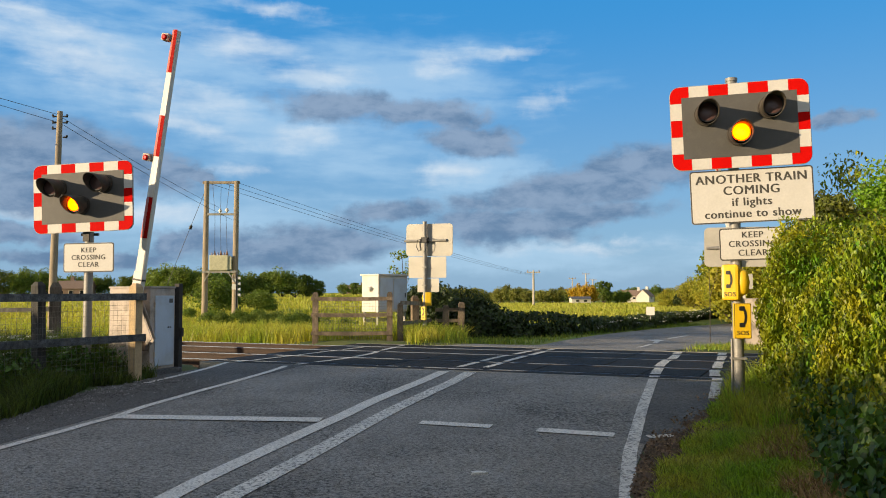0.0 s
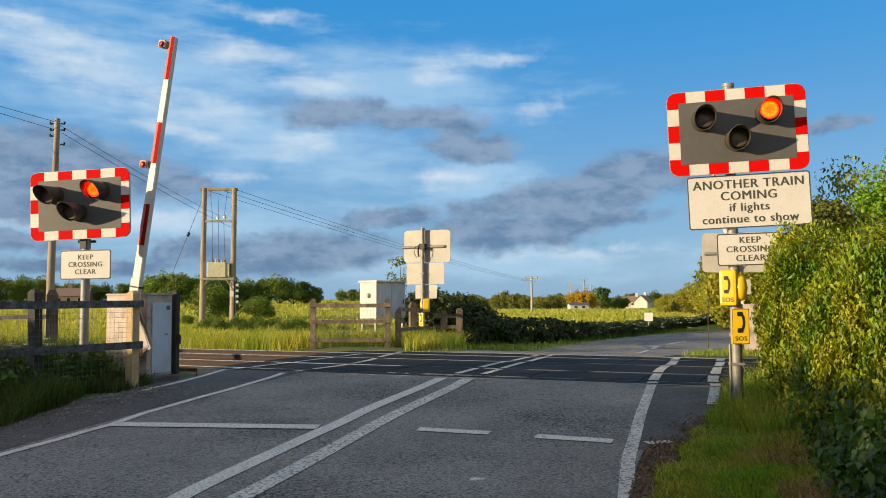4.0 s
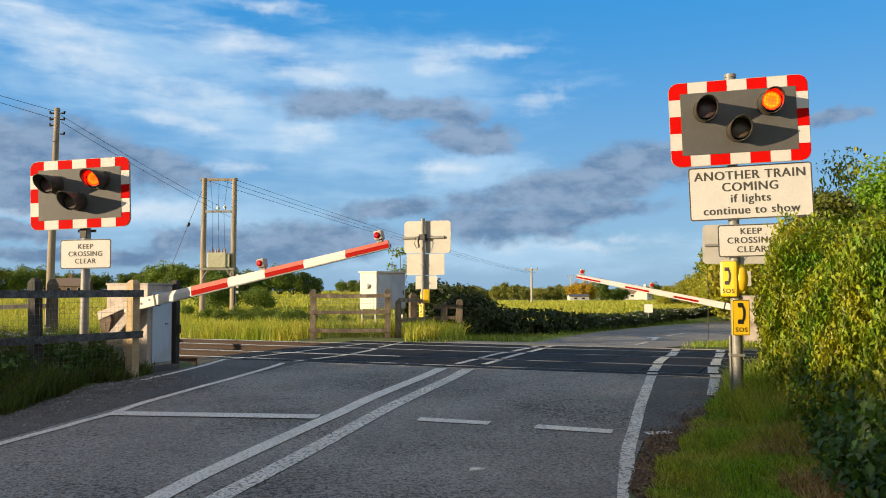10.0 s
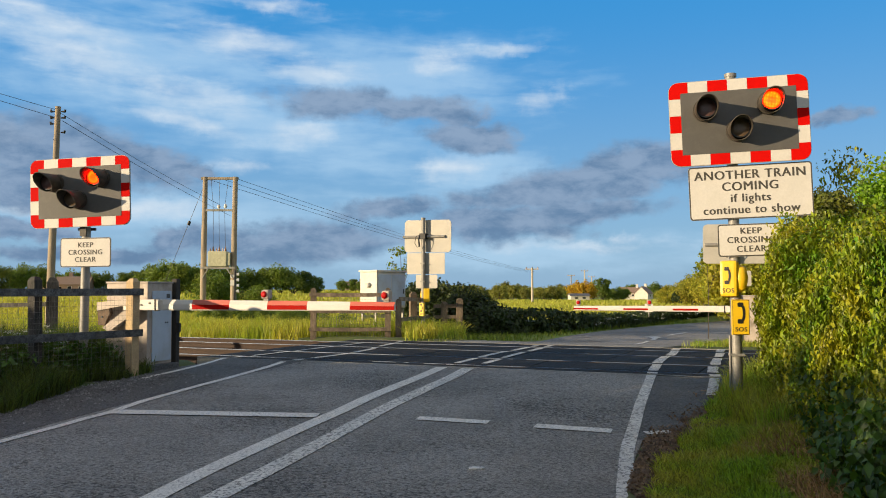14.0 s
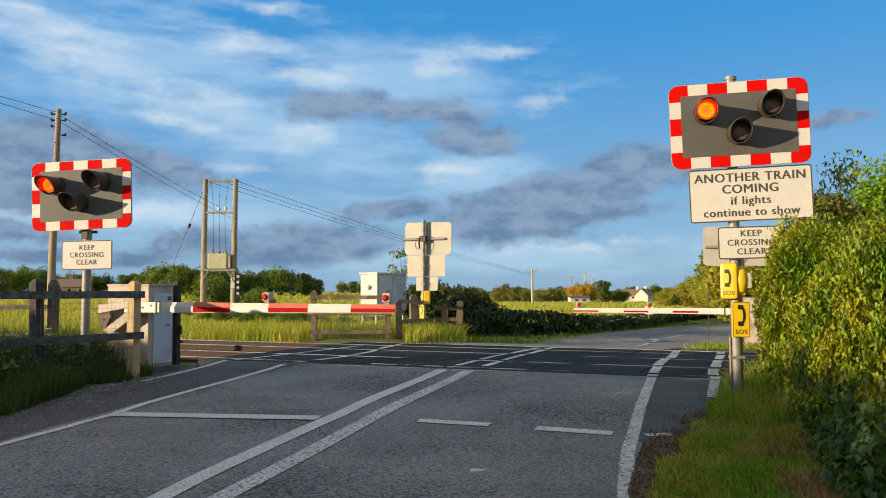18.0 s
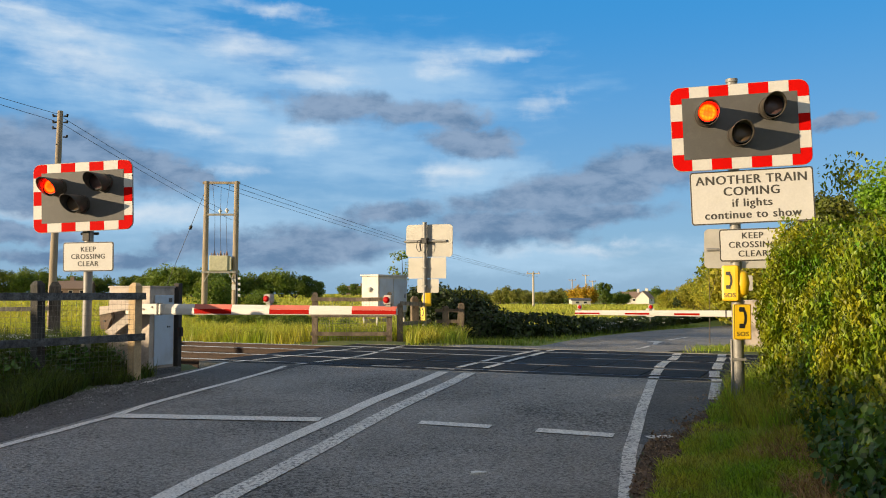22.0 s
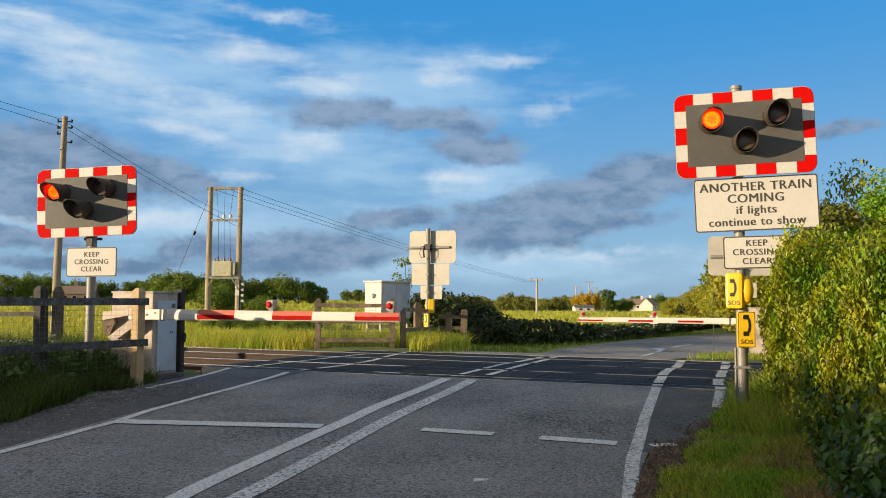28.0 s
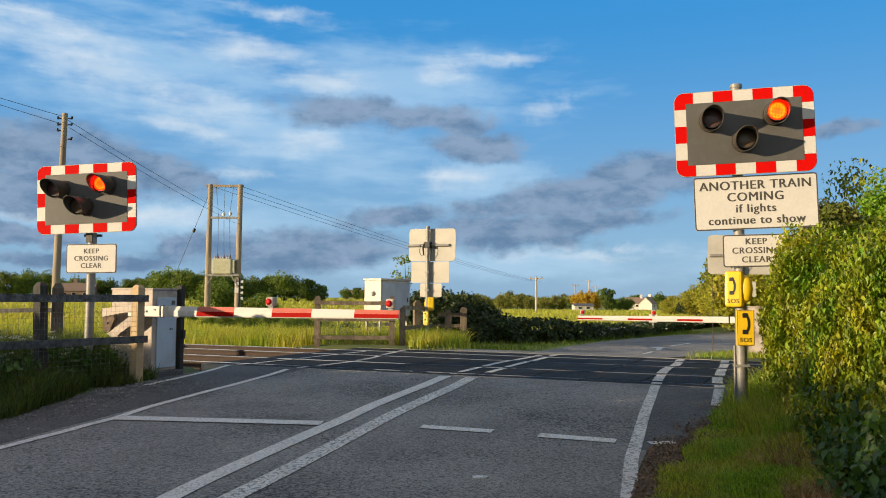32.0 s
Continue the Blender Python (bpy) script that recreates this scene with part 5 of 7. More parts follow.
def netting(a, b, z0, z1, step=0.075, r=0.0019):
    """Square wire netting between two points in plan."""
    a, b = Vector(a), Vector(b)
    n = int((b - a).length / step)
    g = Geo()
    for i in range(n + 1):
        p = a.lerp(b, i / n)
        g.tube([(p.x, p.y, z0), (p.x, p.y, z1)], r, 3, False)
    for j in range(int((z1 - z0) / step) + 1):
        z = z0 + j * step
        g.tube([(a.x, a.y, z), (b.x, b.y, z)], r, 3, False)
    return g


def ground_at(x, y):
    return float(land_z(np.array([x]), np.array([y]))[0])


def build_fences():
    f = thing("fence", pose(0, 0, 0), "weathered dark wooden rail fence with wire netting", "fence", "fences")
    d = Vector((0.511, 0.860))
    end = Vector((-4.72, 12.93))

    def at(k, out=0.0):
        return end - d * k + Vector((-d.y, d.x)) * out
    p = at(0)
    part("post", post_geo(0.15, 0.13, 1.43), "newwood", f, "pale lit timber end post", pose(p.x, p.y, 0.0, 0, 0, -30))
    for k, w, h in ((1.53, 0.15, 1.50), (4.2, 0.18, 1.40), (6.6, 0.18, 1.4)):
        p = at(k, 0.08)
        part("post", post_geo(w, 0.12, h, 0.05), "oldwood", f, "", pose(p.x, p.y, -0.03 - 0.02 * k, 1.0, -0.8, -30))
    for z, h in ((1.225, 0.105), (0.605, 0.105)):
        a, b = at(-0.10, -0.10), at(6.8, -0.10)
        part("rail", bar((a.x, a.y, z), (b.x, b.y, z + 0.03), h, 0.045, 0.015), "railwood", f)
    a, b = at(0.0, -0.06), at(6.8, -0.06)
    tagged(part("netting", netting(a, b, 0.05, 1.16), "mesh", f, "grey square wire netting"), kind="stuff")
    # a second line of posts behind the signal
    g = thing("fence", pose(0, 0, 0), "old dark wooden fence posts with rails along the railway", "fence", "fences")
    back = [Vector((-6.44, 14.0)), Vector((-9.0, 15.4)), Vector((-12.2, 17.0)), Vector((-16.0, 18.8)), Vector((-20.0, 20.7))]
    for i, p in enumerate(back):
        part("post", post_geo(0.17, 0.15, 1.46, 0.08), "oldwood", g, "", pose(p.x, p.y, 0.0, 0, 0.8 * (i % 2), 20))
    for z in (0.55, 1.02):
        for p, q in zip(back, back[1:]):
            part("rail", bar((p.x, p.y, z), (q.x, q.y, z - 0.06), 0.07, 0.04), "oldwood", g)
    # beyond the rails
    h = thing("fence", pose(0, 0, 0), "brown wooden post and rail fence with netting beyond the rails", "fence", "fences")
    z = -0.12
    row = [Vector((-3.52, 23.1)), Vector((-1.50, 23.2))]
    for p in row:
        part("post", post_geo(0.15, 0.14, 1.42, 0.06), "brownwood", h, "", pose(p.x, p.y, z, 0, 0, 4))
    part("post", post_geo(0.15, 0.15, 1.12, 0.07), "brownwood", h, "short round-topped gate post", pose(-1.22, 23.35, z, 0, 0, 10))
    for zz in (0.30, 0.80, 1.24):
        part("rail", bar((-3.62, 23.0, z + zz), (-1.42, 23.1, z + zz), 0.10, 0.04, 0.01), "brownwood", h)
    tagged(part("netting", netting((-3.5, 23.04), (-1.5, 23.14), z + 0.05, z + 1.2, 0.075, 0.003), "mesh", h), kind="stuff")
    k = thing("fence", pose(0, 0, 0), "dark wooden fence beside the far signal, running back from the rails", "fence", "fences")
    for (x0, y0), (x1, y1) in (((-1.2, 23.4), (-0.45, 29.0)),):
        for zz in (0.55, 1.12):
            part("rail", bar((x0, y0, z + zz), (x1, y1, z + zz - 0.1), 0.11, 0.04), "brownwood", k)
        part("post", post_geo(0.22, 0.20, 1.48, 0.09), "brownwood", k, "", pose(-0.95, 27.2, -0.3, 0, 0, 20))
    for x, hgt in ((0.02, 1.20), (0.52, 1.30)):
        part("post", post_geo(0.20, 0.16, hgt, 0.06), "brownwood", k, "", pose(x * 1.0, 27.6, -0.33, 0, 1.5, 5))
    for zz in (0.35, 0.70, 1.05):
        part("rail", bar((-0.30, 27.5, -0.33 + zz), (0.60, 27.65, -0.33 + zz), 0.11, 0.045), "brownwood", k)


def build_cabinet():
    """The relay cabinet on its raised frame beyond the rails."""
    c = thing("relay_cabinet", pose(-2.373, 27.2, -0.3, 0, 0, -36), "pale grey steel relay cabinet raised on a low frame", "cabinet")
    part("cabinet_body", Geo().box(-0.35, -0.02, 0.96, 0.35, 1.45, 2.12, 0.015), "relay", c, "pale grey steel cabinet")
    part("cabinet_roof", Geo().box(-0.39, -0.06, 2.12, 0.39, 1.49, 2.18, 0.012), "relay", c)
    part("vent", Geo().tube([(0.02, -0.02, 1.70), (0.02, -0.07, 1.70), (0.02, -0.08, 1.62)], [0.09, 0.09, 0.03], 12), "relay", c, "round vent cowl")
    for y0, y1 in ((0.05, 0.70), (0.74, 1.40)):
        door = part("cabinet_door", Geo().box(0.352, y0, 1.03, 0.366, y1, 2.04, 0.004), "door", c, "blue-grey steel door")
        part("handle", Geo().box(0.366, y1 - 0.10, 1.42, 0.385, y1 - 0.07, 1.57, 0.004), "black", door)
    for x in (-0.31, 0.25):
        for y in (0.0, 1.36):
            part("leg", Geo().box(x, y, -0.1, x + 0.06, y + 0.06, 0.96), "galv", c)
    part("frame", Geo().box(-0.40, -0.04, 0.14, 0.40, 0.02, 0.24).box(-0.40, 1.42, 0.14, 0.40, 1.48, 0.24).box(0.36, -0.04, 0.14, 0.42, 1.48, 0.24), "concrete", c, "pale base frame")
    part("frame_panel", Geo().box(-0.33, 0.02, 0.62, -0.28, 1.40, 0.74), "relay", c)


# ---------------------------------------------------------------- overhead line
def wire(pts, sag, name="overhead_wire", r=0.011, label="thin dark overhead wire between poles"):
    a, b = Vector(pts[0]), Vector(pts[1])
    line = [a.lerp(b, i / 16) - Vector((0, 0, sag * 4 * (i / 16) * (1 - i / 16))) for i in range(17)]
    return tagged(part(name, Geo().tube(line, r, 5), "wire"), label, "wire", "overhead wires")


def build_poles():
    p = thing("telegraph_pole", pose(-14.78, 32.0, -0.4), "tall brown wooden pole carrying wires", "pole", "telegraph poles")
    part("pole", Geo().tube([(-0.05, 0, -0.5), (0.0, 0, 3.0), (0.12, 0, 8.62)], [0.155, 0.14, 0.10], 14), "pole", p, "brown weathered wooden pole")
    for i, z in enumerate((8.42, 8.18, 7.95, 7.62)):
        for s in (-1, 1):
            if (i + (s > 0)) % 2 == 0 or i < 2:
                part("insulator", Geo().tube([(0.12 + s * 0.12, 0, z), (0.12 + s * 0.26, 0, z), (0.12 + s * 0.28, 0, z + 0.08)], [0.02, 0.05, 0.04], 8), "black", p)
    part("step_iron", Geo().tube([(0.1, -0.14, 7.3), (0.1, -0.3, 7.3)], 0.015, 6), "galv", p)
    h = thing("transformer_pole", pose(-14.55, 55.0, -0.4), "twin wooden poles carrying a pale green transformer", "pole", "telegraph poles")
    for x in (-0.98, 0.98):
        part("pole", Geo().tube([(x - 0.02, 0, -0.6), (x, 0, 4.0), (x + 0.04, 0, 8.98)], [0.20, 0.185, 0.155], 14), "pole", h)
    part("top_beam", Geo().box(-1.20, -0.09, 8.80, 1.22, 0.09, 8.96, 0.01), "pole", h)
    part("cross_beam", Geo().box(-1.0, -0.14, 6.72, 1.0, -0.06, 6.86, 0.01), "concrete", h, "pale cross beam")
    part("platform_beam", Geo().box(-1.12, -0.30, 2.98, 1.12, -0.18, 3.12, 0.01).box(-1.12, 0.18, 2.98, 1.12, 0.30, 3.12, 0.01), "concrete", h, "pale platform beam")
    for x in (-1, 1):
        part("brace", Geo().tube([(x * 0.98, -0.22, 2.4), (x * 0.6, -0.24, 3.0)], 0.04, 6), "concrete", h)
    tank = part("transformer", Geo().box(-0.62, -0.42, 3.13, 0.60, 0.42, 4.12, 0.05), "transformer", h, "pale green steel transformer tank")
    for i in range(7):
        part("cooling_fin", Geo().box(0.62, -0.36 + i * 0.115, 3.2, 0.80, -0.33 + i * 0.115, 4.02), "transformer", tank)
    for x in (-0.4, 0.0, 0.4):
        part("bushing", Geo().tube([(x, 0.1, 4.12), (x, 0.1, 4.22), (x, 0.1, 4.30), (x, 0.1, 4.44)], [0.07, 0.09, 0.05, 0.03], 10), "ceramic", tank)
        part("bushing", Geo().tube([(x - 0.1, -0.2, 4.12), (x - 0.1, -0.2, 4.30)], [0.05, 0.03], 8), "ceramic", tank)
        part("drop_lead", Geo().tube([(x, 0.1, 4.44), (x * 0.9, -0.1, 6.9), (x * 1.4, 0, 8.8)], 0.013, 5), "wire", h)
    for i in range(4):
        part("insulator", Geo().tube([(1.16, -0.1, 1.55 + 0.36 * i), (1.34, -0.1, 1.55 + 0.36 * i)], [0.07, 0.11], 8), "white", h, "white porcelain insulator")
    for x, z in ((-0.02, 6.86), (0.42, 6.90)):
        part("insulator", Geo().tube([(x, -0.1, z), (x, -0.1, z + 0.16), (x, -0.1, z + 0.30)], [0.04, 0.13, 0.05], 8), "white", h, "white porcelain insulator")
    part("warning_plate", Geo().box(0.82, -0.22, 1.9, 1.12, -0.20, 2.25).box(0.82, -0.22, 2.4, 1.12, -0.20, 2.6), "white", h, "small white warning plates")
    part("cable_guard", Geo().tube([(1.08, -0.16, -0.3), (1.10, -0.16, 2.9)], 0.07, 8), "black", h)
    part("stay_wire", Geo().tube([(-0.98, 0, 8.5), (-4.6, 1.0, 0.1)], 0.016, 5), "wire", h)
    part("stay_insulator", Geo().tube([(-2.0, 0.28, 6.1), (-2.1, 0.31, 5.86)], 0.10, 8), "black", h)
    hx, hy, hz = -14.55, 55.0, -0.4
    # spans
    wire([(-14.55, 32, 7.96), (hx, hy, 6.78)], 0.12, r=0.010)
    wire([(-14.5, 32, 7.68), (hx + 0.72, hy, 6.05)], 0.12, r=0.010)
    wire([(-14.75, 32, 8.10), (-30, 22.0, 12.2)], 0.15, r=0.010)
    wire([(-14.75, 32, 7.80), (-30, 22.0, 12.3)], 0.15, r=0.010)
    far = [(17.4, 165.0, 6.9), (45.4, 300.0, 9.2), (50.2, 300.0, 10.8), (54.4, 310.0, 9.0)]
    for dx in (-1.0, 0.0, 1.0):
        wire([(hx + dx, hy, hz + 8.9), (17.4 + dx * 0.8, 165.0, 4.6)], 0.5, r=0.014)
    for x, y, tall in far:
        zb = ground_at(x, y)
        q = thing("telegraph_pole", pose(x, y, zb), "distant pale wooden pole with a short crossarm in a field", "pole", "telegraph poles")
        part("pole", Geo().tube([(0, 0, -0.5), (0, 0, tall)], [0.26, 0.18], 10), "pole_far", q)
        part("crossarm", Geo().box(-1.3, -0.08, tall - 0.35, 1.3, 0.08, tall - 0.15, 0.01), "pole_far", q)
        for dx in (-1.1, 0, 1.1):
            part("insulator", Geo().tube([(dx, 0, tall - 0.15), (dx, 0, tall + 0.2)], [0.10, 0.06], 6), "ceramic", q)


# ---------------------------------------------------------------- far buildings
def house(m, w, d, h, roof_h, wall, label, chimney=True, windows=2, roof="roof"):
    """A gabled house; its gable ends face along x."""
    b = thing("house", m, label, "house", "far houses")
    g = Geo()
    g.add([(-w / 2, -d / 2, -1), (w / 2, -d / 2, -1), (w / 2, d / 2, -1), (-w / 2, d / 2, -1), (-w / 2, -d / 2, h), (w / 2, -d / 2, h), (w / 2, d / 2, h), (-w / 2, d / 2, h), (-w / 2, 0, h + roof_h), (w / 2, 0, h + roof_h)],
          [(0, 1, 5, 4), (2, 3, 7, 6), (1, 2, 6, 9, 5), (3, 0, 4, 8, 7), (3, 2, 1, 0)])
    part("wall", g, wall, b)
    r = Geo()
    o = 0.3
    for s in (-1, 1):
        y1, z1 = s * (d / 2 + o), h - o * roof_h / (d / 2)
        r.add([(-w / 2 - o, 0, h + roof_h + 0.12), (w / 2 + o, 0, h + roof_h + 0.12), (w / 2 + o, y1, z1 + 0.12), (-w / 2 - o, y1, z1 + 0.12),
               (-w / 2 - o, 0, h + roof_h), (w / 2 + o, 0, h + roof_h), (w / 2 + o, y1, z1), (-w / 2 - o, y1, z1)],
              [(0, 1, 2, 3), (7, 6, 5, 4), (0, 3, 7, 4), (1, 5, 6, 2), (2, 6, 7, 3)])
    top = part("roof", r, roof, b)
    if chimney:
        part("chimney", Geo().box(w / 2 - 1.2, -0.5, h + roof_h - 0.8, w / 2 - 0.2, 0.5, h + roof_h + 1.3, 0.03), wall, top)
    for i in range(windows):
        x = -w / 2 + w * (i + 0.7) / (windows + 0.4)
        win = part("window", Geo().box(x - 0.6, -d / 2 - 0.05, h * 0.35, x + 0.6, -d / 2 + 0.05, h * 0.75), "render_white", b)
        part("pane", Geo().box(x - 0.5, -d / 2 - 0.07, h * 0.37, x + 0.5, -d / 2 - 0.045, h * 0.73), "glass", win)
    return b


def build_far():
    def put(px, y, z=None):
        x = px * y
        return x, y, ground_at(x, y)
    x, y, z = put(0.231, 360)
    house(pose(x - 3.2, y + 4, z + 0.9, 0, 0, -14), 8.0, 6.0, 2.3, 2.4, "render_white", "white rendered house with brown tiled roof among trees", True, 2)
    house(pose(x + 1.4, y - 3, z + 0.9, 0, 0, 58), 6.5, 5.6, 2.2, 2.7, "render_white", "white gabled house wing with brown roof", True, 1)
    x, y, z = put(0.160, 270)
    house(pose(x, y, z + 0.2, 0, 0, 5), 6.0, 4.0, 1.5, 0.6, "render_white", "low white farm shed at the field's edge", False, 2, "slate")
    for u, w in ((-0.455, 9), (-0.430, 7), (-0.105, 8)):
        x, y, z = put(u, 235 if u < -0.3 else 420)
        house(pose(x, y, z, 0, 0, 8), w, 6, 2.4, 2.0, "roof", "distant red brick house half hidden by trees", True, 2)
    s = thing("road_sign", pose(9.95, 41.0, ground_at(9.95, 41.0), 0, 0, -20), "small white sign on a post beside the far hedge", "road sign")
    part("post", Geo().tube([(0, 0.03, -0.3), (0, 0.03, 1.0)], 0.035, 8), "galv", s)
    part("sign_plate", Geo().prism(rounded(-0.20, 0.60, 0.20, 1.00, 0.04), -0.01, 0.01), "white", s)


build_fences()
build_cabinet()
build_poles()
build_far()


# ---------------------------------------------------------------- growing things
def crown_points(rng, n, radius, height, base, clumps, spread=0.34):
    """Leaf places and outward directions for an uneven crown of clumps."""
    k = rng.normal(size=(clumps, 3))
    k /= np.linalg.norm(k, axis=1)[:, None]
    k *= rng.uniform(0.25, 1.0, (clumps, 1)) ** 0.5
    cen = k * np.array([radius, radius, height / 2]) * (1 - spread * 0.6) + [0, 0, base + height / 2]
    rad = radius * spread * rng.uniform(0.6, 1.3, clumps)
    pick = rng.integers(0, clumps, n)
    d = rng.normal(size=(n, 3))
    d /= np.linalg.norm(d, axis=1)[:, None]
    pts = cen[pick] + d * rad[pick][:, None] * rng.uniform(0.55, 1.08, (n, 1)) * np.array([1, 1, 0.85])
    keep = pts[:, 2] > base * 0.7
    return pts[keep], d[keep]


def make_tree(seed, tall, radius, leaf, n, material, label, base=0.28, name="tree", clumps=30, trunk=True, spread=0.34):
    rng = np.random.default_rng(seed)
    t = thing(name, pose(0, 0, -50), label, "tree" if name == "tree" else name, "trees" if name == "tree" else "bushes")
    b = tall * base
    if trunk:
        g = Geo().tube([(0, 0, -0.4), (0.02 * tall, 0, b), (0, 0.02 * tall, tall * 0.75)], [tall * 0.035, tall * 0.026, tall * 0.006], 10)
        for i in range(6):
            a = i * 2.4 + seed
            z = b * (0.8 + 0.2 * i / 2)
            g.tube([(0, 0, z), (math.cos(a) * radius * 0.35, math.sin(a) * radius * 0.35, z + tall * 0.16), (math.cos(a) * radius * 0.65, math.sin(a) * radius * 0.65, z + tall * 0.30)], [tall * 0.016, tall * 0.009, tall * 0.003], 6)
        part("trunk", g, "bark", t)
    pts, out = crown_points(rng, n, radius, tall - b, b, clumps, spread)
    me = leaves_mesh("crown", pts, leaf, rng, 0.3, out, 0.7)
    me.materials.append(M[material])
    ob = new("crown", me)
    ob.parent = t
    return t


def place(src, x, y, scale, turn, z=None, squash=1.0):
    ob = copy_thing(src, pose(x, y, ground_at(x, y) - 0.05 if z is None else z, 0, 0, turn))
    ob.scale = (scale, scale, scale * squash)
    return ob


def drop(src):
    for o in (*src.children_recursive, src):
        bpy.data.objects.remove(o)


def build_trees():
    oak = [make_tree(11 + i, 8.0, 4.3, 0.46, 4600, "leaf_field", "broad green oak in a distant tree line", 0.03, clumps=38) for i in range(4)]
    tall_t = [make_tree(31 + i, 9.0, 2.9, 0.55, 2200, "leaf_field", "upright green tree in a distant tree line", 0.03, clumps=30) for i in range(2)]
    far_t = [make_tree(61 + i, 8.0, 4.0, 0.55, 3000, "leaf_far", "sunlit olive-green tree beyond the far field", 0.02, clumps=34) for i in range(3)]
    bank_t = [make_tree(71 + i, 8.0, 4.2, 0.42, 4200, "leaf_bank", "sunlit yellow-green tree on the far road's bank", 0.0, clumps=40) for i in range(3)]
    gold = make_tree(41, 7.0, 4.0, 0.6, 2200, "leaf_yellow", "golden yellow tree in evening sun", 0.1, clumps=26)
    shrub = [make_tree(51 + i, 2.4, 1.7, 0.16, 3600, "leaf_field", "rounded green shrub at the field's edge", 0.02, "bush", 30, False, 0.42) for i in range(3)]
    rng = random.Random(4)
    # the line beyond the left-hand fields: azimuth tangent, distance, height
    for u, y, h in [(-0.56, 190, 7.6), (-0.545, 205, 8.6), (-0.52, 215, 8.6), (-0.495, 210, 9.6), (-0.475, 225, 8.4), (-0.455, 250, 7.4), (-0.435, 255, 7.6), (-0.415, 250, 7.6),
                    (-0.400, 240, 7.8), (-0.375, 225, 6.8), (-0.365, 230, 7.6), (-0.345, 205, 8.6), (-0.330, 190, 8.4), (-0.312, 185, 8.6), (-0.295, 190, 8.2), (-0.275, 185, 8.0), (-0.255, 195, 8.4),
                    (-0.235, 200, 7.4), (-0.222, 190, 7.2), (-0.208, 190, 7.6), (-0.192, 190, 7.8), (-0.176, 190, 7.6), (-0.160, 192, 6.8), (-0.150, 196, 5.4), (-0.285, 210, 8.6), (-0.31, 215, 8.8),
                    (-0.118, 260, 5.2), (-0.104, 270, 5.0), (-0.095, 265, 4.4), (-0.54, 260, 7), (-0.46, 280, 7.5), (-0.50, 260, 8.0)]:
        src = rng.choice(oak)
        place(src, u * y, y, h / 8.0 * rng.uniform(0.78, 0.96), rng.uniform(0, 360))
    # the line beyond the right-hand field
    u = -0.02
    while u < 0.150:
        y = rng.uniform(285, 330)
        h = rng.uniform(4.4, 6.4)
        place(rng.choice(far_t), u * y, y, h / 8.0, rng.uniform(0, 360))
        if rng.random() < 0.6:
            place(rng.choice(far_t), u * (y + 60) + 2, y + 60, h / 6.4, rng.uniform(0, 360))
        u += rng.uniform(0.005, 0.009)
    for u, y, s, src in ((0.158, 284, 0.95, gold), (0.168, 280, 0.98, gold), (0.176, 290, 0.85, gold), (0.188, 262, 0.96, tall_t[0]), (0.193, 266, 0.62, oak[1]), (0.204, 270, 0.62, oak[0]), (0.213, 272, 0.56, oak[2]), (0.150, 300, 0.62, oak[3]), (0.249, 420, 1.1, oak[2]), (0.238, 430, 0.9, oak[1]), (0.222, 440, 1.0, oak[3]), (0.256, 330, 0.6, far_t[0]), (0.262, 300, 0.6, far_t[1])):
        place(src, u * y, y, s, 40 + 900 * u)
    # the sunlit bank along the far road's right-hand side
    for i in range(72):
        k = i / 71
        y = 125 - 80 * k + rng.uniform(-5, 5)
        x = y * (0.262 + 0.125 * k) + rng.uniform(-1.5, 3)
        h = min(2.3 + 4.0 * k, 4.4) + rng.uniform(-0.4, 0.5)
        place(rng.choice(bank_t), x, y, h / 8.0, rng.uniform(0, 360))
    for i in range(14):
        y = 44 - i * 1.3
        place(rng.choice(bank_t), y * 0.40 + 1.6 + rng.uniform(0, 2.5), y, 0.30 + rng.uniform(0, 0.05), rng.uniform(0, 360))
    # shrubs about the twin pole and behind the tall grass
    for u, y, s in ((-0.270, 62, 1.15), (-0.255, 66, 0.85), (-0.217, 66, 0.80), (-0.207, 68, 0.55), (-0.168, 40, 0.34), (-0.18, 38, 0.32), (-0.198, 42, 0.34), (-0.22, 44, 0.36), (-0.24, 46, 0.36), (-0.155, 36, 0.30), (-0.27, 46, 0.32), (-0.3, 50, 0.34), (-0.14, 34, 0.30), (-0.19, 36, 0.32), (-0.21, 38, 0.32), (-0.23, 39, 0.30), (-0.26, 41, 0.32), (-0.28, 43, 0.30), (-0.17, 34, 0.26), (-0.12, 33, 0.28), (-0.105, 32, 0.26)):
        place(rng.choice(shrub), u * y, y, s, rng.uniform(0, 360))
    for src in oak + tall_t + far_t + bank_t + [gold] + shrub:
        drop(src)
    # the sapling behind the relay cabinet
    sap = make_tree(77, 3.2, 0.6, 0.10, 420, "leaf_ivy", "thin sapling with pale new leaves behind the cabinet", 0.55, clumps=12, trunk=False, spread=0.40)
    part("trunk", Geo().tube([(0, 0, -0.3), (0.05, 0, 1.6), (0, 0, 3.0)], [0.03, 0.022, 0.006], 6).tube([(0.04, 0, 1.5), (0.35, 0, 2.4)], [0.016, 0.005], 5).tube([(0.04, 0, 1.7), (-0.35, 0.1, 2.6)], [0.014, 0.005], 5), "bark", sap)
    twig = make_tree(78, 3.3, 0.5, 0.10, 380, "leaf_ivy", "spindly sapling beside the far signal", 0.55, clumps=10, trunk=False, spread=0.42)
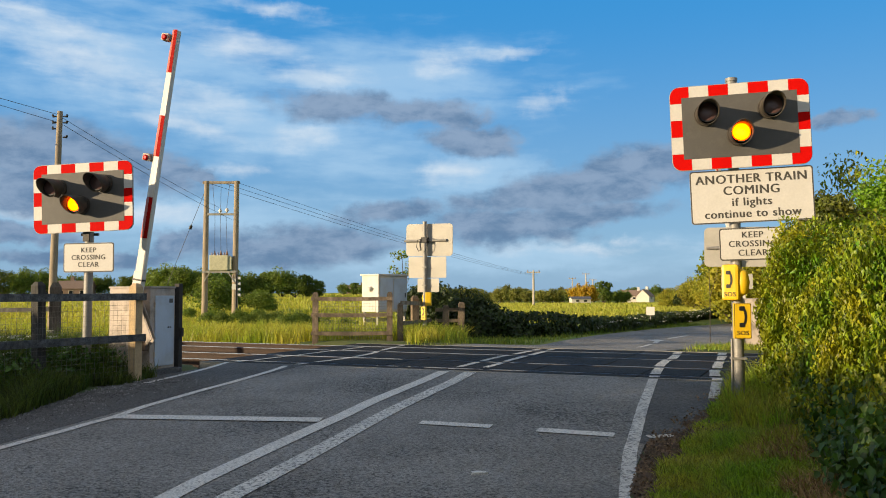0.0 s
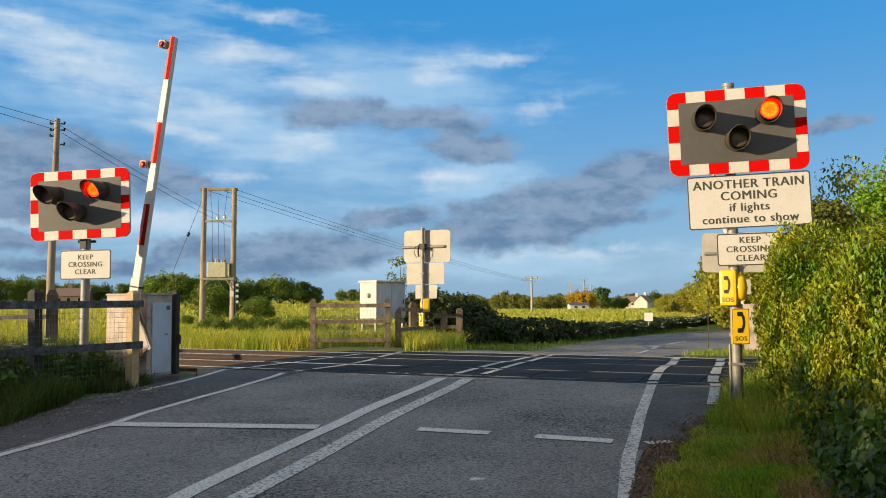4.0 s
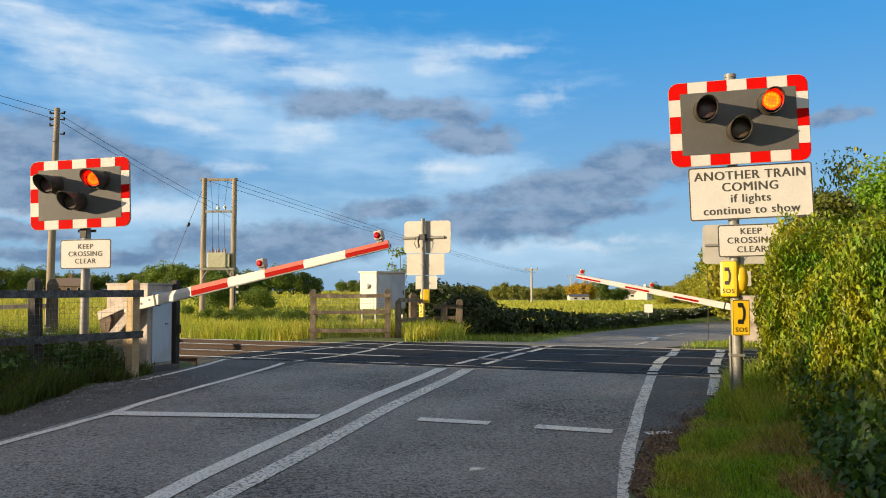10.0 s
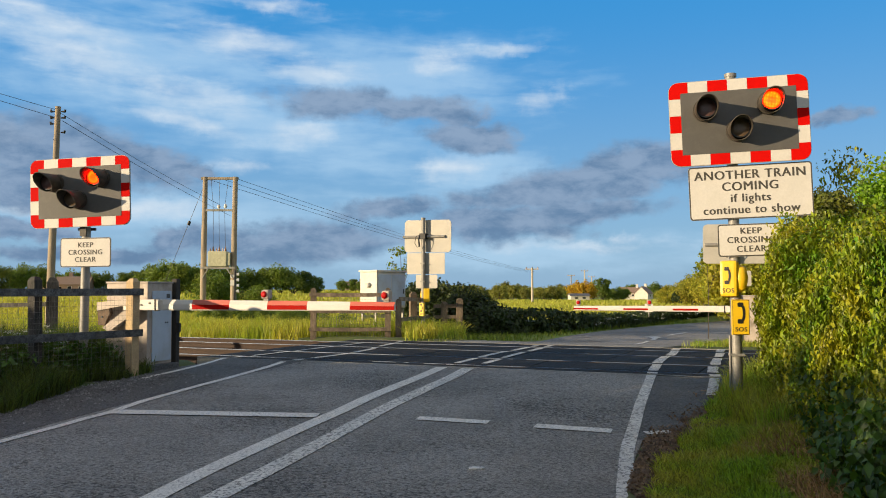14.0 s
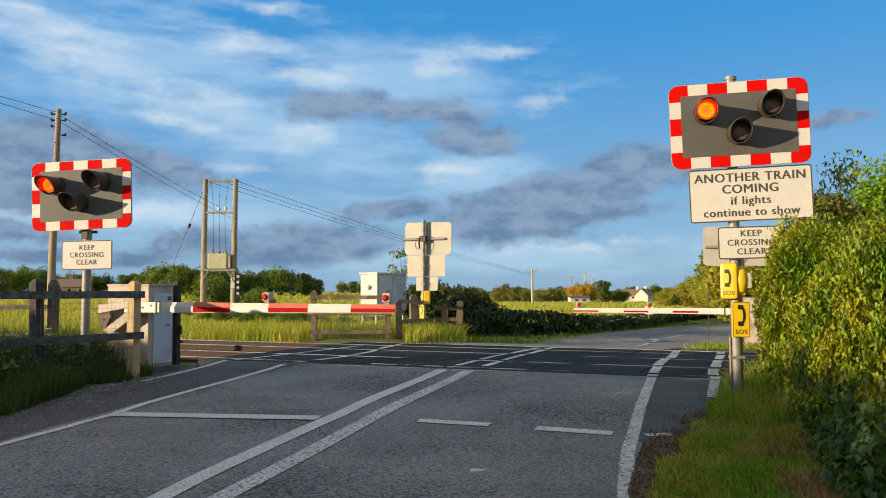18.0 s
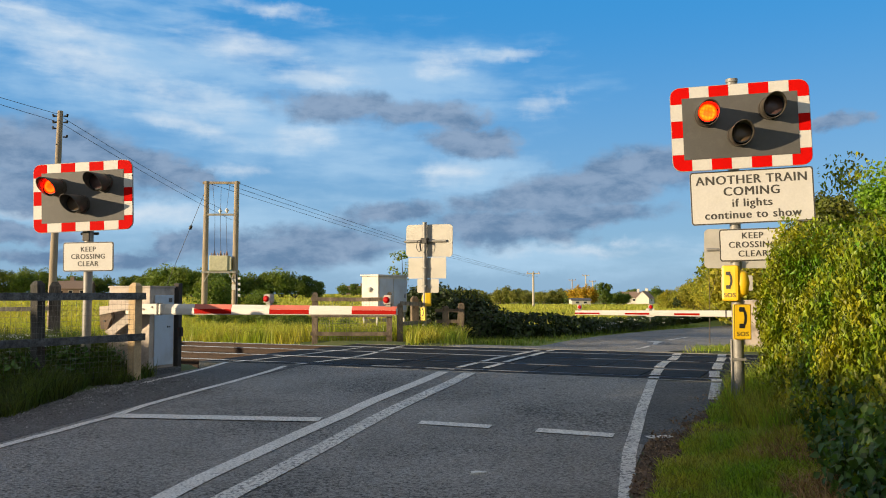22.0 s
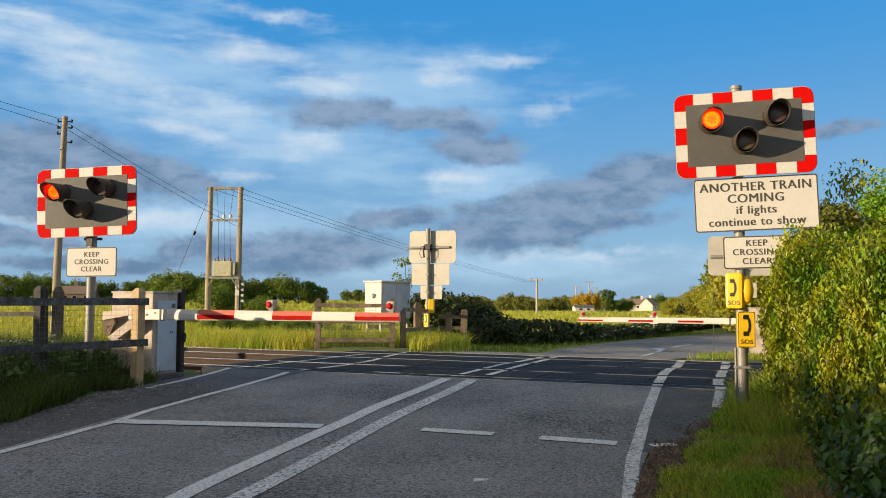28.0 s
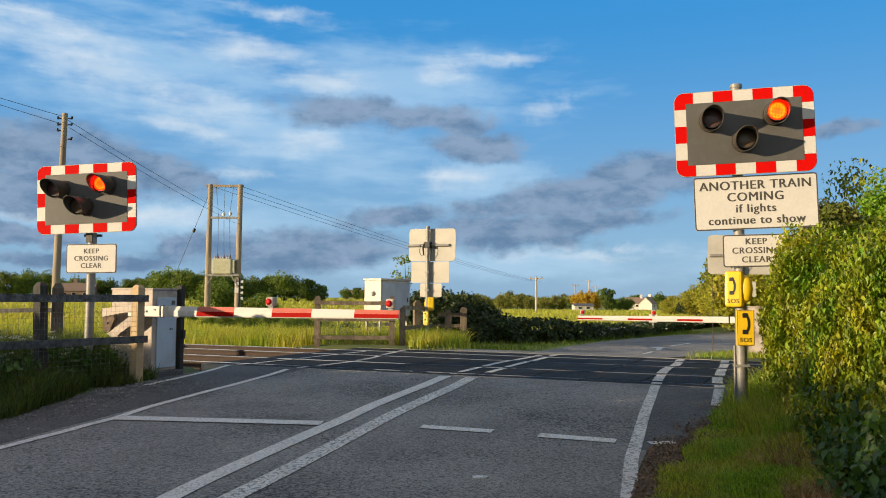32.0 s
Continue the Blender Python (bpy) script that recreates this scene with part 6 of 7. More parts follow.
    part("trunk", Geo().tube([(0, 0, -0.3), (0.03, 0, 1.6), (0, 0, 3.0)], [0.014, 0.011, 0.005], 6).tube([(0.03, 0, 1.6), (0.3, 0, 2.5)], [0.008, 0.004], 5), "bark", twig)
    twig.matrix_basis = pose(8.55, 27.4, ground_at(8.55, 27.4))
    arch = make_tree(79, 1.9, 0.9, 0.16, 1500, "leaf_shaded", "small bush at the foot of the bank, shadow put in its leaf colour", 0.0, "bush", 20, False, 0.45)
    arch.matrix_basis = pose(27.4, 99.0, ground_at(27.4, 99.0))
    sap.matrix_basis = pose(-1.55, 31.0, ground_at(-1.5, 31))


def hedge_leaves(rng, n, line, top, depth, size, wob=0.18, low=0.0):
    """Leaf places over the front, crest and back of a hedge along a line in plan (front on its left-hand side)."""
    pts = np.array([tuple(p) for p in line])
    seg = np.linalg.norm(np.diff(pts, axis=0), axis=1)
    cum = np.concatenate([[0], np.cumsum(seg)])
    s = rng.uniform(0, cum[-1], n)
    i = np.clip(np.searchsorted(cum, s) - 1, 0, len(seg) - 1)
    f = ((s - cum[i]) / seg[i])[:, None]
    p = pts[i] * (1 - f) + pts[i + 1] * f
    d = (pts[i + 1] - pts[i]) / seg[i][:, None]
    left = np.stack([-d[:, 1], d[:, 0]], 1)
    height = top(s / cum[-1])
    girth = rng.uniform(0, 1, n)
    a = np.where(girth < 0.68, 0, 1)
    h = np.where(a == 0, rng.uniform(low, 1, n), rng.uniform(0.93, 1.05, n))
    back = np.where(a == 0, 0.0, rng.uniform(0, 1, n)) * depth
    bulge = wob * (np.sin(s * 2.1 + h * 3.0) + 0.7 * np.sin(s * 4.7 - h * 6.1 + 1.3) + 0.5 * np.sin(s * 9.3 + h * 11.0))
    bulge = bulge + 0.12 * np.sin(h * np.pi) - 0.25 * np.maximum(0, h - 0.85)
    lumps = 0.055 * np.sin(s * 17.0 + 2.0 * np.sin(h * 9.0)) * np.sin(h * 15.0 + 1.7 * np.sin(s * 7.0)) + 0.03 * np.sin(s * 39.0 + h * 23.0)
    inward = np.abs(rng.normal(0, 0.11, n)) - lumps
    off = (bulge - inward - back)[:, None]
    xy = p + left * off
    z = h * height + 0.06 * np.sin(s * 3.3) + rng.normal(0, 0.05, n)
    out = np.concatenate([left * np.where(a == 0, 1, 0.2)[:, None], np.where(a == 0, 0.25, 1.0)[:, None]], 1)
    return xy, z, out


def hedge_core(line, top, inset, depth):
    """A dark sheet inside a hedge, standing in for the shade between its leaves."""
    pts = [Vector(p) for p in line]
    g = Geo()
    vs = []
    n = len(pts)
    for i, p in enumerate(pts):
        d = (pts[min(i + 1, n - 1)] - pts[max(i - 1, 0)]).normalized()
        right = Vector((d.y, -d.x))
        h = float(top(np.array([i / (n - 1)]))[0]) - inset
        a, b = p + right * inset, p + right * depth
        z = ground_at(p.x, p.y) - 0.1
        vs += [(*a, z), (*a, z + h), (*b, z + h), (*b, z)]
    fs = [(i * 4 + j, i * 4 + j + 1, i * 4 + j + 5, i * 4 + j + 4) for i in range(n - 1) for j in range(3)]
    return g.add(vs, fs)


def build_hedges():
    rng = np.random.default_rng(21)
    # the ivy hedge beside the near road
    line = spline([(2.8, 1.2), (3.0, 3.6), (3.26, 6.0), (3.62, 8.2), (3.86, 9.72), (4.62, 10.6), (6.4, 11.6), (9.5, 12.6)], 0.4)

    def top(t):
        return 1.78 + 0.55 * np.maximum(0, 0.5 - t) + 0.07 * np.sin(t * 23) + 0.05 * np.sin(t * 51) + 0.35 * smooth(0.66, 0.9, t)
    hedge = thing("hedge", pose(0, 0, 0), "dense ivy-leaved hedge, yellow-green in evening sun", "hedge", "hedges")
    part("inner_growth", hedge_core(line, top, 0.30, 2.4), "leaf_shaded", hedge, "dark sheet for the shade inside the hedge")
    xy, z, out = hedge_leaves(rng, 215000, line, top, 1.5, 0.08, 0.12)
    keep = (xy[:, 1] > 1.0)
    xy, z, out = xy[keep], z[keep], out[keep]
    pts = np.concatenate([xy, (z + land_z(xy[:, 0], xy[:, 1]))[:, None]], 1)
    me = ivy_mesh("foliage", pts, 0.053, rng, out, 0.55, 0.48)
    tagged(part("foliage", me, "leaf_ivy", hedge, "ivy leaves, yellow-green where lit"), kind="stuff")
    # sprays that reach out over the sign plates
    sprays = []
    for cx, cy, cz, r, n in ((3.98, 9.70, 1.93, 0.24, 420), (4.02, 9.6, 1.66, 0.22, 380), (4.30, 9.6, 1.93, 0.22, 420), (4.9, 10.3, 2.7, 0.3, 360), (3.90, 9.8, 1.25, 0.15, 300), (3.90, 9.8, 0.95, 0.15, 320), (3.84, 9.8, 0.66, 0.17, 360), (3.88, 9.8, 1.5, 0.14, 260), (3.78, 9.8, 0.42, 0.2, 400), (3.86, 9.9, 0.8, 0.12, 200), (3.86, 9.9, 1.05, 0.12, 200), (3.95, 9.75, 1.1, 0.2, 300), (3.93, 9.75, 0.8, 0.2, 300)):
        d = rng.normal(size=(n, 3))
        d /= np.linalg.norm(d, axis=1)[:, None]
        sprays.append(np.array([cx, cy, cz]) + d * r * rng.uniform(0.2, 1.1, (n, 1)))
    # the skirt of the hedge, spilling over the verge
    for i in range(22):
        y = 5.2 + 0.19 * i
        cx = 2.90 + 0.22 * (y - 5.4) + rng.uniform(-0.06, 0.06)
        for up in (0.12, 0.40, 0.70):
            d = rng.normal(size=(230, 3))
            d /= np.linalg.norm(d, axis=1)[:, None]
            sprays.append(np.array([cx + 0.10 * up, y, ground_at(cx, y) + up]) + d * 0.20 * rng.uniform(0.3, 1.1, (230, 1)))
    pts = np.concatenate(sprays)
    tagged(part("spray", ivy_mesh("spray", pts, 0.054, rng, np.tile([-0.5, -0.6, 0.4], (len(pts), 1)), 0.6, 0.48), "leaf_ivy", hedge, "sprays of ivy reaching over the signs"), kind="stuff")
    # broad dark leaves at its foot
    y = rng.uniform(5.3, 8.3, 3400)
    up = rng.uniform(0.02, 1.0, 3400) ** 1.4 * 0.75
    x = 2.74 + 0.285 * (y - 5.6) + 0.22 * up + rng.normal(0, 0.07, 3400)
    pts = np.stack([x, y, land_z(x, y) + up], 1)
    tagged(part("foot_leaves", ivy_mesh("foot_leaves", pts, 0.074, rng, np.tile([-0.6, -0.5, 0.5], (len(pts), 1)), 0.6, 0.66), "leaf_broad", hedge, "broad dark leaves at the hedge's foot"), kind="stuff")
    # trees standing in and behind the hedge
    for i, (x, y, tall, r, leaf) in enumerate(((8.05, 14.4, 4.05, 1.35, "leaf_light"), (8.9, 15.6, 4.9, 1.5, "leaf_light"), (7.45, 13.4, 3.1, 0.95, "leaf_light"), (5.72, 12.4, 3.35, 0.72, "leaf_olive"), (6.35, 12.6, 3.0, 0.85, "leaf_olive"), (7.3, 12.4, 2.6, 0.9, "leaf_olive"),
                                             (10.8, 19.5, 3.6, 1.8, "leaf_light"), (12.4, 24.0, 3.4, 2.0, "leaf_light"))):
        t = make_tree(90 + i, tall, r, 0.082 if leaf == "leaf_light" else 0.064, 26000, leaf, "young bright green tree behind the ivy hedge" if leaf == "leaf_light" else "olive-brown shrub in new leaf behind the ivy hedge", 0.06, clumps=70, spread=0.36)
        t.matrix_basis = pose(x, y, ground_at(x, y))
    # the hedge along the far road: its sunless side is darkened in the leaf colour
    line = spline([(-0.4, 29.3), (1.25, 28.9), (2.9, 29.6), (4.5, 31.4), (9.3, 39.6), (17.2, 55.0), (30.0, 72.0), (50.0, 92.0)], 0.8)[::-1]

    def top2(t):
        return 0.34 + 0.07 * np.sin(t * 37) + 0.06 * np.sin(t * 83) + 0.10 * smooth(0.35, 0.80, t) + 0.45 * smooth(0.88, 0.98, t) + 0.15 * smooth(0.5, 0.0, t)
    far = thing("hedge", pose(0, 0, 0), "low field hedge along the far road, shade put in its leaf colour", "hedge", "hedges")
    part("inner_growth", hedge_core(line, top2, 0.2, 1.3), "leaf_shaded", far)
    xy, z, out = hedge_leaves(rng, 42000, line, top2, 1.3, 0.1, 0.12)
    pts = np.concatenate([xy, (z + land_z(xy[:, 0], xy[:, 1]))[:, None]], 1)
    tagged(part("foliage", leaves_mesh("foliage", pts, 0.15, rng, 0.6, out, 0.7), "leaf_shaded", far), kind="stuff")
    for i, (x, y, tall, r) in enumerate(((0.0, 30.2, 1.95, 1.15), (0.7, 30.2, 1.60, 1.1), (-0.8, 30.8, 2.1, 1.0), (1.35, 30.4, 1.25, 1.05), (2.0, 30.6, 0.80, 1.0), (0.35, 29.6, 1.3, 0.9))):
        t = make_tree(120 + i, tall, r, 0.13, 5200, "leaf_shaded", "thorn bush at the hedge's end, shade put in its leaf colour", 0.02, "bush", 34, False, 0.42)
        t.matrix_basis = pose(x, y, ground_at(x, y) - 0.05)
    # a tall boundary hedge out in the field towards the sun: it keeps the road in shade
    line = spline([(-14.0, 14.2), (-14.0, 11.5), (-14.0, 9.6), (-14.0, 8.3), (-14.2, 5.0), (-14.4, 0.0), (-14.8, -8.0), (-15.5, -18.0), (-16.5, -30.0)], 1.0)

    def top3(t):
        d = t * 44.4
        return 1.15 + 0.35 * smooth(2.5, 4.8, d) + 1.0 * smooth(4.8, 6.2, d) + 0.95 * smooth(6.0, 10.2, d) + 0.30 * smooth(12.6, 15.0, d) + 0.25 * smooth(17.0, 25.0, d) + smooth(5.0, 8.0, d) * (0.18 * np.sin(t * 47) + 0.14 * np.sin(t * 111))
    tallh = thing("hedge", pose(0, 0, 0), "tall overgrown field hedge beside the railway", "hedge", "hedges")
    part("inner_growth", hedge_core(line, top3, 0.25, 1.6), "leaf_shaded", tallh)
    xy, z, out = hedge_leaves(rng, 14000, line, top3, 1.6, 0.2, 0.12)
    pts = np.concatenate([xy, (z + land_z(xy[:, 0], xy[:, 1]))[:, None]], 1)
    tagged(part("foliage", leaves_mesh("foliage", pts, 0.3, rng, 0.6, out, 0.7), "leaf_shaded", tallh), kind="stuff")


def scatter(rng, n, x0, x1, y0, y1, test):
    x, y = rng.uniform(x0, x1, n), rng.uniform(y0, y1, n)
    r = to_road(x, y)
    q = 0.399 * x + 0.917 * y - DECK0
    keep = test(x, y, r, q)
    x, y = x[keep], y[keep]
    return np.stack([x, y, land_z(x, y) - 0.02], 1)


def patchy(x, y, k=1.0):
    return np.sin(x * 1.7 * k + 0.6 * np.sin(y * 2.3 * k)) * np.cos(y * 1.9 * k + 1.1) + 0.5 * np.sin(x * 4.1 * k + y * 3.3 * k)


def build_grass():
    rng = np.random.default_rng(33)
    # right-hand verge, below the hedge
    near = scatter(rng, 120000, 1.6, 5.2, 4.8, 12.6, lambda x, y, r, q: (r > foot_edge(q) + 0.10 + 0.16 * np.maximum(-0.4, patchy(x, y, 1.3)) + 0.26 * smooth(-3.0, -4.4, q)) & ((np.abs(x - 2.95 - 0.30 * (y - 6.6)) > 0.24 + 0.14 * patchy(x, y, 1.6)) | (rng.random(len(x)) < 0.45)) & (q < -0.4) & (x < 3.9 + 0.1 * y))
    h = 0.09 + 0.09 * np.maximum(0, patchy(near[:, 0], near[:, 1]) + 0.6) * 0.8
    stuff("verge_grass", blades_mesh("verge_grass", near, h, 0.0065, rng, 0.75), "grass", "soft green verge grass under the hedge", "grass")
    tuft = scatter(rng, 9000, 3.1, 4.6, 8.3, 11.6, lambda x, y, r, q: (r > 4.2) & (q < -0.5) & (x > 3.15))
    stuff("verge_grass", blades_mesh("verge_grass", tuft, 0.36 + 0 * tuft[:, 0], 0.005, rng, 0.6), "grass", "tufts of longer grass round the signal post", "grass")
    dry = scatter(rng, 30000, 2.5, 4.2, 5.2, 10.4, lambda x, y, r, q: (np.abs(x - 2.95 - 0.30 * (y - 6.6)) < 0.28 + 0.26 * patchy(x, y, 1.6)) & (rng.random(len(x)) < 0.75))
    stuff("dry_stalks", blades_mesh("dry_stalks", dry, 0.20 + 0 * dry[:, 0], 0.004, rng, 1.3), "straw", "dry brown stalks among the verge grass", "grass")
    # left-hand verge about the fence
    left = scatter(rng, 130000, -11.0, -4.2, 7.6, 14.6, lambda x, y, r, q: (r < -3.95 - 0.35 * smooth(9.5, 12.3, y) + 0.16 * patchy(x, y, 1.2)) & (q < -0.35) & (x < -4.2) & ~((x > -5.75) & (y > 13.4)))
    h = 0.20 + 0.17 * (patchy(left[:, 0], left[:, 1]) + 1) * 0.7 + 0.32 * smooth(-4.3, -5.6, to_road(left[:, 0], left[:, 1]))
    left[:, 2] = np.maximum(left[:, 2], road_z(left[:, 0], left[:, 1]) - 0.03)
    stuff("verge_grass", blades_mesh("verge_grass", left, h, 0.006, rng, 0.6), "grass_shade", "rank verge grass about the fence, shade put into its green", "grass")
    broad = scatter(rng, 22000, -9.5, -4.2, 8.0, 13.2, lambda x, y, r, q: (r < -4.6) & (patchy(x, y, 1.1) > -0.3))
    broad[:, 2] += rng.uniform(0.05, 0.50, len(broad))
    stuff("verge_weeds", leaves_mesh("verge_weeds", broad, 0.085, rng, 0.2, None, 0.6), "leaf_broad", "broad-leaved weeds in the shaded verge", "weeds")
    # cow parsley heads
    heads = scatter(rng, 230, -7.4, -4.9, 8.6, 13.0, lambda x, y, r, q: r < -5.0)
    dots = []
    for p in heads:
        c = p + [0, 0, rng.uniform(0.4, 0.8)]
        dots.append(c + rng.normal(0, 1, (26, 3)) * [0.035, 0.035, 0.008])
    stuff("cow_parsley", leaves_mesh("cow_parsley", np.concatenate(dots), 0.016, rng, 0.0, None, 0.9), "flower", "white cow parsley heads in the verge", "flowers")
    line = np.array([tuple(p) for p in spline([(5.5, 31.6), (9.0, 38.0), (16.8, 54.0)], 0.5)])
    pick = line[rng.integers(0, len(line), 45)] + rng.normal(0, 0.35, (45, 2))
    dots = [np.array([x, y, ground_at(x, y) + rng.uniform(0.35, 0.7)]) + rng.normal(0, 1, (16, 3)) * [0.07, 0.07, 0.02] for x, y in pick]
    stuff("cow_parsley", leaves_mesh("cow_parsley", np.concatenate(dots), 0.026, rng, 0.0, None, 0.9), "flower", "white cow parsley along the far hedge", "flowers")
    # tall sunlit grass beyond the rails
    tall = scatter(rng, 70000, -17.0, 0.6, 19.2, 31.0, lambda x, y, r, q: (q > 6.75 + 0.15 * patchy(x, y)) & (r < -4.0) & (q < 16) & ~((x > -3.9) & (x < -1.0) & (y < 23.3)))
    h = 0.42 + 0.22 * (patchy(tall[:, 0], tall[:, 1], 0.7) + 1) * 0.6
    stuff("tall_grass", blades_mesh("tall_grass", tall, h, 0.010, rng, 0.5), "grass_tall", "tall sunlit meadow grass beyond the rails", "grass")
    more = scatter(rng, 36000, -30.0, -6.0, 14.4, 48.0, lambda x, y, r, q: ((q < -0.7) | (q > 7.2)) & (r < -8.0) & (x < -0.2 * y - 3) & (x > -0.62 * y - 2))
    stuff("tall_grass", blades_mesh("tall_grass", more, 0.36 + 0 * more[:, 0], 0.012, rng, 0.5), "grass_tall", "sunlit meadow grass along the railway", "grass")
    # standing crop in the fields: taller clumps with distance
    n = 60000
    y = 34.0 * (330.0 / 34.0) ** rng.random(n)
    u = rng.uniform(-0.62, 0.42, n)
    x = u * y
    r = to_road(x, y)
    keep = (r < -8.5) | ((r > 7.0) & (u < 0.36))
    x, y = x[keep], y[keep]
    crop = np.stack([x, y, land_z(x, y) - 0.05], 1)
    stuff("field_crop", blades_mesh("field_crop", crop, 0.30 + y * 0.0016, 0.02 + y * 0.00075, rng, 0.5), "crop", "bright yellow-green standing crop in the fields", "crop")
    # far verges
    fv = scatter(rng, 46000, -1.0, 22.0, 19.5, 46.0, lambda x, y, r, q: (q > 6.5) & (((r > 2.5) & (r < 7.5)) | ((r < -2.95) & (r > -6.6))))
    rv = scatter(rng, 16000, 4.5, 11.0, 19.0, 29.0, lambda x, y, r, q: (q > 6.35) & (r > 2.45) & (r < 5.2))
    stuff("verge_grass", blades_mesh("verge_grass", rv, 0.20 + 0 * rv[:, 0], 0.006, rng, 0.6), "grass", "longer sunlit grass on the far verge", "grass")
    stuff("verge_grass", blades_mesh("verge_grass", fv, 0.20 + 0.05 * patchy(fv[:, 0], fv[:, 1]), 0.010, rng, 0.6), "grass_soft_shade", "mown verge of the far road, soft shade put into its green", "grass")


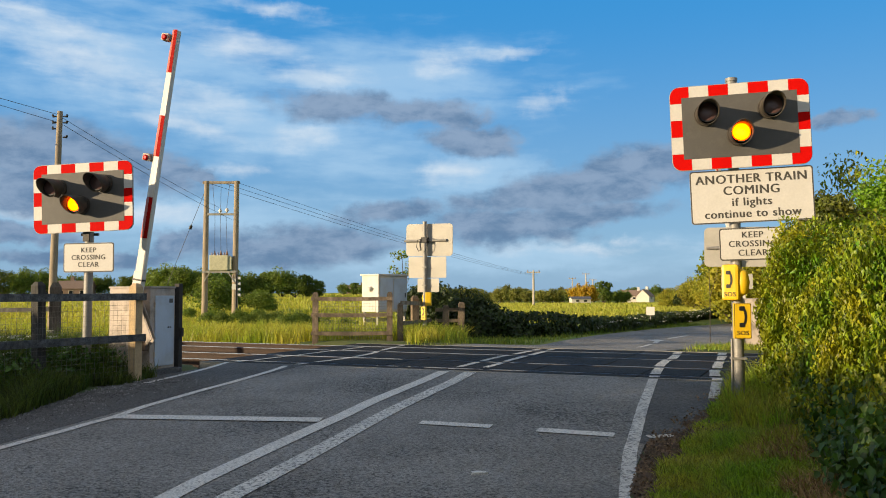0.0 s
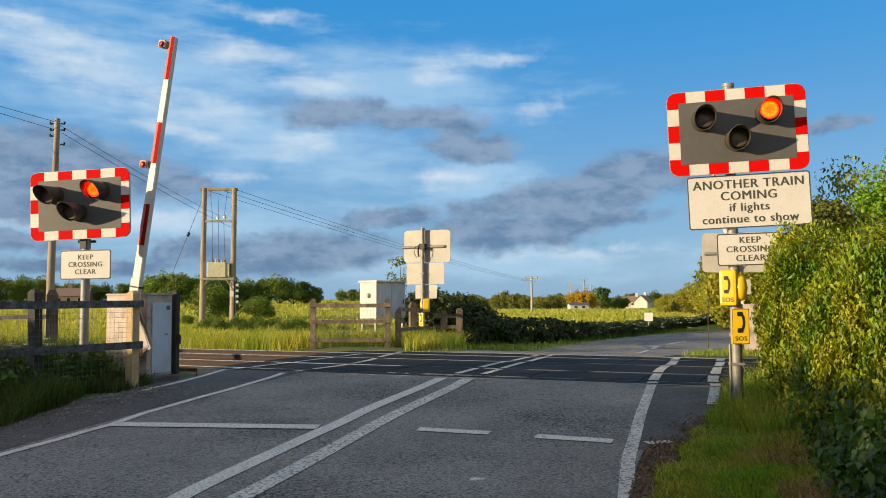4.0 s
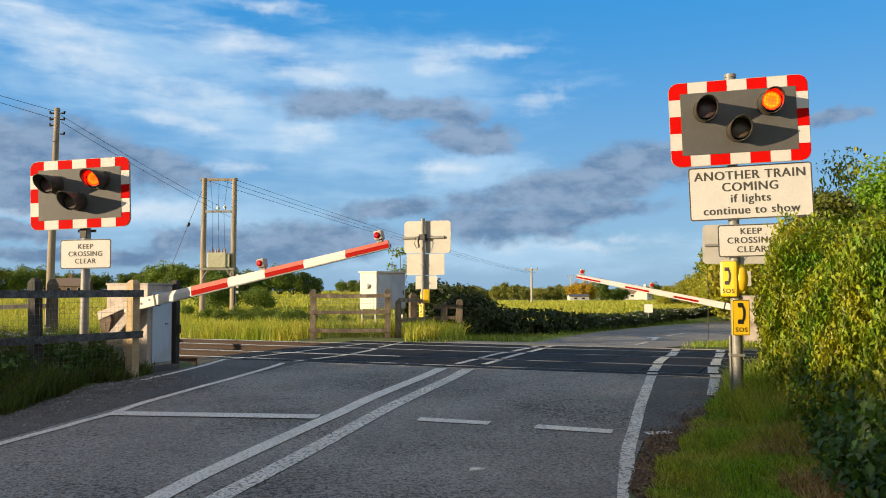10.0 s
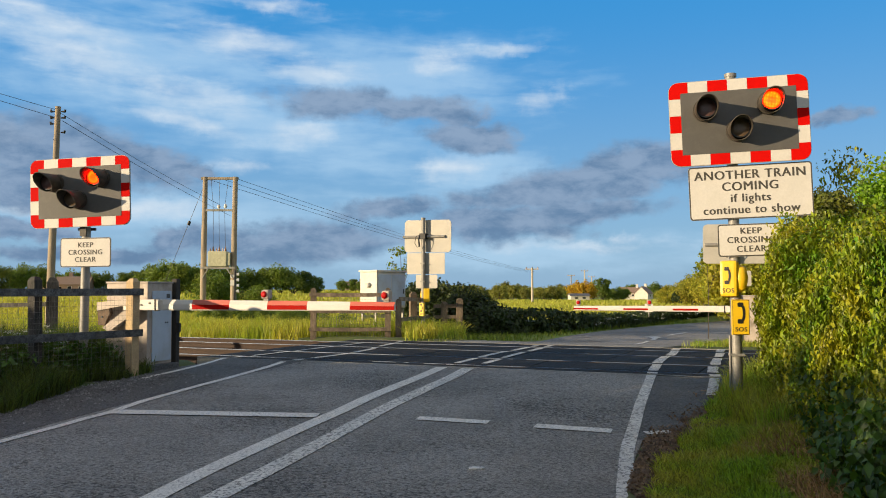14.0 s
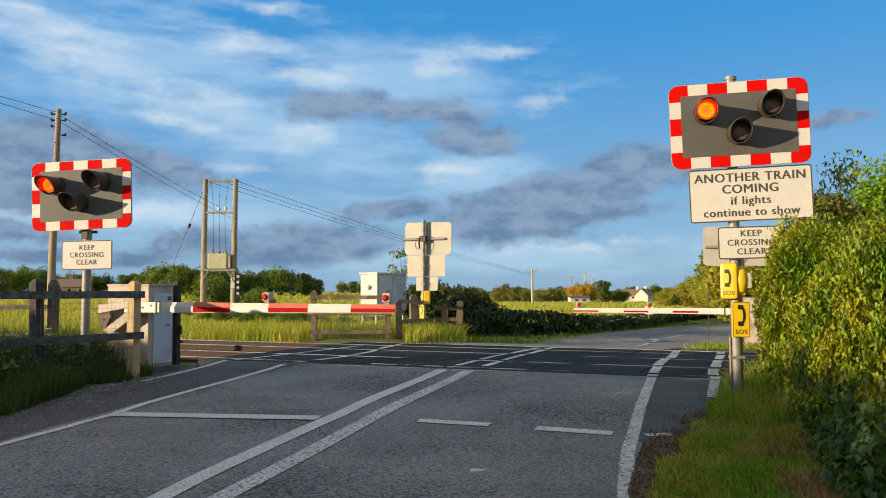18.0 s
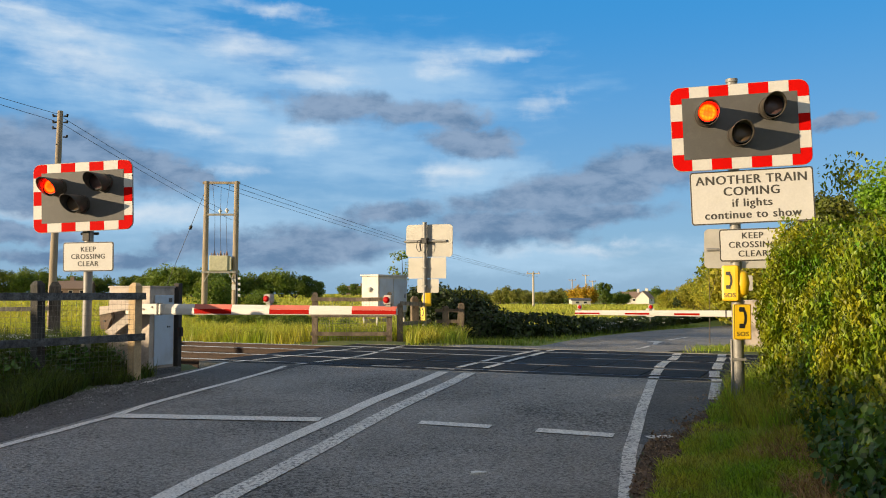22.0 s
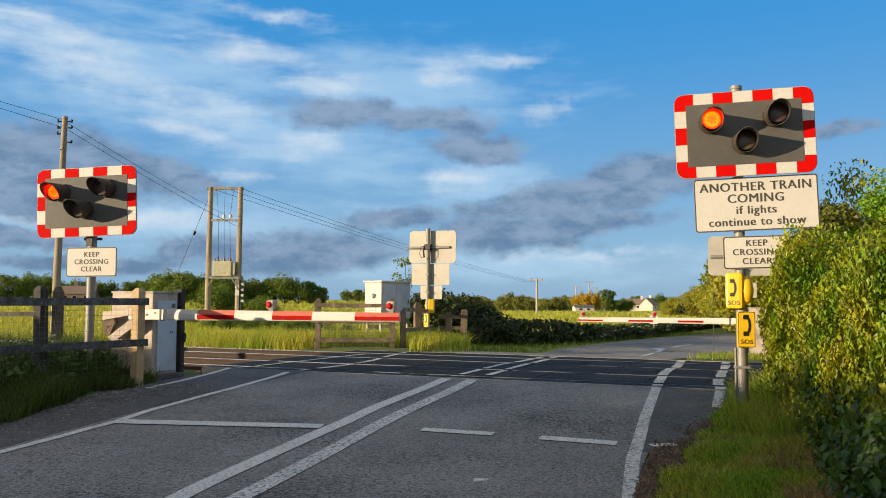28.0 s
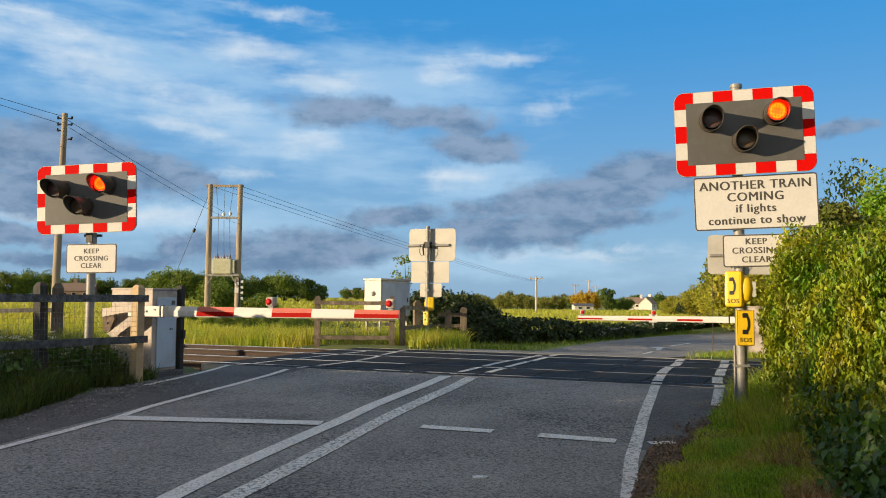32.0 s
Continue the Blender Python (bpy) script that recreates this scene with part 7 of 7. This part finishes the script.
def build_litter():
    rng = np.random.default_rng(44)
    # bare soil and leaf litter at the right-hand edge
    soil = scatter(rng, 40000, 1.5, 4.6, 5.2, 11.9, lambda x, y, r, q: (r > np.maximum(3.43, foot_edge(q) - 0.05 + 0.07 * patchy(x, y, 2.0))) & (r < foot_edge(q) + 0.42 + 0.22 * smooth(-3.0, -4.4, q) + 0.12 * patchy(x, y, 1.4)) & (q < -0.8))
    soil[:, 2] = np.maximum(road_z(soil[:, 0], soil[:, 1]) - 0.006, land_z(soil[:, 0], soil[:, 1])) + rng.uniform(-0.006, 0.006, len(soil))
    n = len(soil)
    crumb = np.array([[0, 0, 0.7], [1, 0, 0], [-0.5, 0.87, 0], [-0.5, -0.87, 0]], float)
    tri = np.array([[0, 1, 2], [0, 2, 3], [0, 3, 1]])
    verts = ((crumb[None] + rng.uniform(-0.3, 0.3, (n, 4, 3))) * rng.uniform(0.012, 0.040, (n, 1, 1)) + soil[:, None]).reshape(-1, 3)
    stuff("soil", fast_mesh("soil", verts, (tri[None] + np.arange(n)[:, None, None] * 4).reshape(-1, 3)), "soil", "crumbs of bare brown soil at the road's edge", "soil")
    bits = scatter(rng, 10000, 1.5, 4.5, 5.5, 12.0, lambda x, y, r, q: (r > np.maximum(3.42, foot_edge(q) - 0.20 + 0.14 * patchy(x, y, 2))) & (r < foot_edge(q) + 0.45) & (q < -0.9) & (rng.random(len(x)) < 0.4 + 0.6 * smooth(-2.4, -3.4, q)))
    bits[:, 2] = np.maximum(road_z(bits[:, 0], bits[:, 1]), land_z(bits[:, 0], bits[:, 1])) + rng.uniform(0.008, 0.03, len(bits))
    stuff("leaf_litter", leaves_mesh("leaf_litter", bits, 0.035, rng, 0.0, np.tile([0, 0, 0.8], (len(bits), 1)), 0.7), "litter", "dead leaves and twigs on bare soil", "litter")
    grit = scatter(rng, 16000, -6.2, -3.4, 6.0, 13.2, lambda x, y, r, q: (r < -3.1 - 0.5 * rng.random(len(x)) ** 2) & (r > -5.0) & (q < -0.4) & (rng.random(len(x)) < smooth(-2.9, -4.2, r)))
    grit[:, 2] = road_z(grit[:, 0], grit[:, 1]) + 0.003
    n = len(grit)
    base = np.array([[0, 0, 1], [1, 0, 0], [-0.5, 0.87, 0], [-0.5, -0.87, 0]], float)
    tri = np.array([[0, 1, 2], [0, 2, 3], [0, 3, 1]])
    verts = ((base[None] + rng.uniform(-0.3, 0.3, (n, 4, 3))) * rng.uniform(0.006, 0.020, (n, 1, 1)) + grit[:, None]).reshape(-1, 3)
    stuff("grit", fast_mesh("grit", verts, (tri[None] + np.arange(n)[:, None, None] * 4).reshape(-1, 3)), "grit", "loose grey grit along the shaded road edge", "gravel")
    st = thing("road_stud", pose(0.29, 7.62, float(road_z(0.29, 7.62)), 0, 0, 10), "small flattened white road stud in the asphalt", "road stud")
    flake = [(-0.075, 0.045), (-0.05, 0.0), (-0.055, -0.05), (-0.01, -0.065), (0.03, -0.045), (0.085, -0.03), (0.08, 0.02), (0.03, 0.05), (-0.02, 0.04)]
    part("stud_base", Geo().prism(flake, -0.004, 0.012, pose(0, 0, 0, 90)), "paint", st)
    part("reflector", Geo().box(-0.03, -0.030, 0.005, 0.03, 0.015, 0.017, 0.004), "white", st)


build_hedges()
build_trees()
build_grass()
build_litter()


# ---------------------------------------------------------------- what moves
def motions():
    # both booms fall together: seconds, degrees above level
    swing = [(0, 80.8), (3.5, 80.8), (4.9, 80.8), (5.2, 80.4), (5.5, 78.4), (6, 71.4), (6.5, 63.5), (7, 56.0), (7.5, 48.8), (8, 41.7), (8.5, 34.6),
             (9, 27.4), (9.5, 19.8), (10, 11.6), (10.5, 7.0), (11, 3.7), (11.5, 0.5), (11.8, 0.0), (14.5, 0.0), (32, 0.0)]
    for boom in (near_boom, far_boom):
        home = boom.matrix_basis.copy()
        walk(boom, [(t, home @ pose(0, 0, 0, 0, -a, 0)) for t, a in swing])
    # the lenses: lit face forward at turn 0, dark face at 180
    f = 1 / FPS
    changes = {"amber": [(0.15, 0)], "left": [(0.15, 1), (0.75, 0)], "right": [(0.15, 1), (0.75, 0), (1.08, 1), (1.35, 0)]}

    def clear(t):
        """Keeps the short turn of a lens off the whole seconds."""
        whole = round(t)
        return t if abs(t - whole) > 0.07 else whole + math.copysign(0.07, t - whole)
    k = 0
    while True:
        t_right, t_left = clear(0.7595 * k + 0.005), clear(0.7595 * k + 0.385)
        if t_right > 32.4:
            break
        if t_right > 1.6:
            changes["right"].append((t_right, 1))
            changes["left"].append((t_right, 0))
        if t_left > 1.6:
            changes["left"].append((t_left, 1))
            changes["right"].append((t_left, 0))
        elif t_left > 1.1:
            changes["left"].append((t_left, 1))
        k += 1
    for lens, kind, home in LENSES:
        lit = 1 if kind == "amber" else 0
        rows = [(0.0, home @ pose(0, 0, 0, 0, 0, 0 if lit else 180))]
        turn = 0 if lit else 180
        for t, to in sorted(changes[kind]):
            if to == lit or t > 31.95:
                continue
            lit = to
            n = frame(t)
            for j, a in enumerate((0, 60, 120, 180)):
                rows.append(((n - 2 + j) * f, home @ pose(0, 0, 0, 0, 0, turn + a)))
            turn += 180
        rows.append((32.0, home @ pose(0, 0, 0, 0, 0, turn)))
        walk(lens, rows)


motions()
